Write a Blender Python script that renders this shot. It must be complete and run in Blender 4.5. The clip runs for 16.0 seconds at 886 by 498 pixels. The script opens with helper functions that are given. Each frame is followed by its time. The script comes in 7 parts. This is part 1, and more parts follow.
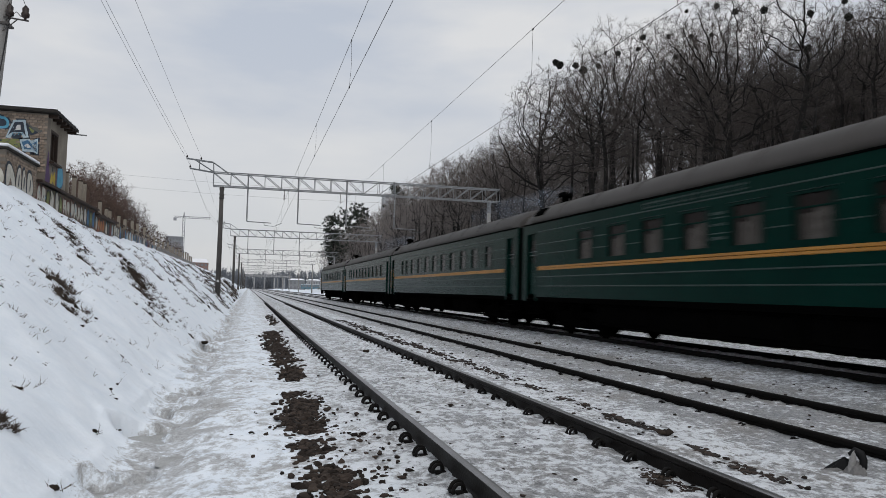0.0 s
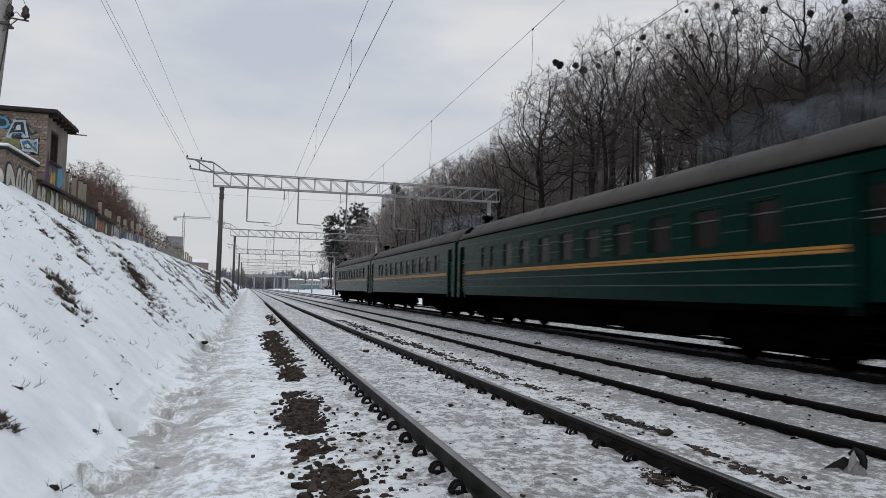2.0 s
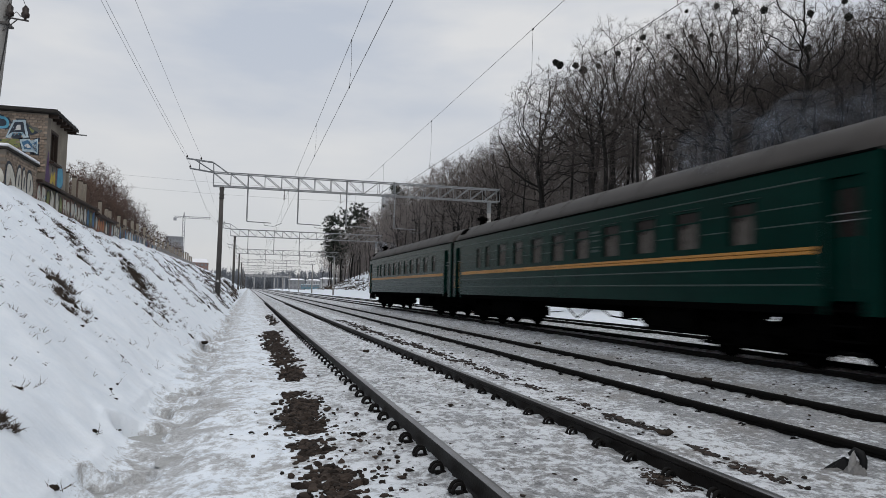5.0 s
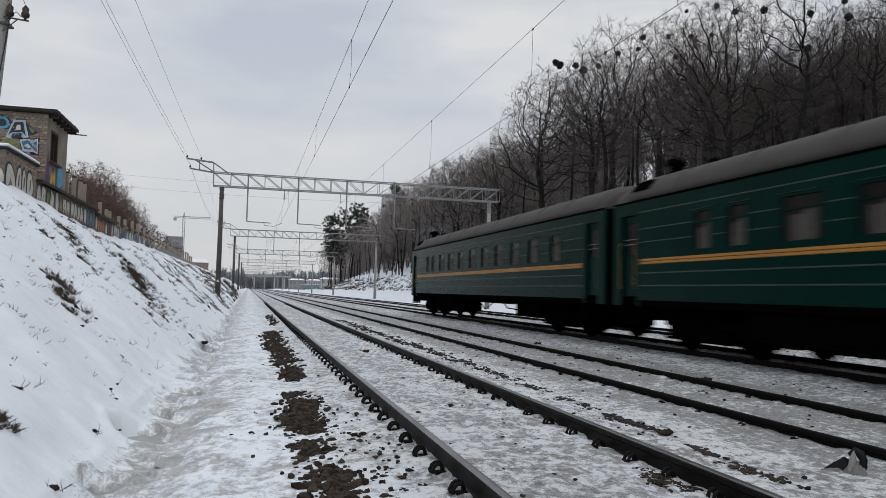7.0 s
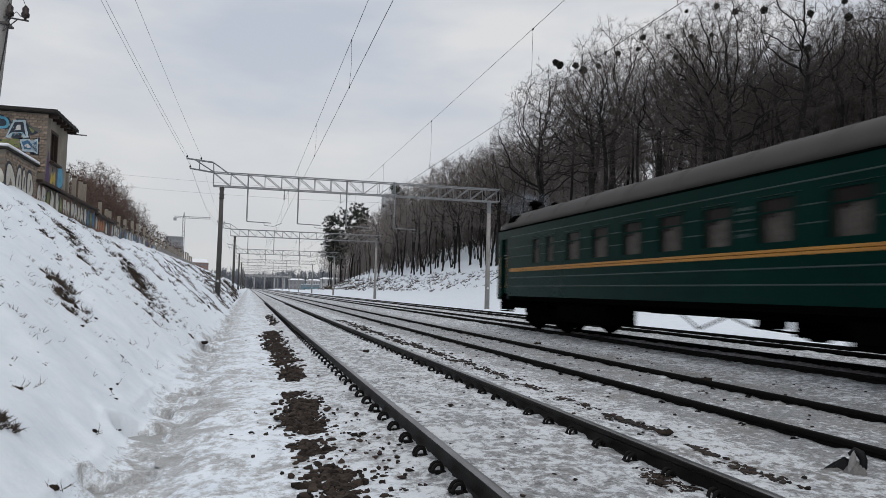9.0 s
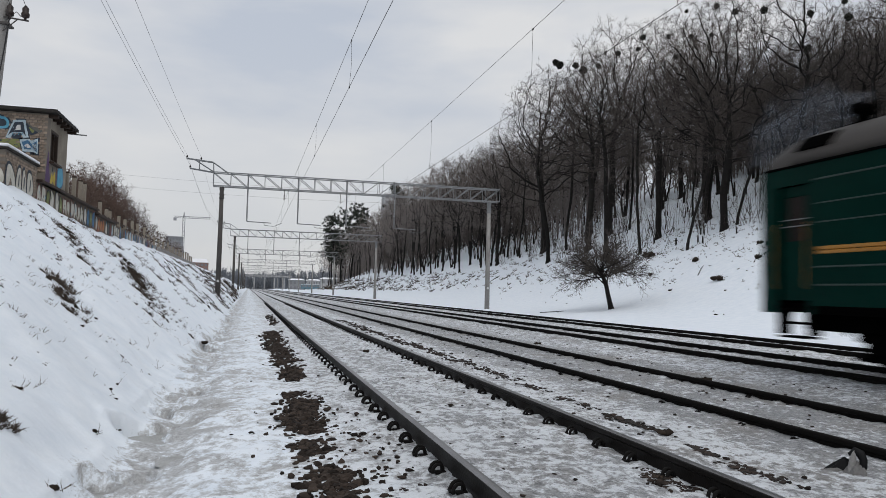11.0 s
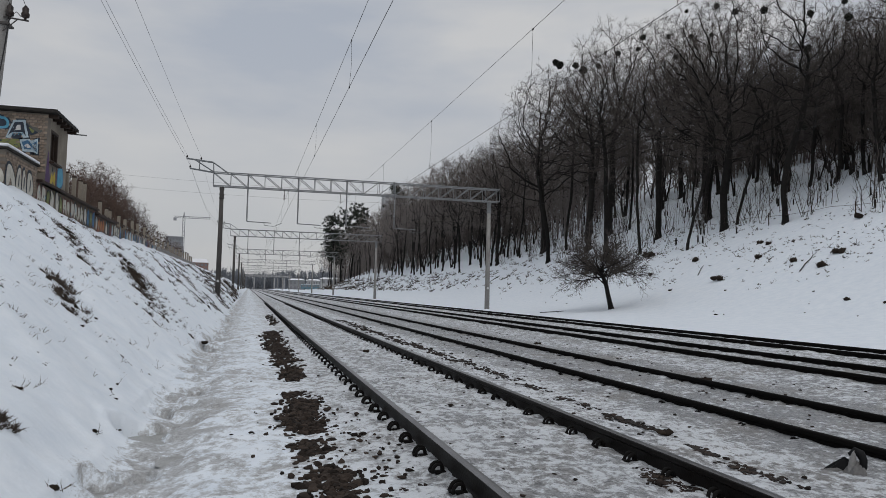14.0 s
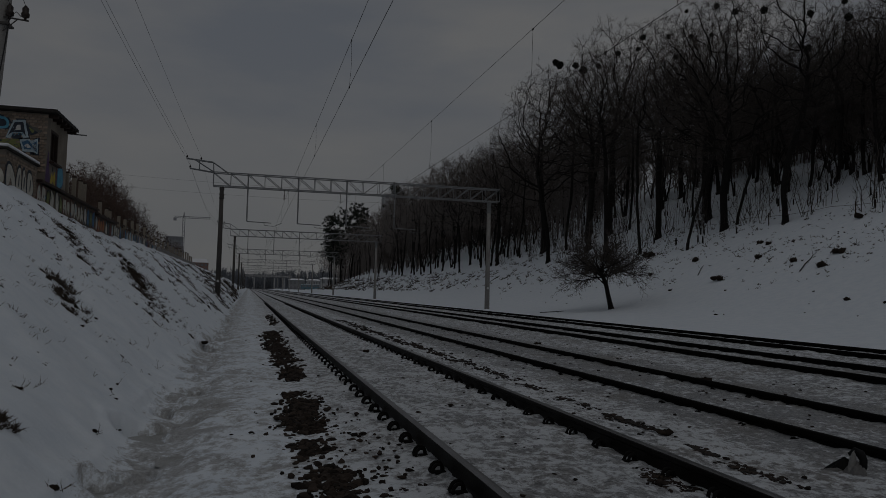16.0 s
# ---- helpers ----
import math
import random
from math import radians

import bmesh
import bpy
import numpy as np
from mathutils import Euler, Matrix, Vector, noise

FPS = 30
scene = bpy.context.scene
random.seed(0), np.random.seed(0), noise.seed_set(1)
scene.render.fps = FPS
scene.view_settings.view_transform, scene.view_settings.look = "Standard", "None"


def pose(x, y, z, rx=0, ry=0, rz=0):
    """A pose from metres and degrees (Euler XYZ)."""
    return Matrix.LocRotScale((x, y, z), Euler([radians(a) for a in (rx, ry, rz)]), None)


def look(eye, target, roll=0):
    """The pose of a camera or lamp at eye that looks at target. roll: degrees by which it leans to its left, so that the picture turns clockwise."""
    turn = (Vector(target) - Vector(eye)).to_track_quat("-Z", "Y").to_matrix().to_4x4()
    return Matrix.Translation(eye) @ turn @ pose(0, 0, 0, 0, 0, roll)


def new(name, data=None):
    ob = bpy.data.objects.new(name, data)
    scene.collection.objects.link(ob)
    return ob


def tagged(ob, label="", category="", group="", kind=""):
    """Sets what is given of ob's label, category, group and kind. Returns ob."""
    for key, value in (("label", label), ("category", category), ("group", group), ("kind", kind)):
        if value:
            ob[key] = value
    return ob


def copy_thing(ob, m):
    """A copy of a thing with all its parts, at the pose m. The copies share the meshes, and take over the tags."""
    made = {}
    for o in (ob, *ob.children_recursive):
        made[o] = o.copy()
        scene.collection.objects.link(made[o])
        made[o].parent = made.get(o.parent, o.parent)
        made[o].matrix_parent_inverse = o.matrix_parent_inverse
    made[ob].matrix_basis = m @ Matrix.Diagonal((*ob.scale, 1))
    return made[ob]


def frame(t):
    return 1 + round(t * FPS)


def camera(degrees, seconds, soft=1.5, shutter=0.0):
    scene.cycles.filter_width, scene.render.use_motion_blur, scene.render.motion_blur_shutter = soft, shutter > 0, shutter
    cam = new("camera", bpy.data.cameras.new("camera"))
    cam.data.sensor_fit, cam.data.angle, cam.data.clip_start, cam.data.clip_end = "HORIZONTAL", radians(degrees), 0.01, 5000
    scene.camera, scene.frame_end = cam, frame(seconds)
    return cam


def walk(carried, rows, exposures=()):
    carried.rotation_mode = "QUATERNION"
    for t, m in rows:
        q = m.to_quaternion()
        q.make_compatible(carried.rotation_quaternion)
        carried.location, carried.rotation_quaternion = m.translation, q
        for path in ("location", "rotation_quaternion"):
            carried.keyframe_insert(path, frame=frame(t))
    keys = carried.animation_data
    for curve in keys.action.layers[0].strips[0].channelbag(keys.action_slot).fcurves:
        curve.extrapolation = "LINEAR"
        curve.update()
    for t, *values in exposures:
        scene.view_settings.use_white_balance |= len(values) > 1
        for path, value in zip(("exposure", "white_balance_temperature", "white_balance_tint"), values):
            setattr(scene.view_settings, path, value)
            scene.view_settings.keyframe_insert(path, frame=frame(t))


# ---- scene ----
EYE = Vector((0.0, 0.0, 1.148))
YAW, TILT = radians(14.668), radians(3.351)
AIM = EYE + Vector((math.sin(YAW) * math.cos(TILT), math.cos(YAW) * math.cos(TILT), math.sin(TILT))) * 50
cam = camera(61.9, 16.0, soft=0.65, shutter=1.4)
FADE = ((0, 0.0), (12.55, 0.0), (12.75, -0.2), (13.5, -0.23), (14.0, -0.36), (14.5, -0.67), (15.0, -1.12), (15.5, -1.82), (16.0, -2.72))
walk(cam, [(0.0, look(EYE, AIM, 1.419)), (16.0, look(EYE, AIM, 1.419))], FADE)

# ---- sky and light: a thick bright overcast with faint bluish breaks ----
SUN_EL, SUN_AZ = radians(58), radians(172)
world = bpy.data.worlds.new("overcast_sky")
scene.world = world
world.use_nodes = True
wn, wl = world.node_tree.nodes, world.node_tree.links
wn.clear()
w_out = wn.new("ShaderNodeOutputWorld")
w_bg = wn.new("ShaderNodeBackground")
w_sky = wn.new("ShaderNodeTexSky")
w_sky.sky_type, w_sky.sun_disc = "NISHITA", False
w_sky.sun_elevation, w_sky.sun_rotation = SUN_EL, SUN_AZ
w_sky.air_density, w_sky.dust_density = 1.0, 2.0
w_co = wn.new("ShaderNodeTexCoord")
w_map = wn.new("ShaderNodeMapping")
w_map.inputs["Scale"].default_value = (1.3, 1.3, 4.2)
w_noise = wn.new("ShaderNodeTexNoise")
w_noise.inputs["Scale"].default_value, w_noise.inputs["Detail"].default_value = 2.1, 5.0
w_noise.inputs["Roughness"].default_value = 0.5
w_ramp = wn.new("ShaderNodeValToRGB")
w_ramp.color_ramp.elements[0].position, w_ramp.color_ramp.elements[0].color = 0.36, (0.495, 0.535, 0.605, 1)
w_ramp.color_ramp.elements[1].position, w_ramp.color_ramp.elements[1].color = 0.62, (0.70, 0.70, 0.70, 1)
w_add = wn.new("ShaderNodeMix")
w_add.data_type, w_add.blend_type = "RGBA", "ADD"
w_add.inputs["Factor"].default_value = 0.012
wl.new(w_co.outputs["Generated"], w_map.inputs["Vector"])
wl.new(w_map.outputs["Vector"], w_noise.inputs["Vector"])
wl.new(w_noise.outputs["Fac"], w_ramp.inputs["Fac"])
# the cloud is paler and more even towards the horizon
w_sep, w_low, w_mix = wn.new("ShaderNodeSeparateXYZ"), wn.new("ShaderNodeMapRange"), wn.new("ShaderNodeMix")
w_low.interpolation_type = "SMOOTHSTEP"
w_low.inputs["From Min"].default_value, w_low.inputs["From Max"].default_value = 0.06, 0.34
w_low.inputs["To Min"].default_value, w_low.inputs["To Max"].default_value = 0.25, 1.0
w_mix.data_type = "RGBA"
w_mix.inputs["A"].default_value = (0.615, 0.614, 0.618, 1)
wl.new(w_co.outputs["Generated"], w_sep.inputs["Vector"])
wl.new(w_sep.outputs["Z"], w_low.inputs["Value"])
wl.new(w_low.outputs["Result"], w_mix.inputs["Factor"])
wl.new(w_ramp.outputs["Color"], w_mix.inputs["B"])
wl.new(w_mix.outputs["Result"], w_add.inputs["A"])
wl.new(w_sky.outputs["Color"], w_add.inputs["B"])
wl.new(w_add.outputs["Result"], w_bg.inputs["Color"])
w_bg.inputs["Strength"].default_value = 0.98
wl.new(w_bg.outputs["Background"], w_out.inputs["Surface"])

sun = new("sun", bpy.data.lights.new("sun", "SUN"))
sun.data.energy, sun.data.angle, sun.data.color = 0.83, radians(45), (1.0, 0.97, 0.93)
sun.matrix_world = look((0, 0, 60), Vector((0, 0, 60)) - Vector((math.sin(SUN_AZ) * math.cos(SUN_EL), math.cos(SUN_AZ) * math.cos(SUN_EL), math.sin(SUN_EL))))


# ---- materials ----
def surface(name, base, rough=0.7, metal=0.0, other=None, scale=3.0, grain=40.0, amount=0.5, bump=0.2, depth=0.01, spec=0.5, objects=False, islands=False):
    """A principled surface: two colours mixed by coarse and fine noise, with a fine relief."""
    m = bpy.data.materials.new(name)
    m.use_nodes = True
    n, l = m.node_tree.nodes, m.node_tree.links
    b = n["Principled BSDF"]
    b.inputs["Roughness"].default_value, b.inputs["Metallic"].default_value = rough, metal
    b.inputs["Specular IOR Level"].default_value = spec if rough < 0.9 else min(spec, 0.2)
    co = n.new("ShaderNodeTexCoord")
    coarse, fine = n.new("ShaderNodeTexNoise"), n.new("ShaderNodeTexNoise")
    coarse.inputs["Scale"].default_value, coarse.inputs["Detail"].default_value = scale, 5
    fine.inputs["Scale"].default_value, fine.inputs["Detail"].default_value = grain, 3
    for k in (coarse, fine):
        l.new(co.outputs["Object"], k.inputs["Vector"])
    blend = n.new("ShaderNodeMix")
    blend.inputs["Factor"].default_value = 0.4
    l.new(coarse.outputs["Fac"], blend.inputs["A"])
    l.new(fine.outputs["Fac"], blend.inputs["B"])
    ramp = n.new("ShaderNodeValToRGB")
    other = other or tuple(c * 0.6 for c in base)
    ramp.color_ramp.elements[0].position, ramp.color_ramp.elements[1].position = 0.5 - amount / 3, 0.5 + amount / 3
    ramp.color_ramp.elements[0].color, ramp.color_ramp.elements[1].color = (*other, 1), (*base, 1)
    l.new(blend.outputs["Result"], ramp.inputs["Fac"])
    col = ramp.outputs["Color"]
    if objects or islands:
        info, hsv = n.new("ShaderNodeObjectInfo" if objects else "ShaderNodeNewGeometry"), n.new("ShaderNodeHueSaturation")
        rng = n.new("ShaderNodeMapRange")
        rng.inputs["To Min"].default_value, rng.inputs["To Max"].default_value = (0.7, 1.3) if objects else (0.35, 1.7)
        l.new(info.outputs["Random" if objects else "Random Per Island"], rng.inputs["Value"])
        l.new(rng.outputs["Result"], hsv.inputs["Value"])
        l.new(col, hsv.inputs["Color"])
        col = hsv.outputs["Color"]
    l.new(col, b.inputs["Base Color"])
    if bump:
        bm_ = n.new("ShaderNodeBump")
        bm_.inputs["Strength"].default_value, bm_.inputs["Distance"].default_value = bump, depth
        l.new(fine.outputs["Fac"], bm_.inputs["Height"])
        l.new(bm_.outputs["Normal"], b.inputs["Normal"])
    return m


def glass(name, tint, rough=0.08):
    m = surface(name, tint, rough, 0.0, amount=0.2, bump=0.03, spec=0.12)
    return m


def snow_ground():
    """Snow on the banks and the trodden path, grey slush and old ice over the ballast of the four tracks."""
    m = bpy.data.materials.new("snow_and_slush")
    m.use_nodes = True
    n, l = m.node_tree.nodes, m.node_tree.links
    b = n["Principled BSDF"]
    geo, sep = n.new("ShaderNodeNewGeometry"), n.new("ShaderNodeSeparateXYZ")
    l.new(geo.outputs["Position"], sep.inputs["Vector"])

    def tex(scale, detail, rough=0.55, stretch=None):
        k = n.new("ShaderNodeTexNoise")
        k.inputs["Scale"].default_value, k.inputs["Detail"].default_value, k.inputs["Roughness"].default_value = scale, detail, rough
        if stretch:
            mp = n.new("ShaderNodeMapping")
            mp.inputs["Scale"].default_value = stretch
            l.new(geo.outputs["Position"], mp.inputs["Vector"])
            l.new(mp.outputs["Vector"], k.inputs["Vector"])
        else:
            l.new(geo.outputs["Position"], k.inputs["Vector"])
        return k.outputs["Fac"]

    def ramp(src, stops):
        r = n.new("ShaderNodeValToRGB")
        while len(r.color_ramp.elements) < len(stops):
            r.color_ramp.elements.new(0.5)
        for e, (p, c) in zip(r.color_ramp.elements, stops):
            e.position, e.color = p, c if len(c) == 4 else (*c, 1)
        l.new(src, r.inputs["Fac"])
        return r.outputs["Color"]

    def mix(f, a, c, mode="MIX"):
        k = n.new("ShaderNodeMix")
        k.data_type, k.blend_type = "RGBA", mode
        for s, v in ((k.inputs["Factor"], f), (k.inputs["A"], a), (k.inputs["B"], c)):
            if isinstance(v, (int, float)):
                s.default_value = v
            elif isinstance(v, tuple):
                s.default_value = (*v, 1)
            else:
                l.new(v, s)
        return k.outputs["Result"]

    # how soiled each strip across the line is, 0 clean to 1 slush
    span = n.new("ShaderNodeMapRange")
    span.inputs["From Min"].default_value, span.inputs["From Max"].default_value = -5.0, 25.0
    wob = n.new("ShaderNodeMath")
    wob.operation = "MULTIPLY_ADD"
    l.new(tex(0.9, 5), wob.inputs[0])
    wob.inputs[1].default_value = 1.0
    sub = n.new("ShaderNodeMath")
    sub.operation = "SUBTRACT"
    sub.inputs[1].default_value = 0.5
    l.new(sep.outputs["X"], wob.inputs[2])
    l.new(wob.outputs["Value"], sub.inputs[0])
    l.new(sub.outputs["Value"], span.inputs["Value"])

    def at(x):
        return (x + 5.0) / 30.0

    g = lambda v: (v, v, v)
    bands = ((-1.35, 0.0), (-1.12, 0.30), (-0.95, 0.62), (-0.7, 0.62), (-0.4, 0.57), (-0.1, 0.48), (0.35, 0.45), (0.8, 0.48), (1.3, 0.5), (1.55, 0.5), (2.2, 0.6), (2.8, 0.52), (3.15, 0.52), (3.7, 0.56), (4.2, 0.46), (4.6, 0.52), (4.95, 0.72),
             (5.5, 0.7), (6.3, 0.72), (7.0, 0.77), (7.3, 0.92), (7.8, 0.76), (8.6, 0.55), (9.5, 0.6), (10.7, 0.66), (11.8, 0.62), (12.6, 0.5), (13.8, 0.54), (15.0, 0.64), (16.2, 0.35), (16.9, 0.0))
    soil = ramp(span.outputs["Result"], [(at(px), g(v)) for px, v in bands])
    patch = tex(2.3, 9, 0.66, (1.0, 0.75, 1.0))
    fine = tex(26, 7, 0.75)
    lump = tex(9.0, 10, 0.76, (1.0, 0.8, 1.0))
    # slush mask = soil band pushed up and down by the patches
    add = n.new("ShaderNodeMath")
    add.operation = "ADD"
    l.new(patch, add.inputs[0])
    l.new(soil, add.inputs[1])
    add2 = n.new("ShaderNodeMath")
    add2.operation = "MULTIPLY_ADD"
    # the trodden path is smooth ice, the track bed is crumbly
    crumb = n.new("ShaderNodeMapRange")
    crumb.inputs["From Min"].default_value, crumb.inputs["From Max"].default_value = 0.2, 1.3
    crumb.inputs["To Min"].default_value, crumb.inputs["To Max"].default_value = 0.6, 1.0
    l.new(sep.outputs["X"], crumb.inputs["Value"])
    mid = n.new("ShaderNodeMath")
    mid.operation = "SUBTRACT"
    mid.inputs[1].default_value = 0.5
    l.new(lump, mid.inputs[0])
    rough = n.new("ShaderNodeMath")
    rough.operation = "MULTIPLY"
    l.new(mid.outputs["Value"], rough.inputs[0])
    l.new(crumb.outputs["Result"], rough.inputs[1])
    plus = n.new("ShaderNodeMath")
    plus.operation = "ADD"
    plus.inputs[1].default_value = 0.166
    l.new(rough.outputs["Value"], plus.inputs[0])
    l.new(plus.outputs["Value"], add2.inputs[0])
    add2.inputs[1].default_value = 2.6
    l.new(add.outputs["Value"], add2.inputs[2])
    half = n.new("ShaderNodeMath")
    half.operation = "MULTIPLY"
    half.inputs[1].default_value = 0.5
    l.new(add2.outputs["Value"], half.inputs[0])
    mask = ramp(half.outputs["Value"], [(0.685, g(0.0)), (0.74, g(0.55)), (0.80, g(1.0))])
    clean = mix(ramp(tex(2.6, 7, 0.68), [(0.3, g(0.0)), (0.7, g(1.0))]), (0.715, 0.778, 0.85), (0.825, 0.87, 0.92))
    grain = ramp(fine, [(0.36, g(0.0)), (0.62, g(1.0))])
    stain = ramp(tex(0.8, 6, 0.6), [(0.48, g(0.0)), (0.68, g(0.75))])
    bed = mix(stain, mix(grain, (0.12, 0.124, 0.13), (0.41, 0.42, 0.435)), mix(grain, (0.13, 0.118, 0.104), (0.30, 0.28, 0.255)))
    slush = mix(crumb.outputs["Result"], mix(grain, (0.47, 0.467, 0.457), (0.60, 0.602, 0.598)), bed)
    # snow on the line itself is older and greyer than on the slopes
    inner = ramp(span.outputs["Result"], [(at(0.3), g(0.0)), (at(1.2), g(0.75)), (at(15.6), g(0.75)), (at(16.6), g(0.0))])
    clean = mix(inner, clean, mix(grain, (0.60, 0.62, 0.645), (0.72, 0.74, 0.765)))
    col = mix(mask, clean, slush)
    # dark specks in the dirtier strips: grit, and painted shadows of rough ice
    speck = ramp(tex(34, 5, 0.62, (1.0, 0.55, 1.0)), [(0.66, g(0.0)), (0.73, g(1.0))])
    both = mix(1.0, speck, soil, "MULTIPLY")
    col = mix(both, col, (0.10, 0.092, 0.085))
    l.new(col, b.inputs["Base Color"])
    rr = n.new("ShaderNodeMapRange")
    rr.inputs["To Min"].default_value, rr.inputs["To Max"].default_value = 0.75, 0.5
    l.new(mask, rr.inputs["Value"])
    l.new(rr.outputs["Result"], b.inputs["Roughness"])
    b.inputs["Specular IOR Level"].default_value = 0.35
    chip = n.new("ShaderNodeTexVoronoi")
    chip.inputs["Scale"].default_value = 16.0
    cm = n.new("ShaderNodeMapping")
    cm.inputs["Scale"].default_value = (0.75, 1.0, 1.0)
    warp = n.new("ShaderNodeMix")
    warp.data_type = "VECTOR"
    warp.inputs["Factor"].default_value = 0.12
    wn = n.new("ShaderNodeTexNoise")
    wn.inputs["Scale"].default_value, wn.inputs["Detail"].default_value = 6.0, 4
    l.new(geo.outputs["Position"], wn.inputs["Vector"])
    l.new(geo.outputs["Position"], warp.inputs["A"])
    l.new(wn.outputs["Color"], warp.inputs["B"])
    l.new(warp.outputs["Result"], cm.inputs["Vector"])
    l.new(cm.outputs["Vector"], chip.inputs["Vector"])
    h = mix(mix(1.0, crumb.outputs["Result"], (0.45, 0.45, 0.45), "MULTIPLY"), mix(0.5, lump, fine), chip.outputs["Distance"])
    bp = n.new("ShaderNodeBump")
    bp.inputs["Distance"].default_value = 0.055
    relief = n.new("ShaderNodeMapRange")
    relief.inputs["From Max"].default_value = 0.75
    relief.inputs["To Min"].default_value, relief.inputs["To Max"].default_value = 0.32, 1.0
    l.new(inner, relief.inputs["Value"])
    l.new(relief.outputs["Result"], bp.inputs["Strength"])
    l.new(h, bp.inputs["Height"])
    l.new(bp.outputs["Normal"], b.inputs["Normal"])
    return m


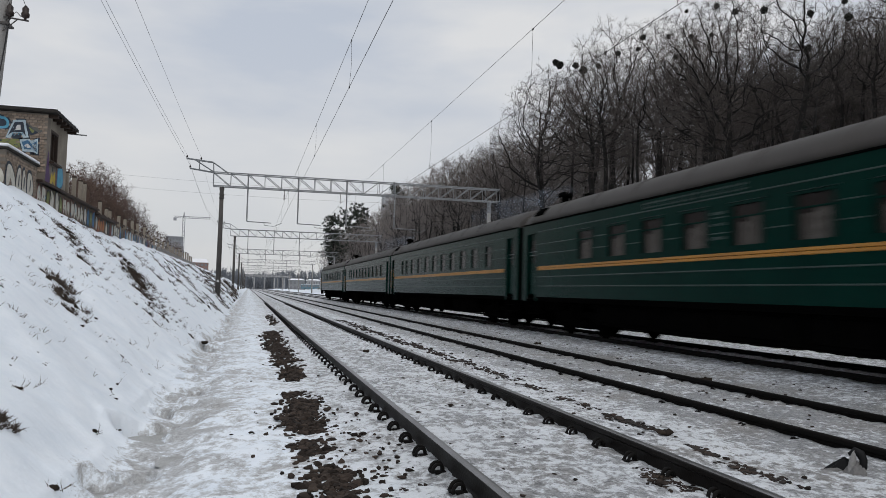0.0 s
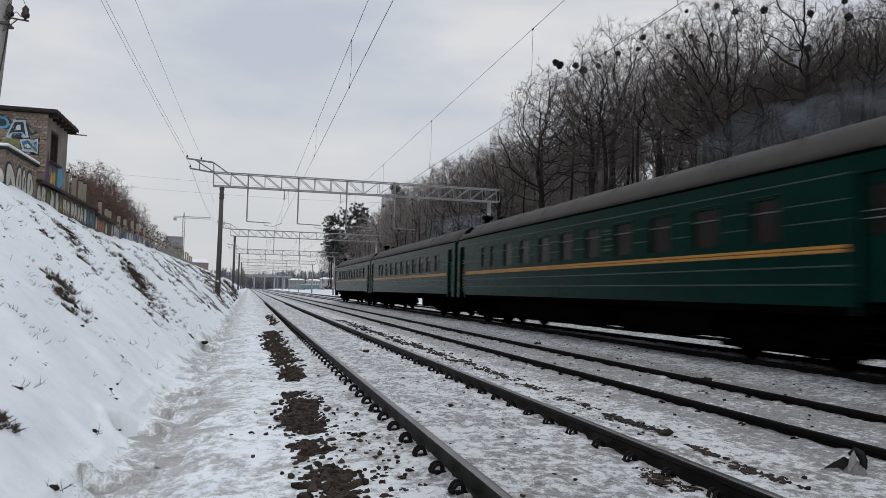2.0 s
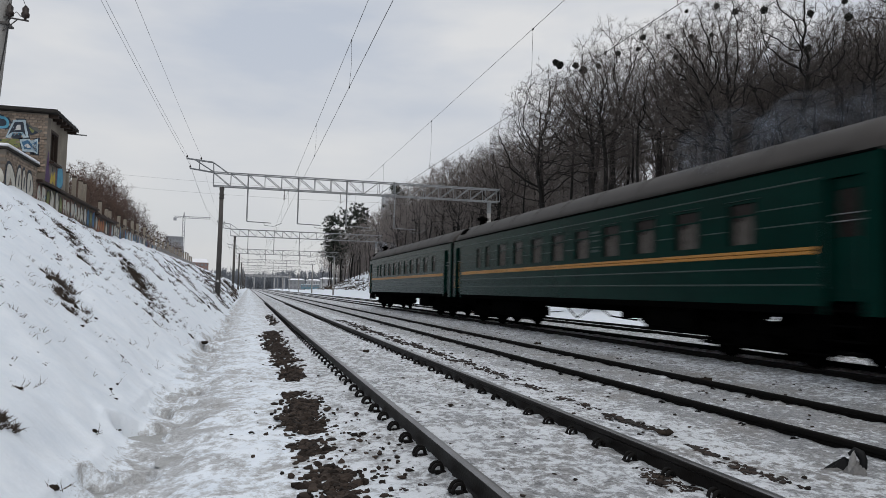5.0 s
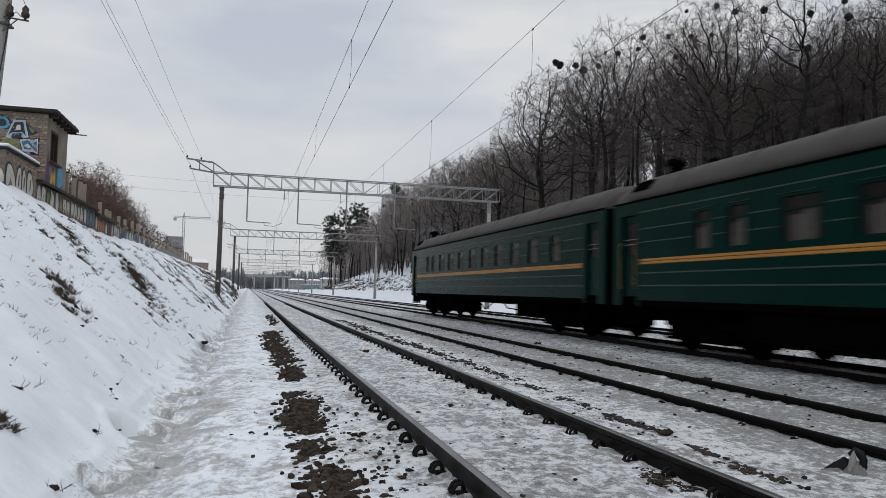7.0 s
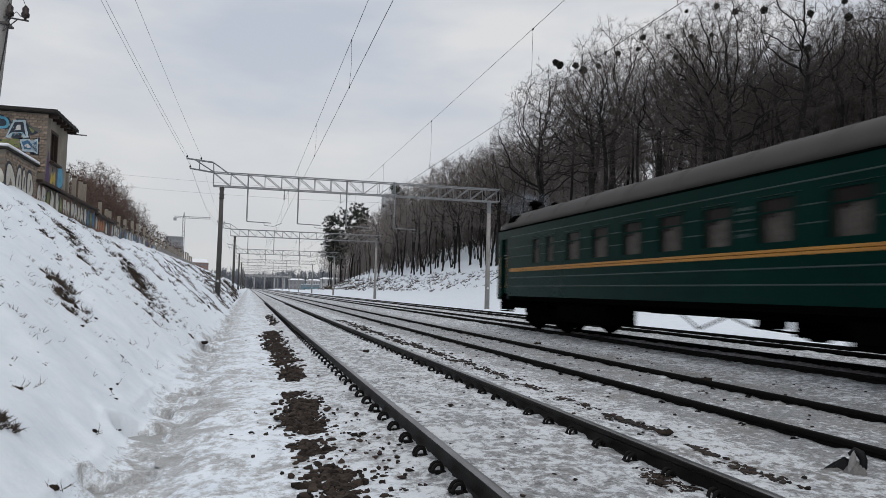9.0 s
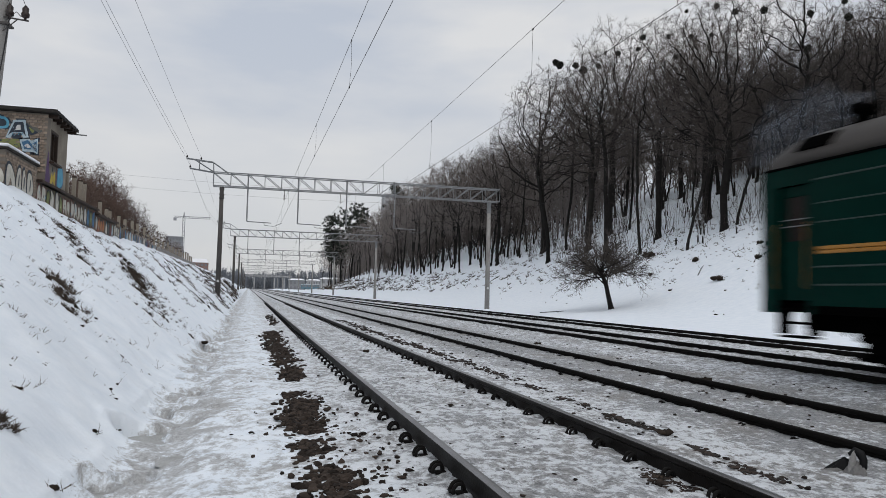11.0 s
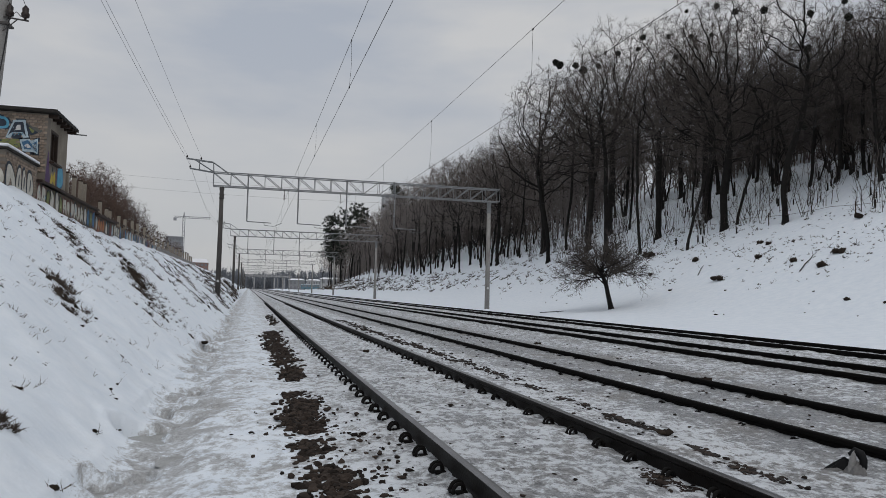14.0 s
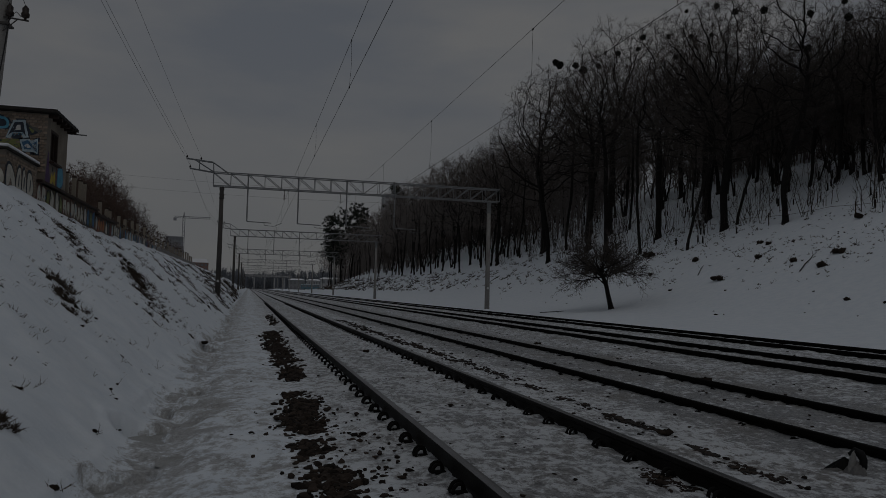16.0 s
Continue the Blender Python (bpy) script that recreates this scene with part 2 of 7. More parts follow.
M = dict(
    ground=snow_ground(),
    snow=surface("snow_cap", (0.86, 0.87, 0.9), 0.7, other=(0.74, 0.76, 0.8), scale=2, grain=25, bump=0.4),
    bus_blue=surface("dull_blue_bus_paint", (0.10, 0.19, 0.24), 0.5, other=(0.07, 0.13, 0.16), scale=0.5, grain=4, bump=0),
    dirty_ice=surface("dirty_grey_ice", (0.42, 0.425, 0.42), 0.45, other=(0.25, 0.25, 0.24), scale=6, grain=40, bump=0.4, depth=0.02),
    rail_near=surface("oily_brown_rail_steel", (0.0095, 0.0072, 0.006), 0.5, 0.0, (0.004, 0.0032, 0.003), 2, 60, spec=0.09),
    rail=surface("rusty_rail_steel", (0.0065, 0.0055, 0.005), 0.85, 0.0, (0.004, 0.0035, 0.003), 2, 60, spec=0.1),
    rail_top=surface("worn_rail_head", (0.30, 0.30, 0.305), 0.32, 0.9, (0.09, 0.085, 0.08), 1.5, 80, bump=0.05),
    clip=surface("spring_clip_steel", (0.008, 0.007, 0.0065), 0.8, 0.0, spec=0.15),
    stone=surface("brown_ballast_stone", (0.046, 0.034, 0.027), 0.9, other=(0.016, 0.012, 0.010), scale=4, grain=30, bump=0.5, islands=True),
    earth=surface("dark_frozen_earth", (0.028, 0.021, 0.016), 0.95, other=(0.012, 0.009, 0.007), scale=4, grain=30, bump=0.4, islands=True),
    leaf=surface("wet_fallen_leaves", (0.024, 0.012, 0.0065), 0.8, other=(0.005, 0.0045, 0.004), scale=8, grain=50, islands=True),
    green=surface("dark_green_coach_paint", (0.0003, 0.0235, 0.0170), 0.25, 0.0, (0.0002, 0.0118, 0.0092), 0.7, 12, 0.7, 0.05, spec=0.03),
    rib_grey=surface("dull_grey_trim", (0.075, 0.08, 0.08), 0.55, 0.2, (0.045, 0.05, 0.05), 1.5, 30),
    green_trim=surface("faded_green_rib", (0.022, 0.047, 0.041), 0.5, 0.0, (0.006, 0.019, 0.016), 1.5, 30),
    yellow=surface("yellow_line_paint", (0.42, 0.185, 0.018), 0.5, 0.0, (0.3, 0.125, 0.012), 1.0, 30, bump=0.05),
    roof=surface("sooty_roof_paint", (0.050, 0.043, 0.038), 0.6, 0.0, (0.024, 0.021, 0.019), 1.6, 30, 0.95, spec=0.32),
    # darker than real metal, to cancel the snow's bounce under and between coaches
    black=surface("near_black_metal", (0.0028, 0.0028, 0.0028), 1.0, 0.0, spec=0.0),
    rubber=surface("black_rubber", (0.005, 0.005, 0.005), 0.75, spec=0.25),
    pane=glass("dim_coach_glass", (0.010, 0.0055, 0.0045), 0.25),
    curtain=surface("net_curtain_cloth", (0.115, 0.105, 0.095), 0.9, other=(0.045, 0.039, 0.034), scale=9, grain=70),
    grey_metal=surface("weathered_grey_steel", (0.20, 0.205, 0.21), 0.6, 0.3, (0.13, 0.13, 0.135), 2, 40),
    pale_steel=surface("grey_painted_lattice_steel", (0.25, 0.26, 0.27), 0.6, 0.2, (0.16, 0.165, 0.17), 1.5, 30),
    dark_mast=surface("dark_painted_mast", (0.085, 0.077, 0.072), 0.7, 0.1, (0.045, 0.041, 0.038), 1.5, 30),
    concrete=surface("weathered_concrete", (0.33, 0.32, 0.305), 0.85, other=(0.20, 0.19, 0.18), scale=1.2, grain=25, bump=0.35),
    plaster=surface("stained_grey_plaster", (0.30, 0.265, 0.22), 0.9, other=(0.17, 0.145, 0.115), scale=1.5, grain=20, bump=0.3),
    brick=surface("yellow_grey_brick", (0.33, 0.265, 0.21), 0.9, other=(0.16, 0.12, 0.095), scale=2, grain=30, bump=0.3, objects=True),
    mortar=surface("grey_mortar", (0.22, 0.188, 0.152), 0.95, other=(0.17, 0.155, 0.14), scale=2, grain=40),
    wire=surface("dark_copper_wire", (0.03, 0.03, 0.032), 0.6, 0.4),
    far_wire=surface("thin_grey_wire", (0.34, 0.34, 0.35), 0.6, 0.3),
    porcelain=surface("brown_porcelain", (0.026, 0.016, 0.013), 0.4, spec=0.35),
    white_porcelain=surface("white_porcelain", (0.45, 0.45, 0.46), 0.3),
    bark=surface("dark_wet_bark", (0.020, 0.018, 0.0165), 0.95, other=(0.009, 0.008, 0.0075), scale=3, grain=25, bump=0.5, objects=True),
    twig=surface("brown_grey_twig", (0.094, 0.080, 0.073), 0.95, other=(0.048, 0.041, 0.037), scale=1, grain=10, bump=0, objects=True),
    # paler copy of twig: haze put into the colour of far, deep trees
    hazed_twig=surface("hazed_grey_brown_twig", (0.235, 0.207, 0.195), 0.95, other=(0.132, 0.116, 0.109), scale=0.3, grain=4, bump=0),
    red_twig=surface("reddish_brown_twig", (0.125, 0.085, 0.068), 0.95, other=(0.07, 0.048, 0.039), scale=1, grain=10, bump=0, objects=True),
    needle=surface("dark_pine_needles", (0.04, 0.048, 0.036), 0.9, other=(0.02, 0.025, 0.02), scale=2, grain=20, bump=0),
    mistletoe=surface("dark_mistletoe", (0.018, 0.018, 0.014), 0.9, bump=0),
    grass=surface("dry_brown_grass", (0.095, 0.074, 0.058), 0.95, other=(0.045, 0.034, 0.027), scale=4, grain=30, bump=0),
    rust=surface("rusty_dark_frame", (0.055, 0.034, 0.024), 0.8, 0.2, (0.025, 0.016, 0.012), 4, 40),
    dark_inside=surface("dark_interior", (0.02, 0.019, 0.018), 0.9, bump=0),
    tar=surface("tarred_roof_felt", (0.04, 0.036, 0.033), 0.9, other=(0.022, 0.02, 0.018), scale=3, grain=40),
    white=surface("white_spray_paint", (0.62, 0.63, 0.62), 0.7, amount=0.4, other=(0.48, 0.48, 0.47), bump=0.1),
    blue=surface("blue_spray_paint", (0.055, 0.16, 0.30), 0.7, other=(0.03, 0.09, 0.17), bump=0.1),
    cyan=surface("light_blue_spray_paint", (0.10, 0.36, 0.50), 0.7, other=(0.06, 0.22, 0.33), bump=0.1),
    navy=surface("dark_blue_spray_paint", (0.022, 0.035, 0.055), 0.7, bump=0.1),
    purple=surface("purple_spray_paint", (0.095, 0.045, 0.13), 0.7, bump=0.1),
    lime=surface("olive_green_spray_paint", (0.20, 0.215, 0.07), 0.7, other=(0.10, 0.11, 0.045), bump=0.1),
    sun_yellow=surface("yellow_spray_paint", (0.6, 0.45, 0.06), 0.7, bump=0.1),
    orange=surface("orange_spray_paint", (0.45, 0.17, 0.06), 0.7, bump=0.1),
    maroon=surface("dull_red_spray_paint", (0.16, 0.05, 0.045), 0.7, bump=0.1),
    # far pale walls, grey concrete and windows: contrast lowered in colour for haze
    hazed_wall=surface("hazed_pale_facade", (0.42, 0.42, 0.42), 0.9, scale=0.2, grain=3, other=(0.27, 0.27, 0.28), bump=0),
    hazed_grey=surface("hazed_concrete_grey", (0.28, 0.285, 0.30), 0.9, scale=0.2, grain=3, bump=0),
    far_brick=surface("red_brick_facade", (0.26, 0.17, 0.15), 0.9, scale=0.2, grain=3, bump=0),
    brown_wall=surface("grey_brown_rendered_wall", (0.34, 0.295, 0.27), 0.9, scale=0.5, grain=6, other=(0.23, 0.195, 0.18), bump=0),
    cream=surface("dirty_cream_spray_paint", (0.60, 0.585, 0.53), 0.75, other=(0.40, 0.375, 0.31), scale=5, grain=40, bump=0.1),
    pale_blue=surface("pale_blue_spray_paint", (0.44, 0.53, 0.58), 0.75, other=(0.28, 0.36, 0.41), scale=6, grain=40, bump=0.1),
    slate=surface("dark_slate_spray_paint", (0.05, 0.065, 0.075), 0.75, other=(0.12, 0.11, 0.09), scale=5, grain=40, bump=0.1),
    brown_wall_concrete=surface("brown_stained_concrete", (0.20, 0.16, 0.125), 0.9, other=(0.10, 0.078, 0.06), scale=2, grain=25, bump=0.3),
    hazed_glass=surface("hazed_far_window", (0.19, 0.195, 0.205), 0.4, bump=0),
    # horizon trees, bluish grey to carry the haze in their base colour
    hazed_wood=surface("hazed_bare_wood", (0.215, 0.232, 0.262), 0.95, other=(0.16, 0.172, 0.195), scale=0.15, grain=2, bump=0),
    grey_film=surface("grey_plastic_film", (0.2, 0.195, 0.19), 0.6, other=(0.10, 0.098, 0.095), scale=14, grain=60),
    pale_film=surface("pale_plastic_film", (0.30, 0.295, 0.285), 0.6, other=(0.19, 0.185, 0.18), scale=14, grain=60),
    black_film=surface("black_plastic_film", (0.006, 0.006, 0.007), 0.6, bump=0.1, spec=0.2),
)


# ---- mesh helpers ----
class Shape:
    """Collects vertices and faces of one mesh."""

    def __init__(self):
        self.v, self.f = [], []

    def add(self, verts, faces):
        k = len(self.v)
        self.v.extend(tuple(p) for p in verts)
        self.f.extend(tuple(i + k for i in fc) for fc in faces)
        return self

    def box(self, c, s, bevel=0.0, turn=0.0):
        """A box with its upright edges and its top chamfered."""
        x, y, z = s[0] / 2, s[1] / 2, s[2] / 2
        b = min(bevel, x * 0.9, y * 0.9, z * 0.9)
        if b <= 0:
            ring = [(-x, -y), (x, -y), (x, y), (-x, y)]
            levels = [(-z, 0), (z, 0)]
        else:
            ring = [(-x + b, -y), (x - b, -y), (x, -y + b), (x, y - b), (x - b, y), (-x + b, y), (-x, y - b), (-x, -y + b)]
            levels = [(-z, b), (-z + b, 0), (z - b, 0), (z, b)]
        pts, n = [], len(ring)
        ca, sa = math.cos(turn), math.sin(turn)
        for h, inset in levels:
            for px, py in ring:
                qx = px * (1 - inset / x)
                qy = py * (1 - inset / y)
                pts.append((c[0] + qx * ca - qy * sa, c[1] + qx * sa + qy * ca, c[2] + h))
        fs = [tuple(reversed(range(n))), tuple(range((len(levels) - 1) * n, len(levels) * n))]
        for k in range(len(levels) - 1):
            for i in range(n):
                j = (i + 1) % n
                fs.append((k * n + i, k * n + j, (k + 1) * n + j, (k + 1) * n + i))
        return self.add(pts, fs)

    def run(self, ring, a, b, axis="y", caps=True):
        """A closed ring of (u, w) drawn from a to b along an axis; y: u is x, w is z; x: u is y, w is z; z: u is x, w is y."""
        put = {"y": lambda u, w, t: (u, t, w), "x": lambda u, w, t: (t, u, w), "z": lambda u, w, t: (u, w, t)}[axis]
        n = len(ring)
        pts = [put(u, w, a) for u, w in ring] + [put(u, w, b) for u, w in ring]
        fs = [(i, (i + 1) % n, n + (i + 1) % n, n + i) for i in range(n)]
        if caps:
            fs += [tuple(reversed(range(n))), tuple(range(n, 2 * n))]
        return self.add(pts, fs)

    def tube(self, path, radii, sides=6, close=True):
        path = [Vector(p) for p in path]
        if isinstance(radii, (int, float)):
            radii = [radii] * len(path)
        pts, n = [], len(path)
        side = None
        for i, p in enumerate(path):
            d = (path[min(i + 1, n - 1)] - path[max(i - 1, 0)])
            d = d.normalized() if d.length > 1e-9 else Vector((0, 0, 1))
            if side is None:
                side = d.cross(Vector((0.31, 0.17, 0.93)))
                if side.length < 0.05:
                    side = d.cross(Vector((1, 0, 0)))
            side = (side - d * side.dot(d)).normalized()
            up = d.cross(side)
            for k in range(sides):
                a = 2 * math.pi * k / sides
                pts.append(p + (side * math.cos(a) + up * math.sin(a)) * radii[i])
        fs = []
        for i in range(n - 1):
            for k in range(sides):
                j = (k + 1) % sides
                fs.append((i * sides + k, i * sides + j, (i + 1) * sides + j, (i + 1) * sides + k))
        if close:
            fs += [tuple(reversed(range(sides))), tuple(range((n - 1) * sides, n * sides))]
        return self.add(pts, fs)

    def bar(self, a, b, w, h=None):
        return self.tube([a, b], [w * 0.7, w * 0.7], 4)

    def mesh(self, name, material, smooth=False):
        me = bpy.data.meshes.new(name)
        me.from_pydata(self.v, [], self.f)
        for m in material if isinstance(material, (list, tuple)) else [material]:
            me.materials.append(m)
        if smooth:
            me.polygons.foreach_set("use_smooth", [True] * len(me.polygons))
        me.update()
        return me


def thing(name, label, category, group="", kind="", at=None):
    ob = tagged(new(name), label, category, group, kind)
    ob.empty_display_size = 0.2
    if at is not None:
        ob.matrix_world = at
    return ob


def part(name, shape, material, parent, label="", smooth=False, at=None):
    """Links a Shape (or a ready mesh) as one mesh under a thing or a part."""
    me = shape if isinstance(shape, bpy.types.Mesh) else shape.mesh(name, material, smooth)
    ob = new(name, me)
    ob.parent = parent
    if at is not None:
        ob.matrix_basis = at
    return tagged(ob, label)


def solid(name, shape, material, label, category, group="", kind="", smooth=False, at=None):
    ob = new(name, shape if isinstance(shape, bpy.types.Mesh) else shape.mesh(name, material, smooth))
    if at is not None:
        ob.matrix_world = at
    return tagged(ob, label, category, group, kind)


# ---- the lie of the land ----
# tracks: place of the left rail's centre across the line and height of the rail tops
TRACKS = ((1.465, 0.0), (5.42, -0.125), (9.915, -0.045), (14.18, -0.045))
GAUGE = 1.59
PX = np.array([-600, -60, -14, -7.5, -6.0, -5.4, -2.1, -1.3, -0.98, -0.72, -0.4, 0.0, 0.5, 1.0, 1.4, 1.8, 2.8, 3.2, 4.2, 5.0, 5.5, 7.0, 7.6, 8.8, 9.8, 11.6, 12.8, 14.0, 15.9, 16.7, 17.6, 19, 22, 24.5, 28, 34, 52, 75, 120, 600])
PZ = np.array([7, 5.0, 4.4, 4.0, 3.75, 3.3, 0.62, -0.06, -0.28, -0.33, -0.29, -0.25, -0.22, -0.18, -0.14, -0.125, -0.125, -0.15, -0.23, -0.23, -0.215, -0.215, -0.25, -0.228, -0.155, -0.155, -0.21, -0.155, -0.155, -0.22, -0.1, 0.0, 0.22, 0.75, 2.1, 5.2, 15, 24, 30, 32])


def smooth01(v):
    v = np.clip(v, 0, 1)
    return v * v * (3 - 2 * v)


def land(x, y):
    """Height of the snow at x, y, without its small lumps."""
    x, y = np.asarray(x, float), np.asarray(y, float)
    z = np.interp(x, PX, PZ)
    wander = 0.25 * np.sin(y * 0.21) + 0.18 * np.sin(y * 0.47 + 1.3) + 0.1 * np.sin(y * 1.1)
    wl = np.interp(x + 0.35 * wander * np.clip((-0.5 - x) / 0.8, 0, 1) * np.clip((x + 5.4) / 1.5, 0, 1), PX, PZ)
    z = np.where(x < -0.5, wl, z)
    # the crest sinks along the foot of the wall
    z = z - (0.34 * smooth01((y - 18.5) / 11) - 0.17 * smooth01((y - 33) / 8)) * smooth01((-4.3 - x) / 1.2) * (1 - smooth01((-6.0 - x) / 1.0))
    far = 1 - smooth01((y - 230) / 170)
    flat = np.clip(z, -0.35, np.where(x > 0, 0.6, 0.9))
    return flat + (z - flat) * far


# trodden pits along the foot of the bank: centre, half width, half length, depth
HOLLOWS = ((-0.96, 7.8, 0.27, 0.34, 0.2), (-0.76, 8.05, 0.13, 0.2, 0.09), (-0.78, 6.2, 0.17, 0.22, 0.15), (-1.0, 5.9, 0.13, 0.16, 0.12), (-0.9, 9.25, 0.14, 0.26, 0.16), (-0.93, 10.9, 0.15, 0.24, 0.17), (-0.7, 11.0, 0.16, 0.28, 0.14), (-0.88, 12.6, 0.15, 0.34, 0.16),
           (-0.75, 14.2, 0.14, 0.4, 0.10), (-0.92, 18.6, 0.2, 0.55, 0.2), (-0.55, 8.5, 0.15, 0.26, 0.05), (-0.78, 25.5, 0.16, 0.8, 0.14), (-0.76, 5.55, 0.14, 0.15, 0.06), (-0.55, 6.8, 0.16, 0.2, 0.04), (-0.75, 33.0, 0.2, 1.2, 0.14), (-0.8, 21.6, 0.16, 0.6, 0.12), (-0.66, 9.9, 0.12, 0.2, 0.05),
           (-0.6, 16.4, 0.13, 0.4, 0.07), (-0.35, 7.3, 0.12, 0.17, 0.025), (-0.3, 9.2, 0.12, 0.2, 0.025), (-0.15, 6.4, 0.11, 0.15, 0.02), (-0.4, 12.0, 0.12, 0.25, 0.03), (0.0, 8.2, 0.11, 0.17, 0.02))


def lumps(x, y):
    """Small relief: trodden path, drift ripples on the bank, uneven slush between the rails."""
    out = np.zeros_like(x)
    for i in range(len(x)):
        px, py = x[i], y[i]
        if py > 90 or px < -9 or px > 40:
            if px > 20 and py < 260:
                out[i] = 0.12 * noise.noise((px * 0.25, py * 0.25, 3.0)) * 1.5
            continue
        n1 = noise.noise((px * 1.1, py * 0.8, 0.0))
        n2 = noise.noise((px * 3.3, py * 2.4, 5.0))
        n3 = noise.noise((px * 8.0, py * 6.0, 9.0))
        if px < -1.15:
            k = min(1, (-1.15 - px) / 0.6)
            out[i] = k * (0.11 * n1 + 0.035 * n2) + 0.012 * n2
            if px > -2.0:
                saw = (py * 0.8 + 0.55 * px + 0.9 * n1) % 1.0
                out[i] -= 0.05 * max(0.0, 1 - abs(px + 1.25) / 0.4) * saw * min(1.0, (1.0 - saw) * 9)
            if px > -1.8 and py < 40:
                out[i] += dent(px, py)
            gully = noise.noise((py * 0.9, px * 0.18, 2.0))
            out[i] -= k * 0.10 * max(0, gully - 0.1)
        elif px < 0.9:
            tread = 1 - min(1, abs(px + 0.35) / 1.3)
            hollow = 1 - min(1, abs(px + 0.9) / 0.5)
            step = min(1.0, max(0.0, noise.noise((px * 1.5, py * 0.95, 7.0)) - 0.06) * 5)
            out[i] = 0.02 * n1 + (0.01 + 0.014 * tread) * n2 + 0.007 * n3 * (0.4 + tread) - 0.05 * min(1, hollow * 2.5) * step + 0.04 * hollow * n1
            if py < 40:
                out[i] += dent(px, py)
            # footprints worn into crescent steps along the foot of the bank
            saw = (py * 0.8 + 0.55 * px + 0.9 * n1) % 1.0
            edge = min(1.0, (1.0 - saw) * 9)
            out[i] -= 0.09 * min(1, hollow * 2.0) * saw * edge * min(1.0, max(0.15, 0.5 + 1.6 * noise.noise((py * 0.35, px * 0.6, 21.0))))
        elif px < 17:
            n4 = noise.noise((px * 15.0, py * 11.0, 13.0)) if py < 30 else 0.0
            out[i] = 0.014 * n1 + 0.026 * n2 + 0.02 * n3 + 0.011 * n4
        else:
            out[i] = 0.05 * n1 + 0.02 * n2
    return out


def dent(px, py):
    """Pits with a steep wall towards the bank and a low lip of pushed snow."""
    low = 0.0
    for cx, cy, rx, ry, depth in HOLLOWS:
        if abs(py - cy) < ry * 2.0 and abs(px - cx) < rx * 2.0:
            u, v = (px - cx) / rx, (py - cy) / ry
            d = math.hypot(u, v) + 0.3 * noise.noise((px * 6, py * 4.5, cx * 9)) + 0.1 * noise.noise((px * 17, py * 13, cx))
            steep = 0.16 if v - u > 0 else 0.55
            inside = min(1.0, max(0.0, (1.05 - d) / steep))
            low -= inside * inside * (3 - 2 * inside) * depth * min(1.3, max(0.45, 0.85 + 0.3 * v - 0.3 * u))
            if 0.9 < d < 1.7:
                low += 0.22 * depth * (1 - abs(d - 1.2) / 0.5 if abs(d - 1.2) < 0.5 else 0) * (1.0 if v - u > 0 else 0.5)
    return low


def ground_sheet():
    def steps(a, b, d):
        return list(np.arange(a, b, d))
    xs = [-900, -500, -300, -180, -110, -70, -45, -30, -20, -14, -11, -9, -8] + steps(-7.4, -5.6, 0.3) + steps(-5.6, -1.6, 0.1) + steps(-1.6, 0.2, 0.036) + steps(0.2, 4.6, 0.05) + steps(4.6, 17.2, 0.12)
    xs += steps(17.2, 36, 0.45) + [36, 38, 41, 45, 50, 56, 64, 75, 90, 120, 180, 300, 500, 900]
    ys, y = [-60, -30, -12, -5, 0, 2.0, 3.0], 3.6
    while y < 110:
        ys.append(y)
        y += max(0.05, 0.0075 * y)
    while y < 4000:
        ys.append(y)
        y *= 1.045
    xs, ys = np.array(xs, float), np.array(ys, float)
    gx, gy = np.meshgrid(xs, ys)
    fx, fy = gx.ravel(), gy.ravel()
    z = land(fx, fy) + lumps(fx, fy)
    nx, ny = len(xs), len(ys)
    i = np.arange(nx - 1)[None, :] + (np.arange(ny - 1) * nx)[:, None]
    quads = np.stack([i, i + 1, i + 1 + nx, i + nx], -1).reshape(-1, 4)
    me = bpy.data.meshes.new("ground")
    me.from_pydata(np.stack([fx, fy, z], 1).tolist(), [], quads.tolist())
    me.polygons.foreach_set("use_smooth", [True] * len(me.polygons))
    me.materials.append(M["ground"])
    me.update()
    tagged(new("ground", me), "snow-covered railway cutting with grey slush between tracks", "ground", kind="structure")


ground_sheet()


# ---- the four tracks ----
def rail_rings():
    """Half profiles of a heavy rail, 180 mm high; the top of the head is its own strip."""
    body = [(-0.075, -0.18), (0.075, -0.18), (0.075, -0.168), (0.03, -0.152), (0.010, -0.135), (0.009, -0.06), (0.035, -0.042), (0.0365, -0.010), (0.031, -0.003),
            (-0.031, -0.003), (-0.0365, -0.010), (-0.035, -0.042), (-0.009, -0.06), (-0.010, -0.135), (-0.03, -0.152), (-0.075, -0.168)]
    head = [(-0.031, -0.003), (0.031, -0.003), (0.029, 0.0005), (0.015, 0.0025), (-0.015, 0.0025), (-0.029, 0.0005)]
    return body, head


def clip_mesh():
    """A spring clip: two steel hoops that stand across the foot of the rail, and a lug."""
    s = Shape()
    for yy, r in ((-0.026, 0.049), (0.026, 0.042)):
        arc = [(0.115 + r * math.cos(a), yy + 0.018 * math.cos(a), 0.004 + r * 1.05 * math.sin(a)) for a in [radians(k) for k in range(-20, 201, 31)]]
        s.tube(arc, 0.0135, 5)
    s.tube([(0.165, -0.035, 0.0), (0.165, 0.04, 0.0)], 0.011, 5)
    s.box((0.09, 0, -0.014), (0.08, 0.05, 0.026), 0.006)
    return s.mesh("clip", M["clip"], True)


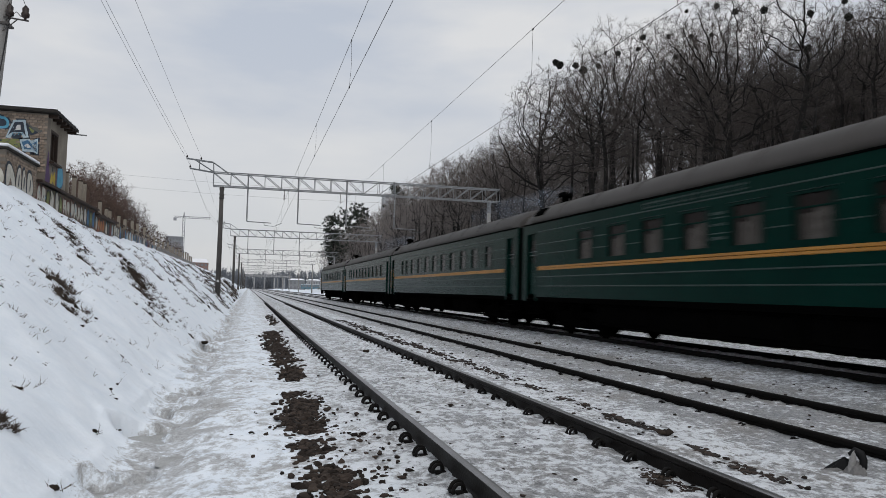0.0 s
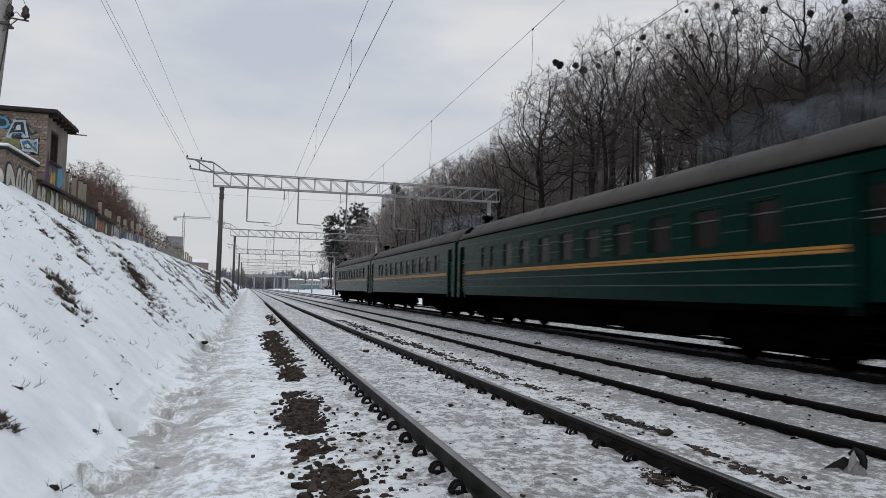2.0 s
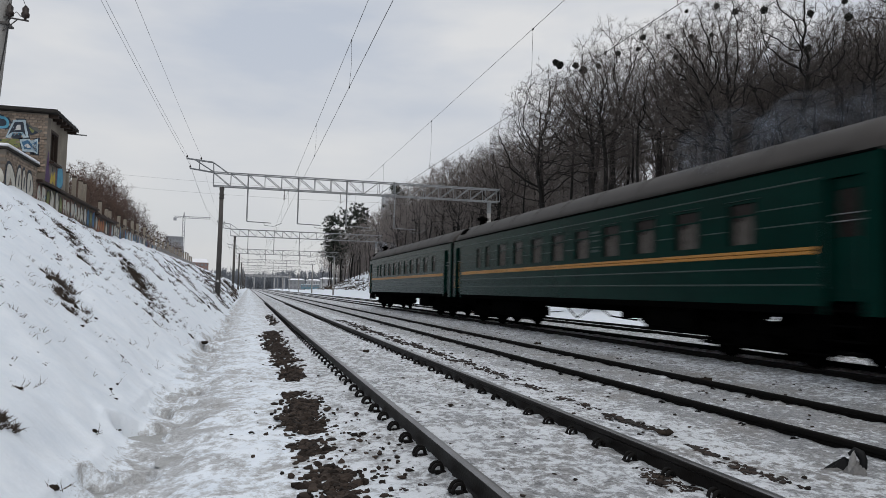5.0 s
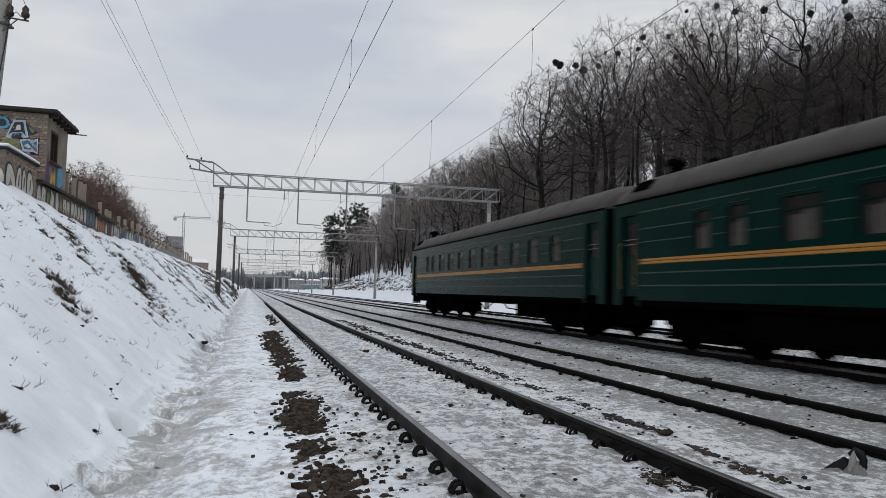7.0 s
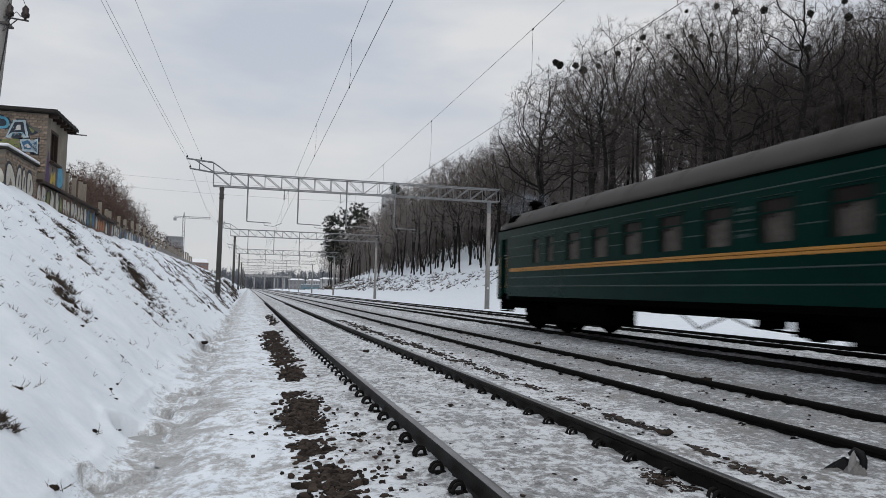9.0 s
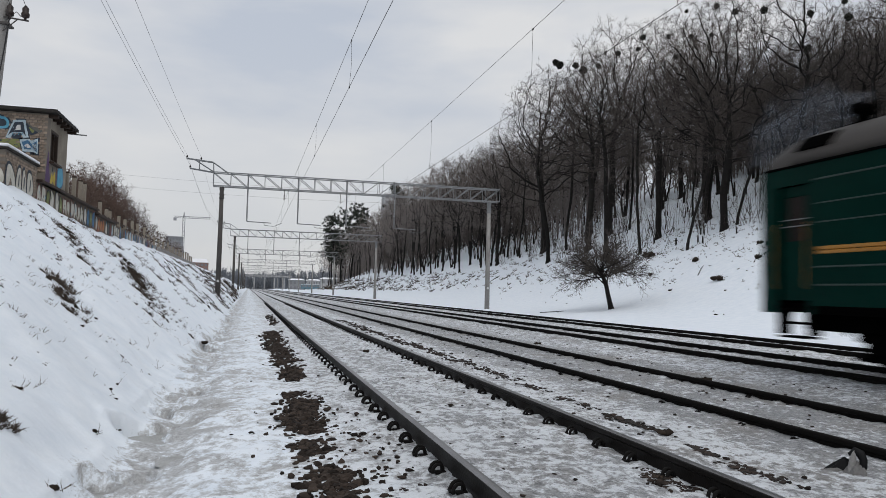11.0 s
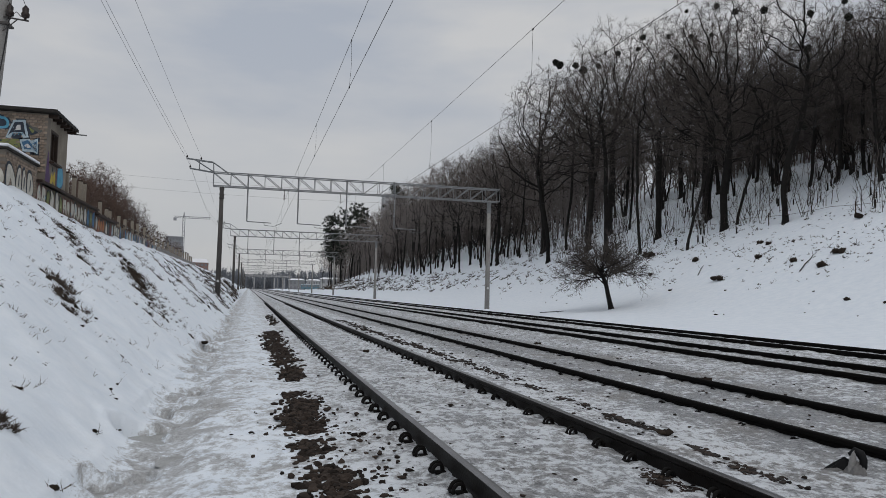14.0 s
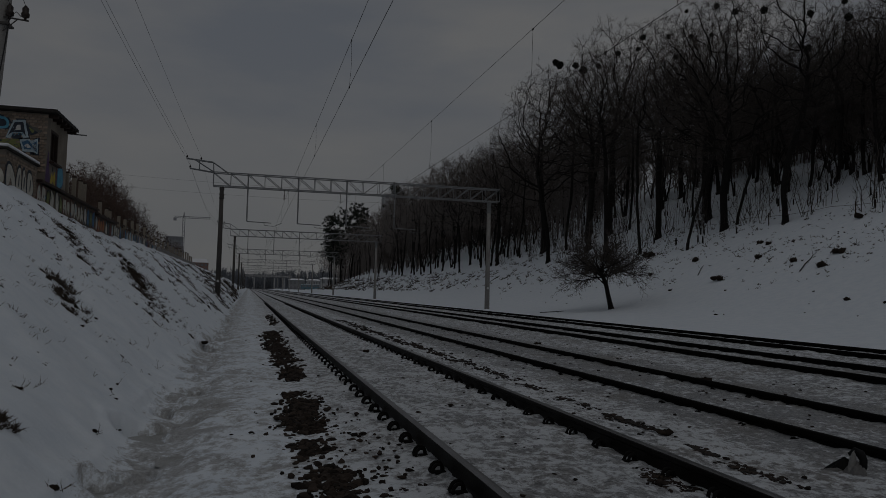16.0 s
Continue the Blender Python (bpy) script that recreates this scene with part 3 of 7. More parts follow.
def tracks():
    body, head = rail_rings()
    clip = clip_mesh()
    words = ("nearest the trodden path", "second from the path", "that carries the green train", "nearest the wooded slope")
    for n, (x0, z0) in enumerate(TRACKS):
        tr = thing("railway_track_%d" % (n + 1), "black steel rails in slushy snow, track " + words[n], "railway track", "parallel tracks", "structure")
        for side in (0, 1):
            x = x0 + GAUGE * side
            r = Shape()
            r.run([(x + u, z0 + w) for u, w in body], -40, 900)
            rail = part("rail", r, M["rail_near"] if n == 0 else M["rail"], tr)
            h = Shape()
            h.run([(x + u, z0 + w) for u, w in head], -40, 900)
            part("rail_head", h, M["rail_top"] if n == 0 else M["rail"], rail, "worn head of the rail")
            if n > 1:
                continue
            # the clips that stand clear of the snow, on the side of the path
            start = (4.668, 4.213)[side] - 3 * 0.5436
            for k in range(110 if n == 0 else 40):
                y = start + k * 0.5436 * (1 if n == 0 else 1.5)
                part("clip", clip, None, tr, at=Matrix.Translation((x + 0.01, y, z0 - (0.128 if n == 0 else 0.142))) @ pose(0, 0, 0, 0, 0, 180))


tracks()


def stones(name, label, patches, seed, mat, flat=0.6):
    """Loose stones scattered in rough patches: (x, y, half width, half length, count, size)."""
    rnd = random.Random(seed)
    s = Shape()
    t = (1 + 5 ** 0.5) / 2
    ico = [(-1, t, 0), (1, t, 0), (-1, -t, 0), (1, -t, 0), (0, -1, t), (0, 1, t), (0, -1, -t), (0, 1, -t), (t, 0, -1), (t, 0, 1), (-t, 0, -1), (-t, 0, 1)]
    fs = [(0, 11, 5), (0, 5, 1), (0, 1, 7), (0, 7, 10), (0, 10, 11), (1, 5, 9), (5, 11, 4), (11, 10, 2), (10, 7, 6), (7, 1, 8), (3, 9, 4), (3, 4, 2), (3, 2, 6), (3, 6, 8), (3, 8, 9), (4, 9, 5), (2, 4, 11), (6, 2, 10), (8, 6, 7), (9, 8, 1)]
    for cx, cy, hw, hl, count, size in patches:
        for _ in range(count):
            u, w = rnd.gauss(0, 0.45), rnd.uniform(-1, 1)
            x, y = cx + u * hw, cy + w * hl
            if noise.noise((x * 2.2, y * 1.3, 4.0)) < -0.12 and rnd.random() < 0.7:
                continue
            r = size * rnd.uniform(0.4, 1.25) / 1.9
            q = Euler((rnd.random() * 6, rnd.random() * 6, rnd.random() * 6)).to_matrix()
            sc = (rnd.uniform(0.7, 1.3), rnd.uniform(0.7, 1.3), rnd.uniform(0.5, 0.9))
            z = float(land(x, y)) + r * 0.55
            pts = []
            for p in ico:
                v = q @ Vector(p)
                k = r * rnd.uniform(0.6, 1.2)
                pts.append((x + v.x * k * sc[0], y + v.y * k * sc[1], z + v.z * k * sc[2] * flat))
            s.add(pts, fs)
    return solid(name, s, mat, label, "gravel", kind="stuff")


stones("ballast_stones", "dark brown wet ballast stones showing through snow beside the rail",
       [(0.60, 4.9, 0.24, 0.75, 460, 0.036), (0.56, 6.2, 0.2, 0.55, 240, 0.036), (0.58, 7.6, 0.24, 0.55, 380, 0.036), (0.64, 8.6, 0.24, 0.5, 420, 0.036), (0.62, 9.5, 0.2, 0.4, 180, 0.034), (0.72, 12.2, 0.2, 1.1, 420, 0.036), (0.7, 14.8, 0.26, 1.4, 620, 0.038), (0.68, 18.0, 0.28, 1.9, 700, 0.044), (0.7, 21.5, 0.28, 2.0, 560, 0.046), (1.0, 32, 0.2, 5, 120, 0.06),
        (1.0, 6.4, 0.3, 2.0, 150, 0.026), (0.5, 6.5, 0.5, 2.2, 110, 0.022), (2.84, 4.6, 0.14, 0.24, 200, 0.02)], 3, M["stone"], 0.9)
stones("leaf_litter", "patches of dark wet leaves frozen in the snow between tracks",
       [(3.88, 5.0, 0.15, 0.4, 150, 0.024), (3.93, 5.85, 0.09, 0.22, 190, 0.03), (4.08, 7.4, 0.12, 0.5, 230, 0.027), (3.9, 7.0, 0.2, 0.6, 50, 0.022), (4.1, 9.4, 0.18, 1.2, 240, 0.028), (4.15, 12.8, 0.22, 1.8, 300, 0.03), (4.15, 17.0, 0.26, 3.0, 340, 0.04), (4.0, 26.0, 0.35, 7.0, 320, 0.055), (2.9, 4.75, 0.1, 0.3, 140, 0.015)], 5, M["leaf"], 0.6)
stones("grit_specks", "scattered dark grit and clods on the slushy track bed",
       [(0.75, 12, 0.9, 9, 90, 0.025), (2.3, 12, 0.9, 8, 110, 0.02), (4.2, 14, 1.3, 10, 150, 0.03), (6.3, 16, 1.3, 10, 150, 0.03), (8.3, 18, 1.6, 10, 120, 0.03), (12.5, 24, 1.6, 14, 60, 0.05)], 8, M["stone"])


# ---- overhead line: gantries and wires ----
def lattice(s, a, b, top, bottom, depth, bays, w=0.036):
    """A square lattice beam along x from a to b."""
    for yy in (-depth / 2, depth / 2):
        for zz in (top, bottom):
            s.box(((a + b) / 2, yy, zz), (b - a, 0.075, 0.075), 0.01)
        step = (b - a) / bays
        for k in range(bays + 1):
            s.bar((a + k * step, yy, bottom), (a + k * step, yy, top), w)
            if k < bays:
                if k < bays / 2:
                    s.bar((a + k * step, yy, top), (a + (k + 1) * step, yy, bottom), w)
                else:
                    s.bar((a + k * step, yy, bottom), (a + (k + 1) * step, yy, top), w)
    for k in range(bays + 1):
        x = a + k * (b - a) / bays
        for zz in (top, bottom):
            s.bar((x, -depth / 2, zz), (x, depth / 2, zz), w * 0.8)


def gantry(near):
    g = thing("overhead_line_gantry", "grey steel lattice gantry on two concrete masts spanning the tracks", "gantry", "gantries over the line")
    s = Shape()
    lattice(s, -2.7, 18.8, 9.3, 8.34, 0.7, 18)
    part("lattice_beam", s, M["pale_steel"], g)
    for x, foot, mat, r in ((-2.1, 0.3, M["dark_mast"], 0.19), (18.05, -0.3, M["concrete"], 0.2)):
        m = Shape()
        m.tube([(x, 0, foot), (x, 0, 4.5), (x, 0, 8.1)], [r, r * 0.86, r * 0.72], 12)
        mast = part("mast", m, mat, g, "dark tapered mast" if x < 0 else "pale grey concrete mast", smooth=True)
        c = Shape()
        zs = (7.44, 7.45, 7.55, 7.56, 7.69, 7.7, 7.8, 7.81, 8.05, 8.06, 8.3)
        c.tube([(x, 0, zz) for zz in zs], [r * k for k in (0.7, 0.98, 0.98, 0.76, 0.76, 0.98, 0.98, 0.75, 0.75, 0.9, 0.9)], 12)
        part("collar", c, M["pale_steel"] if x > 0 else M["dark_mast"], mast)
        if near:
            t = Shape()
            t.tube([(x - 0.01, -r * 0.9, 1.55), (x - 0.01, -r * 0.9 - 0.02, 1.55)], 0.09, 10)
            part("number_disc", t, M["white"], mast, "small pale round plate")
    # bracket with insulators past the left mast
    s = Shape()
    for yy in (-0.2, 0.2):
        s.bar((-2.7, yy, 9.3), (-4.35, yy, 9.5), 0.05)
        s.bar((-2.7, yy, 9.3), (-2.75, yy, 10.02), 0.05)
        s.bar((-2.75, yy, 10.02), (-4.6, yy, 10.2), 0.05)
        s.bar((-1.7, yy, 9.3), (-2.75, yy, 10.02), 0.04)
        s.bar((-2.7, yy, 9.34), (-4.0, yy, 10.13), 0.035)
        s.bar((-3.7, yy, 9.44), (-3.7, yy, 10.1), 0.035)
    part("side_bracket", s, M["pale_steel"], g)
    for x, z in ((-4.56, 10.22), (-3.6, 10.14), (-4.32, 9.52)):
        i = Shape()
        i.tube([(x, 0, z), (x, 0, z + 0.06), (x, 0, z + 0.07), (x, 0, z + 0.12), (x, 0, z + 0.13), (x, 0, z + 0.2)], [0.03, 0.03, 0.075, 0.07, 0.06, 0.035], 8)
        part("insulator", i, M["porcelain"], g, "brown porcelain insulator", smooth=True)
    # drop tubes with registration arms
    for x in (-0.3, 3.3, 6.86, 10.5):
        d = Shape()
        d.tube([(x, 0, 9.3), (x, 0, 5.9)], 0.05, 6)
        d.tube([(x, 0, 5.9), (x + 1.7, 0, 5.86)], 0.035, 6)
        d.tube([(x + 1.2, 0, 5.86), (x + 1.25, 0, 5.68), (x + 1.9, 0, 5.62), (x + 2.5, 0, 5.9)], 0.02, 5)
        tube = part("drop_tube", d, M["pale_steel"], g)
        w = Shape()
        path, rr = [], []
        for k in range(7):
            zz = 8.0 - k * 0.2
            path += [(x, 0, zz + 0.036), (x, 0, zz + 0.035), (x, 0, zz - 0.035), (x, 0, zz - 0.036)]
            rr += [0.05, 0.06, 0.06, 0.05]
        w.tube(path, rr, 6)
        part("ribbed_sleeve", w, M["white_porcelain"], tube, "pale ribbed insulating sleeve")
    # hangers of the carrying wires
    for x in (2.3, 6.4, 10.7, 15.0):
        h = Shape()
        h.tube([(x, 0, 8.34), (x, 0, 7.95)], 0.02, 5)
        for k in range(5):
            h.tube([(x, 0, 7.93 - k * 0.075), (x, 0, 7.9 - k * 0.075)], [0.075, 0.03], 8)
        part("hanger_insulator", h, M["porcelain"], g, smooth=True)
    return g


GANTRY_Y = (55, 108, 163, 220, 280, 345, 415, 490)
first = gantry(True)
first.matrix_world = Matrix.Translation((0, GANTRY_Y[0], 0))
for gy_ in GANTRY_Y[1:]:
    copy_thing(first, Matrix.Translation((0, gy_, 0)))


def overhead_wires():
    spans = (-2.0,) + GANTRY_Y
    for x, zc, zm in ((2.3, 6.33, 7.5), (6.4, 5.78, 7.55), (10.7, 6.0, 7.55), (15.0, 6.0, 7.55)):
        w = thing("overhead_wire", "thin dark contact wire hung by droppers from a carrying wire", "overhead wire", "wires over the tracks")
        s = Shape()
        s.tube([(x, yy, zc) for yy in spans], 0.006, 4)
        part("contact_wire", s, M["wire"], w)
        s = Shape()
        path = []
        for a, b in zip(spans, spans[1:]):
            sag = 0.55 if b != GANTRY_Y[0] else 0.0
            for k in range(8):
                u = k / 8
                path.append((x, a + (b - a) * u, zm - sag * 4 * u * (1 - u)))
            first_y = {2.3: 8.3, 6.4: 6.2, 10.7: 7.4, 15.0: 6.6}[x] if a < 0 else a + 5.0
            yd = first_y
            while yd < b - 2 and a < 120:
                u = (yd - a) / (b - a)
                zt = zm - sag * 4 * u * (1 - u)
                d = Shape()
                d.tube([(x, yd, zt), (x + 0.03, yd + 0.1, (zt + zc) / 2), (x, yd + 0.15, zc)], 0.0045, 3)
                for zz, yy in ((zt, yd), (zc, yd + 0.15)):
                    d.box((x, yy, zz - 0.012), (0.03, 0.07, 0.05), 0.008)
                part("dropper", d, M["wire"], w)
                yd += 10.2
        path.append((x, spans[-1], zm))
        s.tube(path, 0.006, 4)
        part("carrying_wire", s, M["wire"], w)
    for x, z in ((-4.56, 10.44), (-3.6, 10.36), (-4.32, 9.74)):
        s = Shape()
        path = []
        for a, b in zip((2.0,) + GANTRY_Y, GANTRY_Y):
            for k in range(10):
                u = k / 10
                path.append((x - (0.35 if a < 50 else 0) * (1 - u), a + (b - a) * u, z - (0.25 if a < 50 else 1.0) * 4 * u * (1 - u)))
        s.tube(path, 0.009, 4)
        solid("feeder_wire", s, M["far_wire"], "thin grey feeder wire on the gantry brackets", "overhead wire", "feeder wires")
    # wires that cross the cutting far off
    for yy, z in ((150, 22.5), (152, 20.5)):
        s = Shape()
        s.tube([(-40 + k * 8, yy, z - 1.2 * math.sin(math.pi * k / 12)) for k in range(13)], 0.02, 3)
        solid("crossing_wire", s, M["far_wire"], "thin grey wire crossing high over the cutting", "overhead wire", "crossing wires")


overhead_wires()


def near_pole():
    """The pole on the bank, with two insulators on a short bracket."""
    p = thing("line_pole", "grey leaning line pole with two dark insulators on a bracket", "utility pole")
    y = 18.0
    s = Shape()
    s.tube([(-5.74, y, float(land(-5.74, y)) - 0.4), (-5.6, y, 5.22), (-5.47, y, 7.4), (-5.25, y, 11.2)], [0.17, 0.16, 0.15, 0.14], 14)
    part("pole", s, M["concrete"], p, smooth=True)
    b = Shape()
    b.bar((-5.42, y - 0.16, 6.94), (-4.92, y - 0.16, 6.9), 0.03)
    b.bar((-5.42, y - 0.16, 6.62), (-5.15, y - 0.16, 6.9), 0.025)
    b.tube([(-5.25, y - 0.16, 7.0), (-5.17, y - 0.16, 7.08), (-5.07, y - 0.16, 6.98)], 0.01, 4)
    b.box((-5.46, y - 0.02, 6.8), (0.34, 0.36, 0.05), 0.01)
    part("bracket", b, M["dark_mast"], p)
    for x in (-5.3, -4.99):
        i = Shape()
        i.tube([(x, y - 0.16, 6.9), (x, y - 0.16, 6.96), (x, y - 0.16, 6.98), (x, y - 0.16, 7.06), (x, y - 0.16, 7.08), (x, y - 0.16, 7.17), (x, y - 0.16, 7.24)], [0.03, 0.03, 0.08, 0.085, 0.065, 0.07, 0.02], 10)
        part("insulator", i, M["porcelain"], p, smooth=True)
    for x0, x1 in ((-5.3, -5.28), (-4.99, -4.7)):
        w = Shape()
        w.tube([(x0, y - 0.16, 7.22), (x0 + 0.03, y - 1.0, 7.45), (x1, y - 6.0, 8.6)], 0.007, 4)
        part("lead_wire", w, M["wire"], p)
    w = Shape()
    w.tube([(-5.3, y - 0.16, 6.92), (-5.38, y - 0.2, 6.0), (-5.48, y - 0.2, 5.2), (-5.55, y - 0.2, 4.2)], 0.014, 4)
    part("down_lead", w, M["wire"], p)


near_pole()


# ---- the passenger train on the third track ----
CAR_X, CAR_Z = TRACKS[2][0] + GAUGE / 2, TRACKS[2][1]
CAR_START = (12.03, 36.57, 61.11, 85.65)
WINDOWS = ((8.15, 0.62), (7.0, 0.62), (5.27, 0.98), (3.55, 0.98), (1.82, 0.98), (0.1, 0.98), (-1.63, 0.98), (-3.36, 0.98), (-5.1, 0.98), (-6.85, 0.98), (-8.7, 0.85))
HALF, LONG = 1.55, 12.0
SILL, HEAD = 2.20, 3.08


def roof_arc(n=14, lift=0.0):
    pts = []
    for k in range(n + 1):
        a = math.pi * k / n
        pts.append((HALF * 0.985 * math.copysign(abs(math.cos(a)) ** 0.8, math.cos(a)), 3.55 + (0.77 + lift) * math.sin(a) ** 0.97))
    return pts


def coach(curtained, lettered, railed, boxed, windows):
    """One coach; its own space has y along the train, z = 0 on the rail tops. Its two sides are alike."""
    c = thing("passenger_coach", "dark green corrugated passenger coach with a yellow line, moving on rails", "railway coach", "coaches of the train")
    # side walls with real openings: strips between the windows
    for sx in (-1, 1):
        s = Shape()
        x = sx * (HALF - 0.03)
        def panel(y0, y1, z0, z1):
            s.box((x, (y0 + y1) / 2, (z0 + z1) / 2), (0.06, y1 - y0, z1 - z0))
        panel(-10.75, 10.75, 1.12, SILL)
        panel(-10.75, 10.75, HEAD, 3.57)
        edges = sorted((y - w / 2, y + w / 2) for y, w in windows)
        last = -10.75
        for a, b in edges:
            panel(last, a, SILL, HEAD)
            last = b
        panel(last, 10.75, SILL, HEAD)
        # vestibule walls round the doors, set back
        for e in (-1, 1):
            for y0, y1 in ((10.75, 10.84), (11.62, LONG)):
                s.box((x - sx * 0.0, e * (y0 + y1) / 2, 2.275), (0.06, y1 - y0, 2.59))
            s.box((x, e * 11.23, 3.39), (0.06, 0.78, 0.35))
            s.box((x - sx * 0.06, e * 10.79, 2.3), (0.12, 0.06, 2.2))
        wall = part("side_wall", s, M["green"], c)
        # the lower edge tucks in
        k = Shape()
        k.run([(sx * HALF, 1.12), (sx * (HALF - 0.05), 0.98), (sx * (HALF - 0.2), 0.96), (sx * (HALF - 0.2), 1.12)], -10.75, 10.75)
        part("sole_bar", k, M["black"], wall, "black sole bar")
        # pressed ribs along the side
        for z in (1.47, 1.77, 3.25):
            r = Shape()
            r.run([(sx * (HALF - 0.002), z - 0.018), (sx * (HALF + 0.012), z - 0.008), (sx * (HALF + 0.012), z + 0.008), (sx * (HALF - 0.002), z + 0.018)], -10.7, 10.7)
            part("rib", r, M["green_trim"], wall, "faded pressed rib")
        marks = [(-10.75, -10.75)] + edges + [(10.75, 10.75)]
        for z in (2.52, 2.84):
            for (a0, a1), (b0, b1) in zip(marks, marks[1:]):
                if b0 - a1 < 0.3:
                    continue
                r = Shape()
                r.run([(sx * (HALF - 0.002), z - 0.014), (sx * (HALF + 0.009), z - 0.006), (sx * (HALF + 0.009), z + 0.006), (sx * (HALF - 0.002), z + 0.014)], a1 + 0.1, b0 - 0.1)
                part("rib", r, M["green_trim"], wall, "faded pressed rib")
        for z0, z1 in ((1.982, 2.046), (2.051, 2.114)):
            r = Shape()
            r.run([(sx * HALF, z0), (sx * (HALF + 0.014), z0 + 0.01), (sx * (HALF + 0.014), z1 - 0.01), (sx * HALF, z1)], -10.62, 10.62)
            part("yellow_line", r, M["yellow"], wall, "raised yellow band")
        if lettered:
            rnd = random.Random(4)
            for kk in range(11):
                y = 0.2 + kk * 0.36
                b = Shape()
                b.box((sx * (HALF + 0.012), y, 3.43), (0.02, 0.2 * rnd.uniform(0.8, 1.1), 0.03))
                b.box((sx * (HALF + 0.012), y + 0.07, 3.38), (0.02, 0.035, 0.16))
                b.box((sx * (HALF + 0.012), y, 3.33), (0.02, 0.18, 0.025))
                part("raised_bar", b, M["green_trim"], wall, "small raised green metal bar")
        # rows of faded marks beside a window
        rnd = random.Random(6 + len(windows))
        spot = 0.98 if lettered else -2.5
        for row, zz in enumerate((2.93, 2.7, 2.42)):
            for kk in range(3):
                b = Shape()
                b.box((sx * (HALF + 0.011), spot + kk * 0.16 - 0.16, zz), (0.016, rnd.uniform(0.07, 0.12), rnd.uniform(0.035, 0.07)))
                part("faded_bar", b, M["green_trim"], wall, "small faded pale bar")
        # windows
        for y, w in windows:
            f = Shape()
            xo, t = sx * (HALF + 0.004), 0.045
            for yy, zz, wy, hz in ((y, SILL + t / 2, w, t), (y, HEAD - t / 2, w, t), (y - w / 2 + t / 2, (SILL + HEAD) / 2, t, HEAD - SILL - 2 * t), (y + w / 2 - t / 2, (SILL + HEAD) / 2, t, HEAD - SILL - 2 * t)):
                f.box((xo - sx * 0.02, yy, zz), (0.05, wy, hz))
            win = part("window", f, M["green"], wall)
            p = Shape()
            p.box((sx * (HALF - 0.05), y, (SILL + HEAD) / 2), (0.012, w - 0.06, HEAD - SILL - 0.06))
            part("pane", p, M["pane"], win, "dim brownish window glass")
            tr = Shape()
            tr.box((sx * (HALF - 0.03), y, SILL + 0.6), (0.03, w - 0.09, 0.03))
            part("glazing_bar", tr, M["green"] if curtained else M["rib_grey"], win)
            if curtained:
                # two narrow net panels drawn towards the middle
                for v0, v1, top in ((-0.30, -0.04, 0.60), (0.0, 0.26, 0.5)):
                    cu, n = Shape(), 14
                    ring = [(sx * (HALF - 0.0405 + 0.0035 * math.sin(k * 2.3)), y + w * (v0 + (v1 - v0) * k / n)) for k in range(n + 1)]
                    pts = [(u, v, SILL + 0.05) for u, v in ring] + [(u, v, SILL + top + 0.02 * math.sin(k)) for k, (u, v) in enumerate(ring)]
                    cu.add(pts, [(k, k + 1, n + 2 + k, n + 1 + k) for k in range(n)])
                    part("curtain", cu, M["curtain"], win, "dingy grey net curtain", smooth=True)
            hood = Shape()
            hood.run([(sx * HALF, HEAD + 0.01), (sx * (HALF + 0.03), HEAD + 0.015), (sx * HALF, HEAD + 0.03)], y - w / 2 - 0.03, y + w / 2 + 0.03)
            part("rain_strip", hood, M["green_trim"], win)
        # entrance doors, their glass and the handrails
        for e in (-1, 1):
            d = Shape()
            xd = sx * (HALF - 0.12)
            d.box((xd, e * 11.23, 1.72), (0.05, 0.76, 1.04), 0.01)
            d.box((xd, e * 11.23, 3.12), (0.05, 0.76, 0.2), 0.01)
            d.box((xd, e * 11.23 - 0.3, 2.63), (0.05, 0.16, 0.78))
            d.box((xd, e * 11.23 + 0.3, 2.63), (0.05, 0.16, 0.78))
            door = part("door", d, M["green"], c, "set-back green entrance door")
            g = Shape()
            g.box((xd, e * 11.23, 2.63), (0.015, 0.44, 0.78))
            part("pane", g, M["pane"], door)
            g = Shape()
            for zz in (2.5, 2.62):
                g.tube([(xd + sx * 0.04, e * 11.23 - 0.3, zz), (xd + sx * 0.04, e * 11.23 + 0.3, zz)], 0.012, 5)
            part("window_guard_rail", g, M["grey_metal"], door)
            for yy in (10.86, 11.6):
                h = Shape()
                h.tube([(sx * HALF, e * yy, 1.4), (sx * (HALF + 0.05), e * yy, 1.45), (sx * (HALF + 0.05), e * yy, 2.5), (sx * HALF, e * yy, 2.55)], 0.006, 6)
                part("handrail", h, M["yellow"] if e > 0 and railed else M["green_trim"], door, "yellow handrail" if e > 0 and railed else "green handrail")
            st = Shape()
            for k in range(3):
                st.box((sx * (HALF - 0.15), e * 11.23, 1.05 - k * 0.24), (0.3, 0.7, 0.035))
            for yy in (10.87, 11.6):
                st.box((sx * (HALF - 0.15), e * yy, 0.86), (0.28, 0.03, 0.5))
            part("step", st, M["black"], door, "black steel footsteps")
    # roof with gutters
    s = Shape()
    arc = roof_arc()
    s.run(arc, -LONG + 0.7, LONG - 0.7, caps=False)
    for e in (-1, 1):
        pts = []
        for k in range(6):
            u = k / 5
            sc = 1 - 0.28 * u * u
            pts += [(px * (1 - 0.04 * u), e * (LONG - 0.7 + 0.7 * u), 3.55 + (pz - 3.55) * sc) for px, pz in arc]
        n = len(arc)
        fs = [(k * n + i, k * n + i + 1, (k + 1) * n + i + 1, (k + 1) * n + i) for k in range(5) for i in range(n - 1)]
        fs.append(tuple(range(5 * n, 6 * n)))
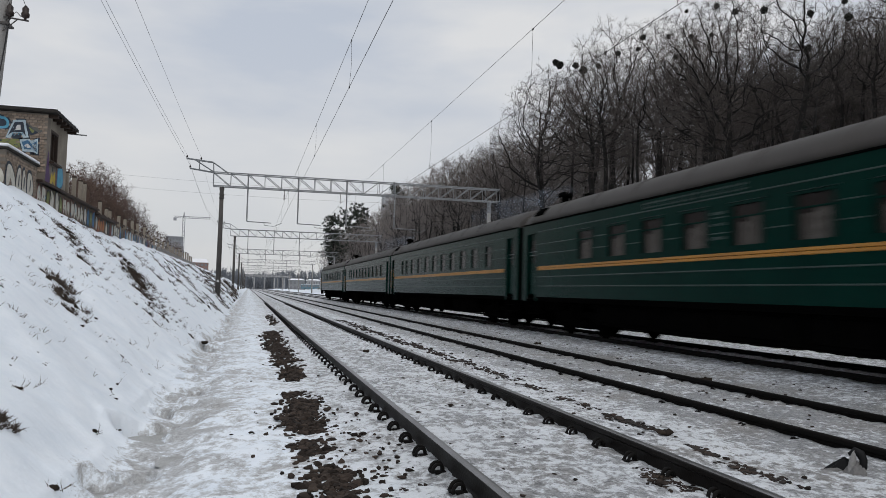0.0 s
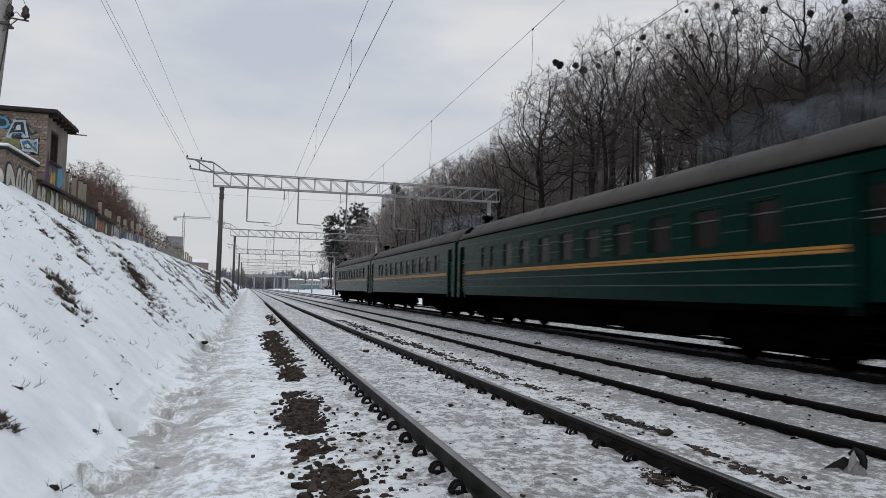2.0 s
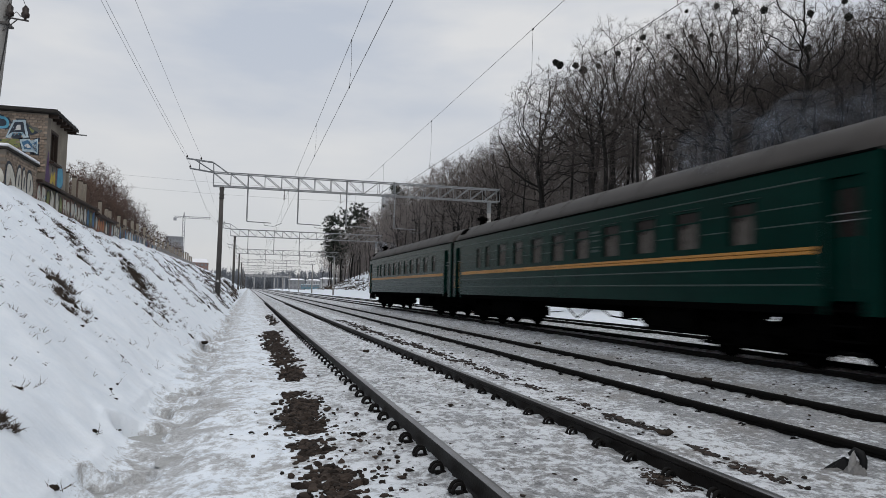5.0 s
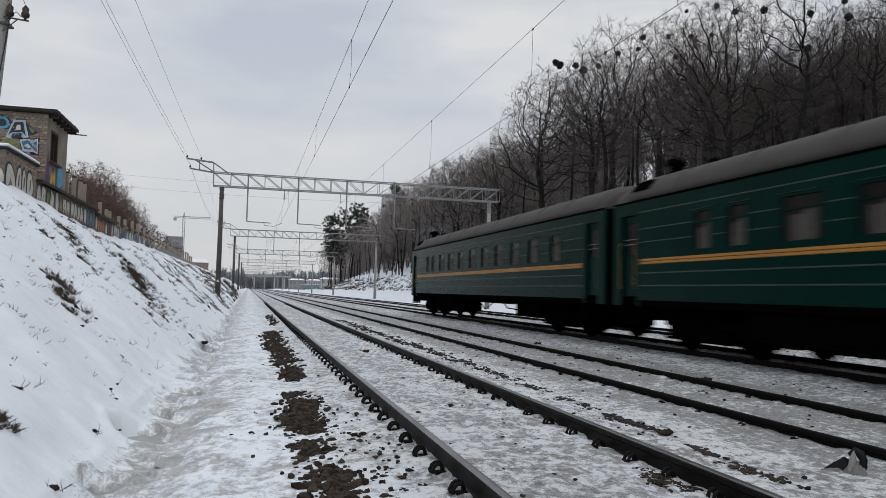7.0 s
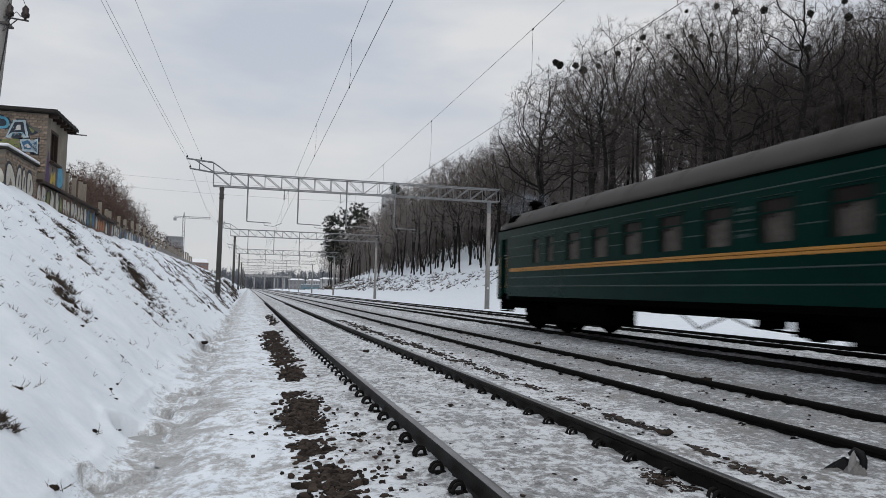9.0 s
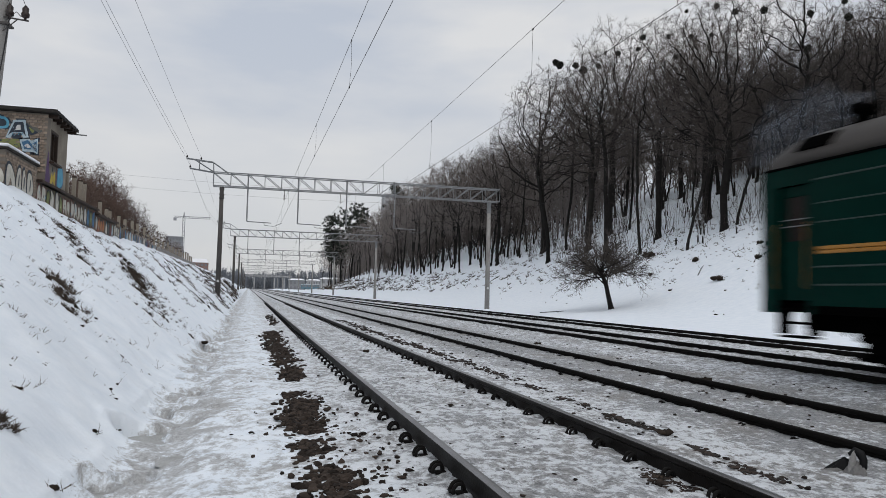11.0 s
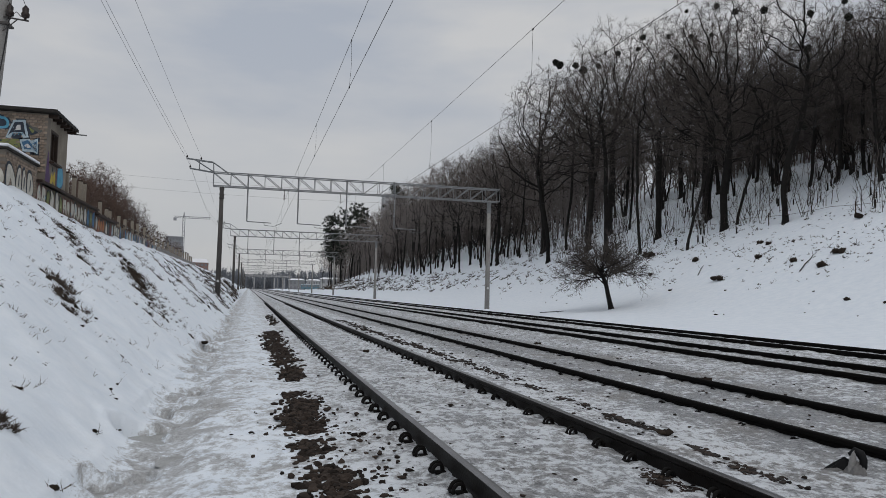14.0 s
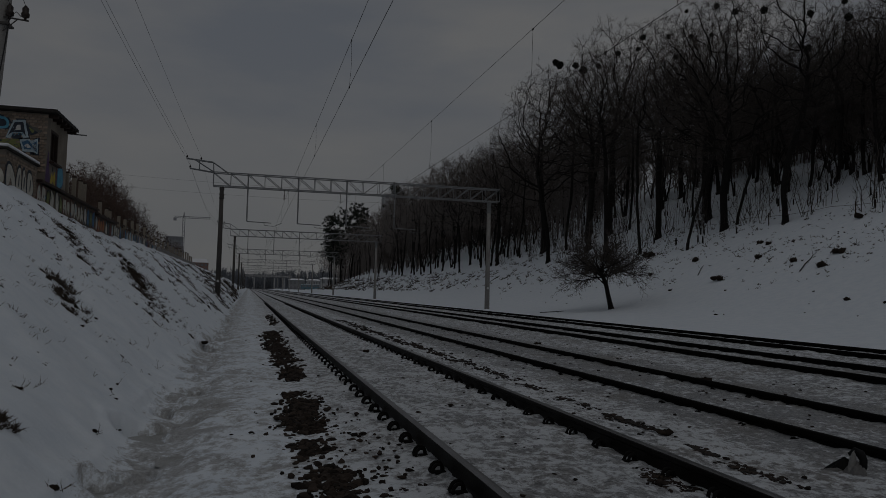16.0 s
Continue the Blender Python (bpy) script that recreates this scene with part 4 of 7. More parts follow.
        s.add(pts, fs)
    roof = part("roof", s, M["roof"], c, "sooty grey-brown rounded roof", smooth=True)
    s = Shape()
    for sx in (-1, 1):
        s.run([(sx * (HALF - 0.02), 3.525), (sx * (HALF + 0.035), 3.525), (sx * (HALF + 0.035), 3.56), (sx * (HALF - 0.02), 3.555)], -LONG, LONG)
    part("gutter", s, M["black"], roof, "dark rain gutter")
    for k in range(9):
        y = -9.2 + k * 2.3
        s = Shape()
        s.run([(px * 1.004, pz + 0.012) for px, pz in arc] + [(px * 0.99, pz - 0.02) for px, pz in reversed(arc)], y - 0.02, y + 0.02)
        part("roof_seam", s, M["roof"], roof)
    for y, x, r, h in ((10.6, -0.62, 0.15, 0.34), (9.4, -0.35, 0.1, 0.18), (-9.6, 0.3, 0.1, 0.2)):
        s = Shape()
        z = 4.1
        s.tube([(x, y, z), (x, y, z + h), (x, y, z + h + 0.01), (x, y, z + h + 0.13), (x, y, z + h + 0.14), (x, y, z + h + 0.2)], [r, r, r * 1.7, r * 1.7, r * 1.2, r * 0.3], 10)
        part("chimney" if r > 0.12 else "vent", s, M["black"], roof, "black sooty stove chimney" if r > 0.12 else "dark roof vent", smooth=True)
    for k in range(4):
        s = Shape()
        s.box((0.0, -6.0 + k * 4.0, 4.38), (0.5, 0.35, 0.14), 0.04)
        part("vent", s, M["roof"], roof, "low roof vent box")
    flank = roof_arc(28)
    for sx, rows in ((-1, flank[22:26]), (1, flank[3:7])):
        s = Shape()
        s.run([(px * 1.012, pz + 0.018) for px, pz in rows] + [(px * 0.98, pz - 0.02) for px, pz in reversed(rows)], 10.45, 11.25)
        louvre = part("louvre", s, M["black"], roof, "dark louvred vent on the roof's flank")
        for k in range(3):
            px, pz = rows[k]
            qx, qz = rows[k + 1]
            s = Shape()
            s.run([(px * 1.02, pz + 0.03), (qx * 1.016, qz + 0.02), (qx * 1.0, qz)], 10.5, 11.2)
            part("slat", s, M["black"], louvre)
    s = Shape()
    s.box((-0.5, 10.6, 4.22), (0.55, 0.9, 0.12), 0.04)
    part("soot_plate", s, M["black"], roof, "soot-blackened plate round the chimney")
    if railed and not curtained:
        s = Shape()
        s.tube([(0.35, -10.2, 4.3), (0.35, -9.9, 4.5), (0.35, 8.0, 4.5), (0.35, 8.3, 4.3)], 0.022, 5)
        for k in range(7):
            s.tube([(0.35, -9.0 + k * 2.8, 4.26), (0.35, -9.0 + k * 2.8, 4.5)], 0.015, 4)
        part("roof_conduit", s, M["black"], roof, "thin dark conduit on stand-offs along the roof")
    # ends with gangway bellows, floor
    for e in (-1, 1):
        s = Shape()
        ring = [(-HALF + 0.06, 1.0), (HALF - 0.06, 1.0)] + [(px * 0.95, 3.5 + (pz - 3.55) * 0.7) for px, pz in arc]
        s.run(ring, e * (LONG - 0.06), e * (LONG - 0.005))
        # black paints in the shade of the gap between two coaches
        part("end_wall", s, M["black"], c, "end wall painted black for the gap's shade")
    for e in (-1, 1):
        s = Shape()
        for k in range(3):
            y = e * (LONG + 0.03 + 0.08 * k)
            s.tube([(-0.6, y, 1.2), (-0.62, y, 3.3), (-0.5, y, 3.45), (0.5, y, 3.45), (0.62, y, 3.3), (0.6, y, 1.2)], 0.075, 6)
        part("gangway_bellows", s, M["rubber"], c, "black rubber gangway bellows")
        s = Shape()
        for x in (-0.87, 0.87):
            b = Shape()
            b.tube([(x, e * LONG, 1.06), (x, e * (LONG + 0.2), 1.06), (x, e * (LONG + 0.205), 1.06), (x, e * (LONG + 0.255), 1.06)], [0.07, 0.07, 0.2, 0.2], 12)
            part("buffer", b, M["black"], c)
        s.box((0, e * (LONG + 0.01), 1.02), (0.3, 0.5, 0.28), 0.04)
        s.tube([(0.4, e * LONG, 0.95), (0.42, e * (LONG + 0.12), 0.55), (0.38, e * (LONG + 0.22), 0.7)], 0.03, 6)
        part("coupler", s, M["black"], c)
    s = Shape()
    s.box((0, 0, 1.08), (2.7, 23.8, 0.16))
    for e in (-1, 1):
        s.box((0, e * 10.55, 0.86), (2.3, 1.7, 0.34), 0.03)
        for k, x in enumerate((-0.9, -0.35, 0.3, 0.8)):
            s.box((x, e * (10.2 + 0.22 * k), 0.64), (0.3, 0.34, 0.2), 0.03)
    for x in (-0.9, 0.9):
        s.box((x, 0, 0.92), (0.12, 17.5, 0.2))
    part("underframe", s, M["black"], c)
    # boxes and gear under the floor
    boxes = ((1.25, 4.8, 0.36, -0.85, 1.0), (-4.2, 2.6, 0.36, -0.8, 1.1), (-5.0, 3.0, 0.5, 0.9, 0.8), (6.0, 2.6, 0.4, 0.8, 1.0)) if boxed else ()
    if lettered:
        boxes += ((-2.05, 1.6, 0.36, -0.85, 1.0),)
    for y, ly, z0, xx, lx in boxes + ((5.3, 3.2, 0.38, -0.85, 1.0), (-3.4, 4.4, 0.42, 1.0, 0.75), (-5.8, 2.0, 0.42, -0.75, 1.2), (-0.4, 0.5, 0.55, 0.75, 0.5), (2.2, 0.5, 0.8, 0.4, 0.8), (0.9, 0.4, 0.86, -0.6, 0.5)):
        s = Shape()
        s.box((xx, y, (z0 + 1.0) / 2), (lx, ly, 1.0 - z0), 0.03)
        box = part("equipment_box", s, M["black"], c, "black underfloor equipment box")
        if ly > 1.5:
            for k in (-1, 1):
                b = Shape()
                b.box((xx - lx / 2 - 0.015, y + k * ly * 0.24, (z0 + 1.0) / 2), (0.03, ly * 0.4, 0.8 - z0), 0.01)
                part("lid", b, M["black"], box)
    s = Shape()
    s.tube([(0.5, -2.3, 0.62), (0.5, -1.9, 0.62)], 0.26, 12)
    s.tube([(-0.5, -3.6, 0.72), (-0.2, -2.4, 0.55), (-0.4, -1.2, 0.62), (0.0, 0.4, 0.86)], 0.025, 5)
    s.tube([(-1.0, -3.7, 0.84), (-1.0, 1.9, 0.84)], 0.035, 5)
    s.tube([(0.8, -3.7, 0.78), (0.8, 1.9, 0.82)], 0.05, 5)
    s.tube([(-1.0, -1.6, 0.95), (-1.0, -0.2, 0.52), (-1.0, 0.8, 0.95)], 0.025, 5)
    part("air_gear", s, M["black"], c, "black air reservoir and pipes")
    # bogies
    for e in (-1, 1):
        yb = e * 8.5
        s = Shape()
        for sx in (-1, 1):
            s.box((sx * 1.02, yb, 0.62), (0.16, 3.3, 0.2), 0.04)
            s.box((sx * 1.06, yb, 0.38), (0.2, 1.2, 0.22), 0.04)
            for ye in (-1.2, 1.2):
                s.box((sx * 1.02, yb + ye, 0.475), (0.26, 0.36, 0.3), 0.06)
                for yo in (-0.32, 0.32):
                    s.tube([(sx * 1.02, yb + ye + yo, 0.36), (sx * 1.02, yb + ye + yo, 0.66)], 0.11, 8)
            for yo in (-0.25, 0.25):
                s.tube([(sx * 1.1, yb + yo, 0.44), (sx * 1.1, yb + yo, 0.92)], 0.13, 8)
        s.box((0, yb, 0.66), (2.1, 0.5, 0.24), 0.04)
        for ye in (-1.6, 1.6):
            s.box((0, yb + ye, 0.62), (2.0, 0.12, 0.14))
        for sx in (-1, 1):
            s.box((sx * 0.92, yb, 0.30), (0.1, 1.3, 0.18), 0.03)
            for ye in (-0.64, 0.64, -1.78, 1.78):
                s.box((sx * 0.8, yb + ye, 0.42), (0.2, 0.1, 0.36), 0.02)
            s.tube([(sx * 1.0, yb - 1.9, 0.27), (sx * 1.0, yb + 1.9, 0.27)], 0.035, 5)
        s.box((0, yb, 0.4), (1.3, 1.5, 0.26), 0.04)
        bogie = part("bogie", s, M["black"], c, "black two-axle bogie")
        for ye in (-1.2, 1.2):
            wset = wheelset_mesh()
            part("wheelset", wset, None, bogie, at=Matrix.Translation((0, yb + ye, 0.475)))
    return c


WHEELSET = []


def wheelset_mesh():
    if not WHEELSET:
        s = Shape()
        s.tube([(-0.95, 0, 0), (0.95, 0, 0)], 0.075, 10)
        for sx in (-1, 1):
            xs = [0.72, 0.72, 0.755, 0.755, 0.845, 0.845]
            rs = [0.40, 0.505, 0.50, 0.478, 0.472, 0.40]
            s.tube([(sx * x, 0, 0) for x in xs], rs, 28)
            s.tube([(sx * 0.77, 0, 0), (sx * 0.79, 0, 0)], 0.41, 20)
            for k in range(5):
                a = k * 2 * math.pi / 5
                s.box((sx * 0.84, 0.27 * math.cos(a), 0.27 * math.sin(a)), (0.03, 0.09, 0.09), 0.01)
        WHEELSET.append(s.mesh("wheelset", M["black"], False))
    return WHEELSET[0]


COACHES = [coach(True, True, False, True, ((7.12, 0.98),) + WINDOWS[2:]), coach(False, False, True, True, WINDOWS), coach(True, False, True, False, WINDOWS), coach(True, False, True, False, WINDOWS)]


def smoke_mat():
    m = bpy.data.materials.new("thin_coal_smoke")
    m.use_nodes = True
    n, l = m.node_tree.nodes, m.node_tree.links
    out = n["Material Output"]
    b = n["Principled BSDF"]
    b.inputs["Base Color"].default_value, b.inputs["Roughness"].default_value = (0.24, 0.27, 0.32, 1), 1.0
    b.inputs["Specular IOR Level"].default_value = 0.0
    tr, mx = n.new("ShaderNodeBsdfTransparent"), n.new("ShaderNodeMixShader")
    co, nz, rp = n.new("ShaderNodeTexCoord"), n.new("ShaderNodeTexNoise"), n.new("ShaderNodeMapRange")
    nz.inputs["Scale"].default_value, nz.inputs["Detail"].default_value = 1.3, 3
    rp.inputs["From Min"].default_value, rp.inputs["From Max"].default_value = 0.38, 0.70
    rp.inputs["To Min"].default_value, rp.inputs["To Max"].default_value = 0.0, 0.16
    l.new(co.outputs["Object"], nz.inputs["Vector"])
    l.new(nz.outputs["Fac"], rp.inputs["Value"])
    l.new(rp.outputs["Result"], mx.inputs[0])
    l.new(tr.outputs[0], mx.inputs[1])
    l.new(b.outputs[0], mx.inputs[2])
    l.new(mx.outputs[0], out.inputs["Surface"])
    return m


M["smoke"] = smoke_mat()


def smoke_trail(n, spread, seed):
    """Puffs of thin smoke that drift back from a chimney, in the coach's own space."""
    rnd = random.Random(seed)
    top = thing("smoke_trail", "thin grey-blue coal smoke trailing from a coach chimney", "smoke", "smoke of the train", "stuff")
    for k in range(n):
        u = k / (n - 1)
        y = 10.6 + 0.35 + u * spread
        r = 0.24 + 0.5 * u ** 0.8
        x, z = -0.62 + 0.5 * u * (-1) ** k + rnd.gauss(0, 0.08), 4.66 + 0.1 * math.sin(u * 2.5) - 0.3 * u + rnd.gauss(0, 0.1 * u + 0.02)
        s = Shape()
        pts, fs, na, nb = [], [], 14, 9
        for i in range(nb + 1):
            th = math.pi * i / nb
            for j in range(na):
                ph = 2 * math.pi * j / na
                d = Vector((math.sin(th) * math.cos(ph), math.sin(th) * math.sin(ph), math.cos(th)))
                q = r * (1 + 0.6 * noise.noise(d * 1.7 + Vector((seed, k, 0))))
                pts.append((d.x * q, d.y * q * 1.9, d.z * q * 0.8))
        for i in range(nb):
            for j in range(na):
                fs.append((i * na + j, i * na + (j + 1) % na, (i + 1) * na + (j + 1) % na, (i + 1) * na + j))
        s.add(pts, fs)
        part("puff", s, M["smoke"], top, smooth=True, at=Matrix.Translation((x, y, z)))
    return top


SMOKE = [(smoke_trail(6, 6.0, 1), 0), (smoke_trail(6, 6.0, 2), 1), (smoke_trail(3, 1.6, 4), 3)]


# ---- trees ----
def limb(rnd, s, a, d, length, r0, r1, bend, sides, seg, rise=0.04):
    """A crooked tapering branch; returns its points."""
    pts, rad = [Vector(a)], [r0]
    d = Vector(d).normalized()
    for k in range(seg):
        d = (d + Vector((rnd.gauss(0, bend), rnd.gauss(0, bend), rnd.gauss(0, bend) + rise))).normalized()
        pts.append(pts[-1] + d * (length / seg))
        rad.append(r0 + (r1 - r0) * (k + 1) / seg)
    s.tube(pts, rad, sides, close=False)
    return pts, rad


def spike(rnd, s, a, d, length, r, kink=0.25):
    """A thin twig: one bent joint, then a point; returns its joint and tip."""
    d = d.normalized()
    side = d.cross(Vector((rnd.gauss(0, 1), rnd.gauss(0, 1), rnd.gauss(0, 1))))
    side = side.normalized() if side.length > 1e-6 else Vector((1, 0, 0))
    up = d.cross(side)
    m = a + d * length * 0.5
    e = m + (d + Vector((rnd.gauss(0, kink), rnd.gauss(0, kink), rnd.gauss(0, kink) + 0.1))).normalized() * length * 0.5
    pts = []
    for c, q in ((a, r), (m, r * 0.75)):
        for k in (0.0, 2.094, 4.189):
            pts.append(c + (side * math.cos(k) + up * math.sin(k)) * q)
    pts.append(e)
    s.add(pts, [(0, 1, 4, 3), (1, 2, 5, 4), (2, 0, 3, 5), (3, 4, 6), (4, 5, 6), (5, 3, 6)])
    return m, e


def thorn(rnd, s, a, d, length, r):
    """The last twig: a three-sided point."""
    d = d.normalized()
    side = d.cross(Vector((rnd.gauss(0, 1), rnd.gauss(0, 1), rnd.gauss(0, 1))))
    side = side.normalized() if side.length > 1e-6 else Vector((1, 0, 0))
    up = d.cross(side)
    s.add([a + side * r, a - side * 0.5 * r + up * 0.87 * r, a - side * 0.5 * r - up * 0.87 * r, a + d * length], [(0, 1, 3), (1, 2, 3), (2, 0, 3)])


def swing(rnd, d, angle):
    d = d.normalized()
    o = d.cross(Vector((rnd.gauss(0, 1), rnd.gauss(0, 1), rnd.gauss(0, 1))))
    o = o.normalized() if o.length > 1e-6 else Vector((1, 0, 0))
    return d * math.cos(angle) + o * math.sin(angle)


def tree_shapes(seed, height, trunk_r, fork=0.35, splay=0.5, levels=3, kids=3, tw=7, thorns=2, twig_r=0.012, sides=7):
    """A bare tree that forks again and again: trunk and limbs in one shape, boughs and twigs in another."""
    rnd = random.Random(seed)
    wood, fine = Shape(), Shape()

    def twigs(path, base_len, count, r):
        for _ in range(int(count)):
            i = rnd.uniform(0.15, 1.0) * (len(path) - 1)
            k = min(int(i), len(path) - 2)
            p = path[k].lerp(path[k + 1], i - k)
            d = swing(rnd, path[k + 1] - path[k], rnd.uniform(0.3, 1.0))
            d.z += 0.15
            ln = base_len * rnd.uniform(0.5, 1.25)
            m, e = spike(rnd, fine, p, d, ln, r, 0.35)
            for _k in range(thorns):
                a = p.lerp(m, rnd.uniform(0.3, 1)) if rnd.random() < 0.4 else m.lerp(e, rnd.uniform(0, 0.8))
                d2 = swing(rnd, e - p, rnd.uniform(0.4, 1.0))
                d2.z += 0.1
                thorn(rnd, fine, a, d2, ln * rnd.uniform(0.3, 0.6), r * 0.75)

    def grow(p, d, length, r, level):
        last = level >= levels
        tip = max(r * (0.62 if level else 0.72), twig_r * 1.2)
        q, qr = limb(rnd, wood if level < 2 else fine, p, d, length, r, tip, 0.06 if level == 0 else 0.17, (sides, 5, 4, 3, 3)[level], (6, 5, 4, 3, 3)[level], 0.05 if level else 0.02)
        if level > 1:
            twigs(q, height * 0.043, tw if last else tw * 0.5, twig_r)
        if last:
            return
        end = (q[-1] - q[-2]).normalized()
        n = kids if rnd.random() < 0.7 else kids - 1
        for k in range(n):
            grow(q[-1], swing(rnd, end, rnd.uniform(0.5, 1.15) * splay), length * rnd.uniform(0.58, 0.82) * (0.85 if level == 0 else 1), tip * rnd.uniform(0.6, 0.85), level + 1)
        for k in range(2 if level == 0 else rnd.choice((1, 2))):
            j = rnd.randrange(len(q) // 2, len(q))
            grow(q[j], swing(rnd, q[j] - q[j - 1], rnd.uniform(0.55, 1.0)), length * rnd.uniform(0.4, 0.62), qr[j] * 0.45, level + 1)

    grow(Vector((0, 0, -0.4)), (rnd.gauss(0, 0.05), rnd.gauss(0, 0.05), 1), height * fork, trunk_r, 0)
    wood.tube([(0, 0, -0.6), (0, 0, -0.1), (0, 0, 0.5)], [trunk_r * 1.7, trunk_r * 1.3, trunk_r * 0.97], sides, close=False)
    # bring the tree to its height
    k = height / max(v[2] for v in fine.v)
    for shape in (wood, fine):
        shape.v = [(x * k, y * k, z * k if z > 0 else z) for x, y, z in shape.v]
    return wood, fine


def skeleton(rnd, height, base, crowns, goals, step=0.42, kill=0.75, lean=0.03):
    """Grows a bare tree towards goals strewn through its crown: nodes, the parent of each, and its children."""
    nodes, parent, kids = [Vector((0, 0, -0.5))], [-1], [[]]

    def sprout(i, d):
        nodes.append(nodes[i] + d * step)
        parent.append(i)
        kids.append([])
        kids[i].append(len(nodes) - 1)

    d = Vector((rnd.gauss(0, lean), rnd.gauss(0, lean), 1)).normalized()
    while nodes[-1].z < base * height:
        d = (d + Vector((rnd.gauss(0, 0.05), rnd.gauss(0, 0.05), 0.06))).normalized()
        sprout(len(nodes) - 1, d)
    pts = []
    while len(pts) < goals:
        cx, cy, cz, rx, rz = rnd.choice(crowns)
        u = Vector((rnd.gauss(0, 1), rnd.gauss(0, 1), rnd.gauss(0, 1))).normalized() * rnd.random() ** 0.38
        if u.z < 0 and rnd.random() < 0.4:
            continue
        pts.append((cx + u.x * rx, cy + u.y * rx, cz + u.z * rz))
    goal = np.array(pts)
    start = np.array(nodes)
    gap = np.linalg.norm(goal[:, None] - start[None], axis=2)
    near, dist = gap.argmin(1), gap.min(1)
    for _turn in range(110):
        if not len(goal):
            break
        first = len(nodes)
        for i in np.unique(near):
            i = int(i)
            if len(kids[i]) > 2:
                continue
            mine = goal[near == i]
            way = mine - np.array(nodes[i])
            way = (way / np.maximum(np.linalg.norm(way, axis=1), 1e-6)[:, None]).mean(0)
            d = Vector(way)
            if parent[i] >= 0:
                d += (nodes[i] - nodes[parent[i]]).normalized() * 0.3
            d += Vector((rnd.gauss(0, 0.26), rnd.gauss(0, 0.26), rnd.gauss(0, 0.26)))
            d.normalize()
            if all((nodes[i] + d * step - nodes[k]).length > step * 0.5 for k in kids[i]):
                sprout(i, d)
        fresh = np.array(nodes[first:])
        if not len(fresh):
            break
        gap = np.linalg.norm(goal[:, None] - fresh[None], axis=2)
        k, g = gap.argmin(1), gap.min(1)
        near, dist = np.where(g < dist, first + k, near), np.minimum(g, dist)
        keep = dist > kill
        goal, near, dist = goal[keep], near[keep], dist[keep]
    return nodes, parent, kids


def crown_tree(seed, height, base, crowns, goals, trunk_r, tip=0.012, twig_r=0.0085, twigs=2, thorns=2, reach=0.85, step=0.42, kill=0.75):
    """A bare tree in two shapes: trunk and limbs, and the thin boughs with their twigs."""
    rnd = random.Random(seed)
    nodes, parent, kids = skeleton(rnd, height, base, crowns, goals, step, kill)
    n = len(nodes)
    rad = [0.0] * n
    for i in range(n - 1, -1, -1):
        rad[i] = sum(rad[k] ** 2.35 for k in kids[i]) ** (1 / 2.35) if kids[i] else tip
    grow = trunk_r / rad[0]
    rad = [tip + (r - tip) * max(0.2, grow) if r > tip else tip for r in rad]
    wood, fine = Shape(), Shape()
    todo = [(0, [])]
    while todo:
        i, path = todo.pop()
        path = list(path)
        while True:
            path.append(i)
            if not kids[i]:
                break
            order = sorted(kids[i], key=lambda k: -rad[k])
            for k in order[1:]:
                todo.append((k, [i]))
            i = order[0]
        rs = [rad[k] for k in path]
        if len(path) > 1 and path[0] != 0:
            rs[0] = min(rs[0], rs[1] * 1.25)
        big = rs[min(1, len(rs) - 1)]
        sides = 8 if big > 0.1 else (5 if big > 0.035 else (4 if big > 0.018 else 3))
        cut = next((j for j, r in enumerate(rs) if r < 0.03), len(rs))
        pts = [nodes[k] for k in path]
        if cut > 1:
            wood.tube(pts[:cut + 1], rs[:cut + 1], sides, close=False)
        if cut < len(pts) - 1:
            fine.tube(pts[max(0, cut - 1) if cut > 1 else 0:], rs[max(0, cut - 1) if cut > 1 else 0:], 3, close=False)
    for i in range(1, n):
        if rad[i] > 0.034:
            continue
        d0 = nodes[i] - nodes[parent[i]]
        for _k in range(twigs + (4 if not kids[i] else 0)):
            d = swing(rnd, d0, rnd.uniform(0.4, 1.35))
            d.z += 0.05
            ln = reach * rnd.uniform(0.45, 1.2)
            a = nodes[i].lerp(nodes[parent[i]], rnd.random())
            m, e = spike(rnd, fine, a, d, ln, twig_r, 0.4)
            for _j in range(thorns):
                q = a.lerp(m, rnd.uniform(0.3, 1)) if rnd.random() < 0.45 else m.lerp(e, rnd.uniform(0, 0.7))
                d2 = swing(rnd, e - a, rnd.uniform(0.4, 1.0))
                d2.z += 0.08
                thorn(rnd, fine, q, d2, ln * rnd.uniform(0.3, 0.6), twig_r * 0.8)
    wood.tube([(0, 0, -0.6), (0, 0, -0.1), (0, 0, 0.5)], [trunk_r * 1.7, trunk_r * 1.3, trunk_r * 0.97], 8, close=False)
    k = height / max(v[2] for v in fine.v)
    for shape in (wood, fine):
        shape.v = [(x * k, y * k, z * k if z > 0 else z) for x, y, z in shape.v]
    return wood, fine


def crown_meshes(*a, twig="twig", **k):
    wood, fine = crown_tree(*a, **k)
    return wood.mesh("trunk", M["bark"], True), fine.mesh("crown", M[twig])


def tree_thing(meshes, label, group, at, name="bare_tree"):
    t = thing(name, label, "tree", group, at=at)
    part("trunk", meshes[0], None, t)
    part("crown", meshes[1], None, t)
    return t


TALL = "tall leafless tree with dark bark on the snowy slope"
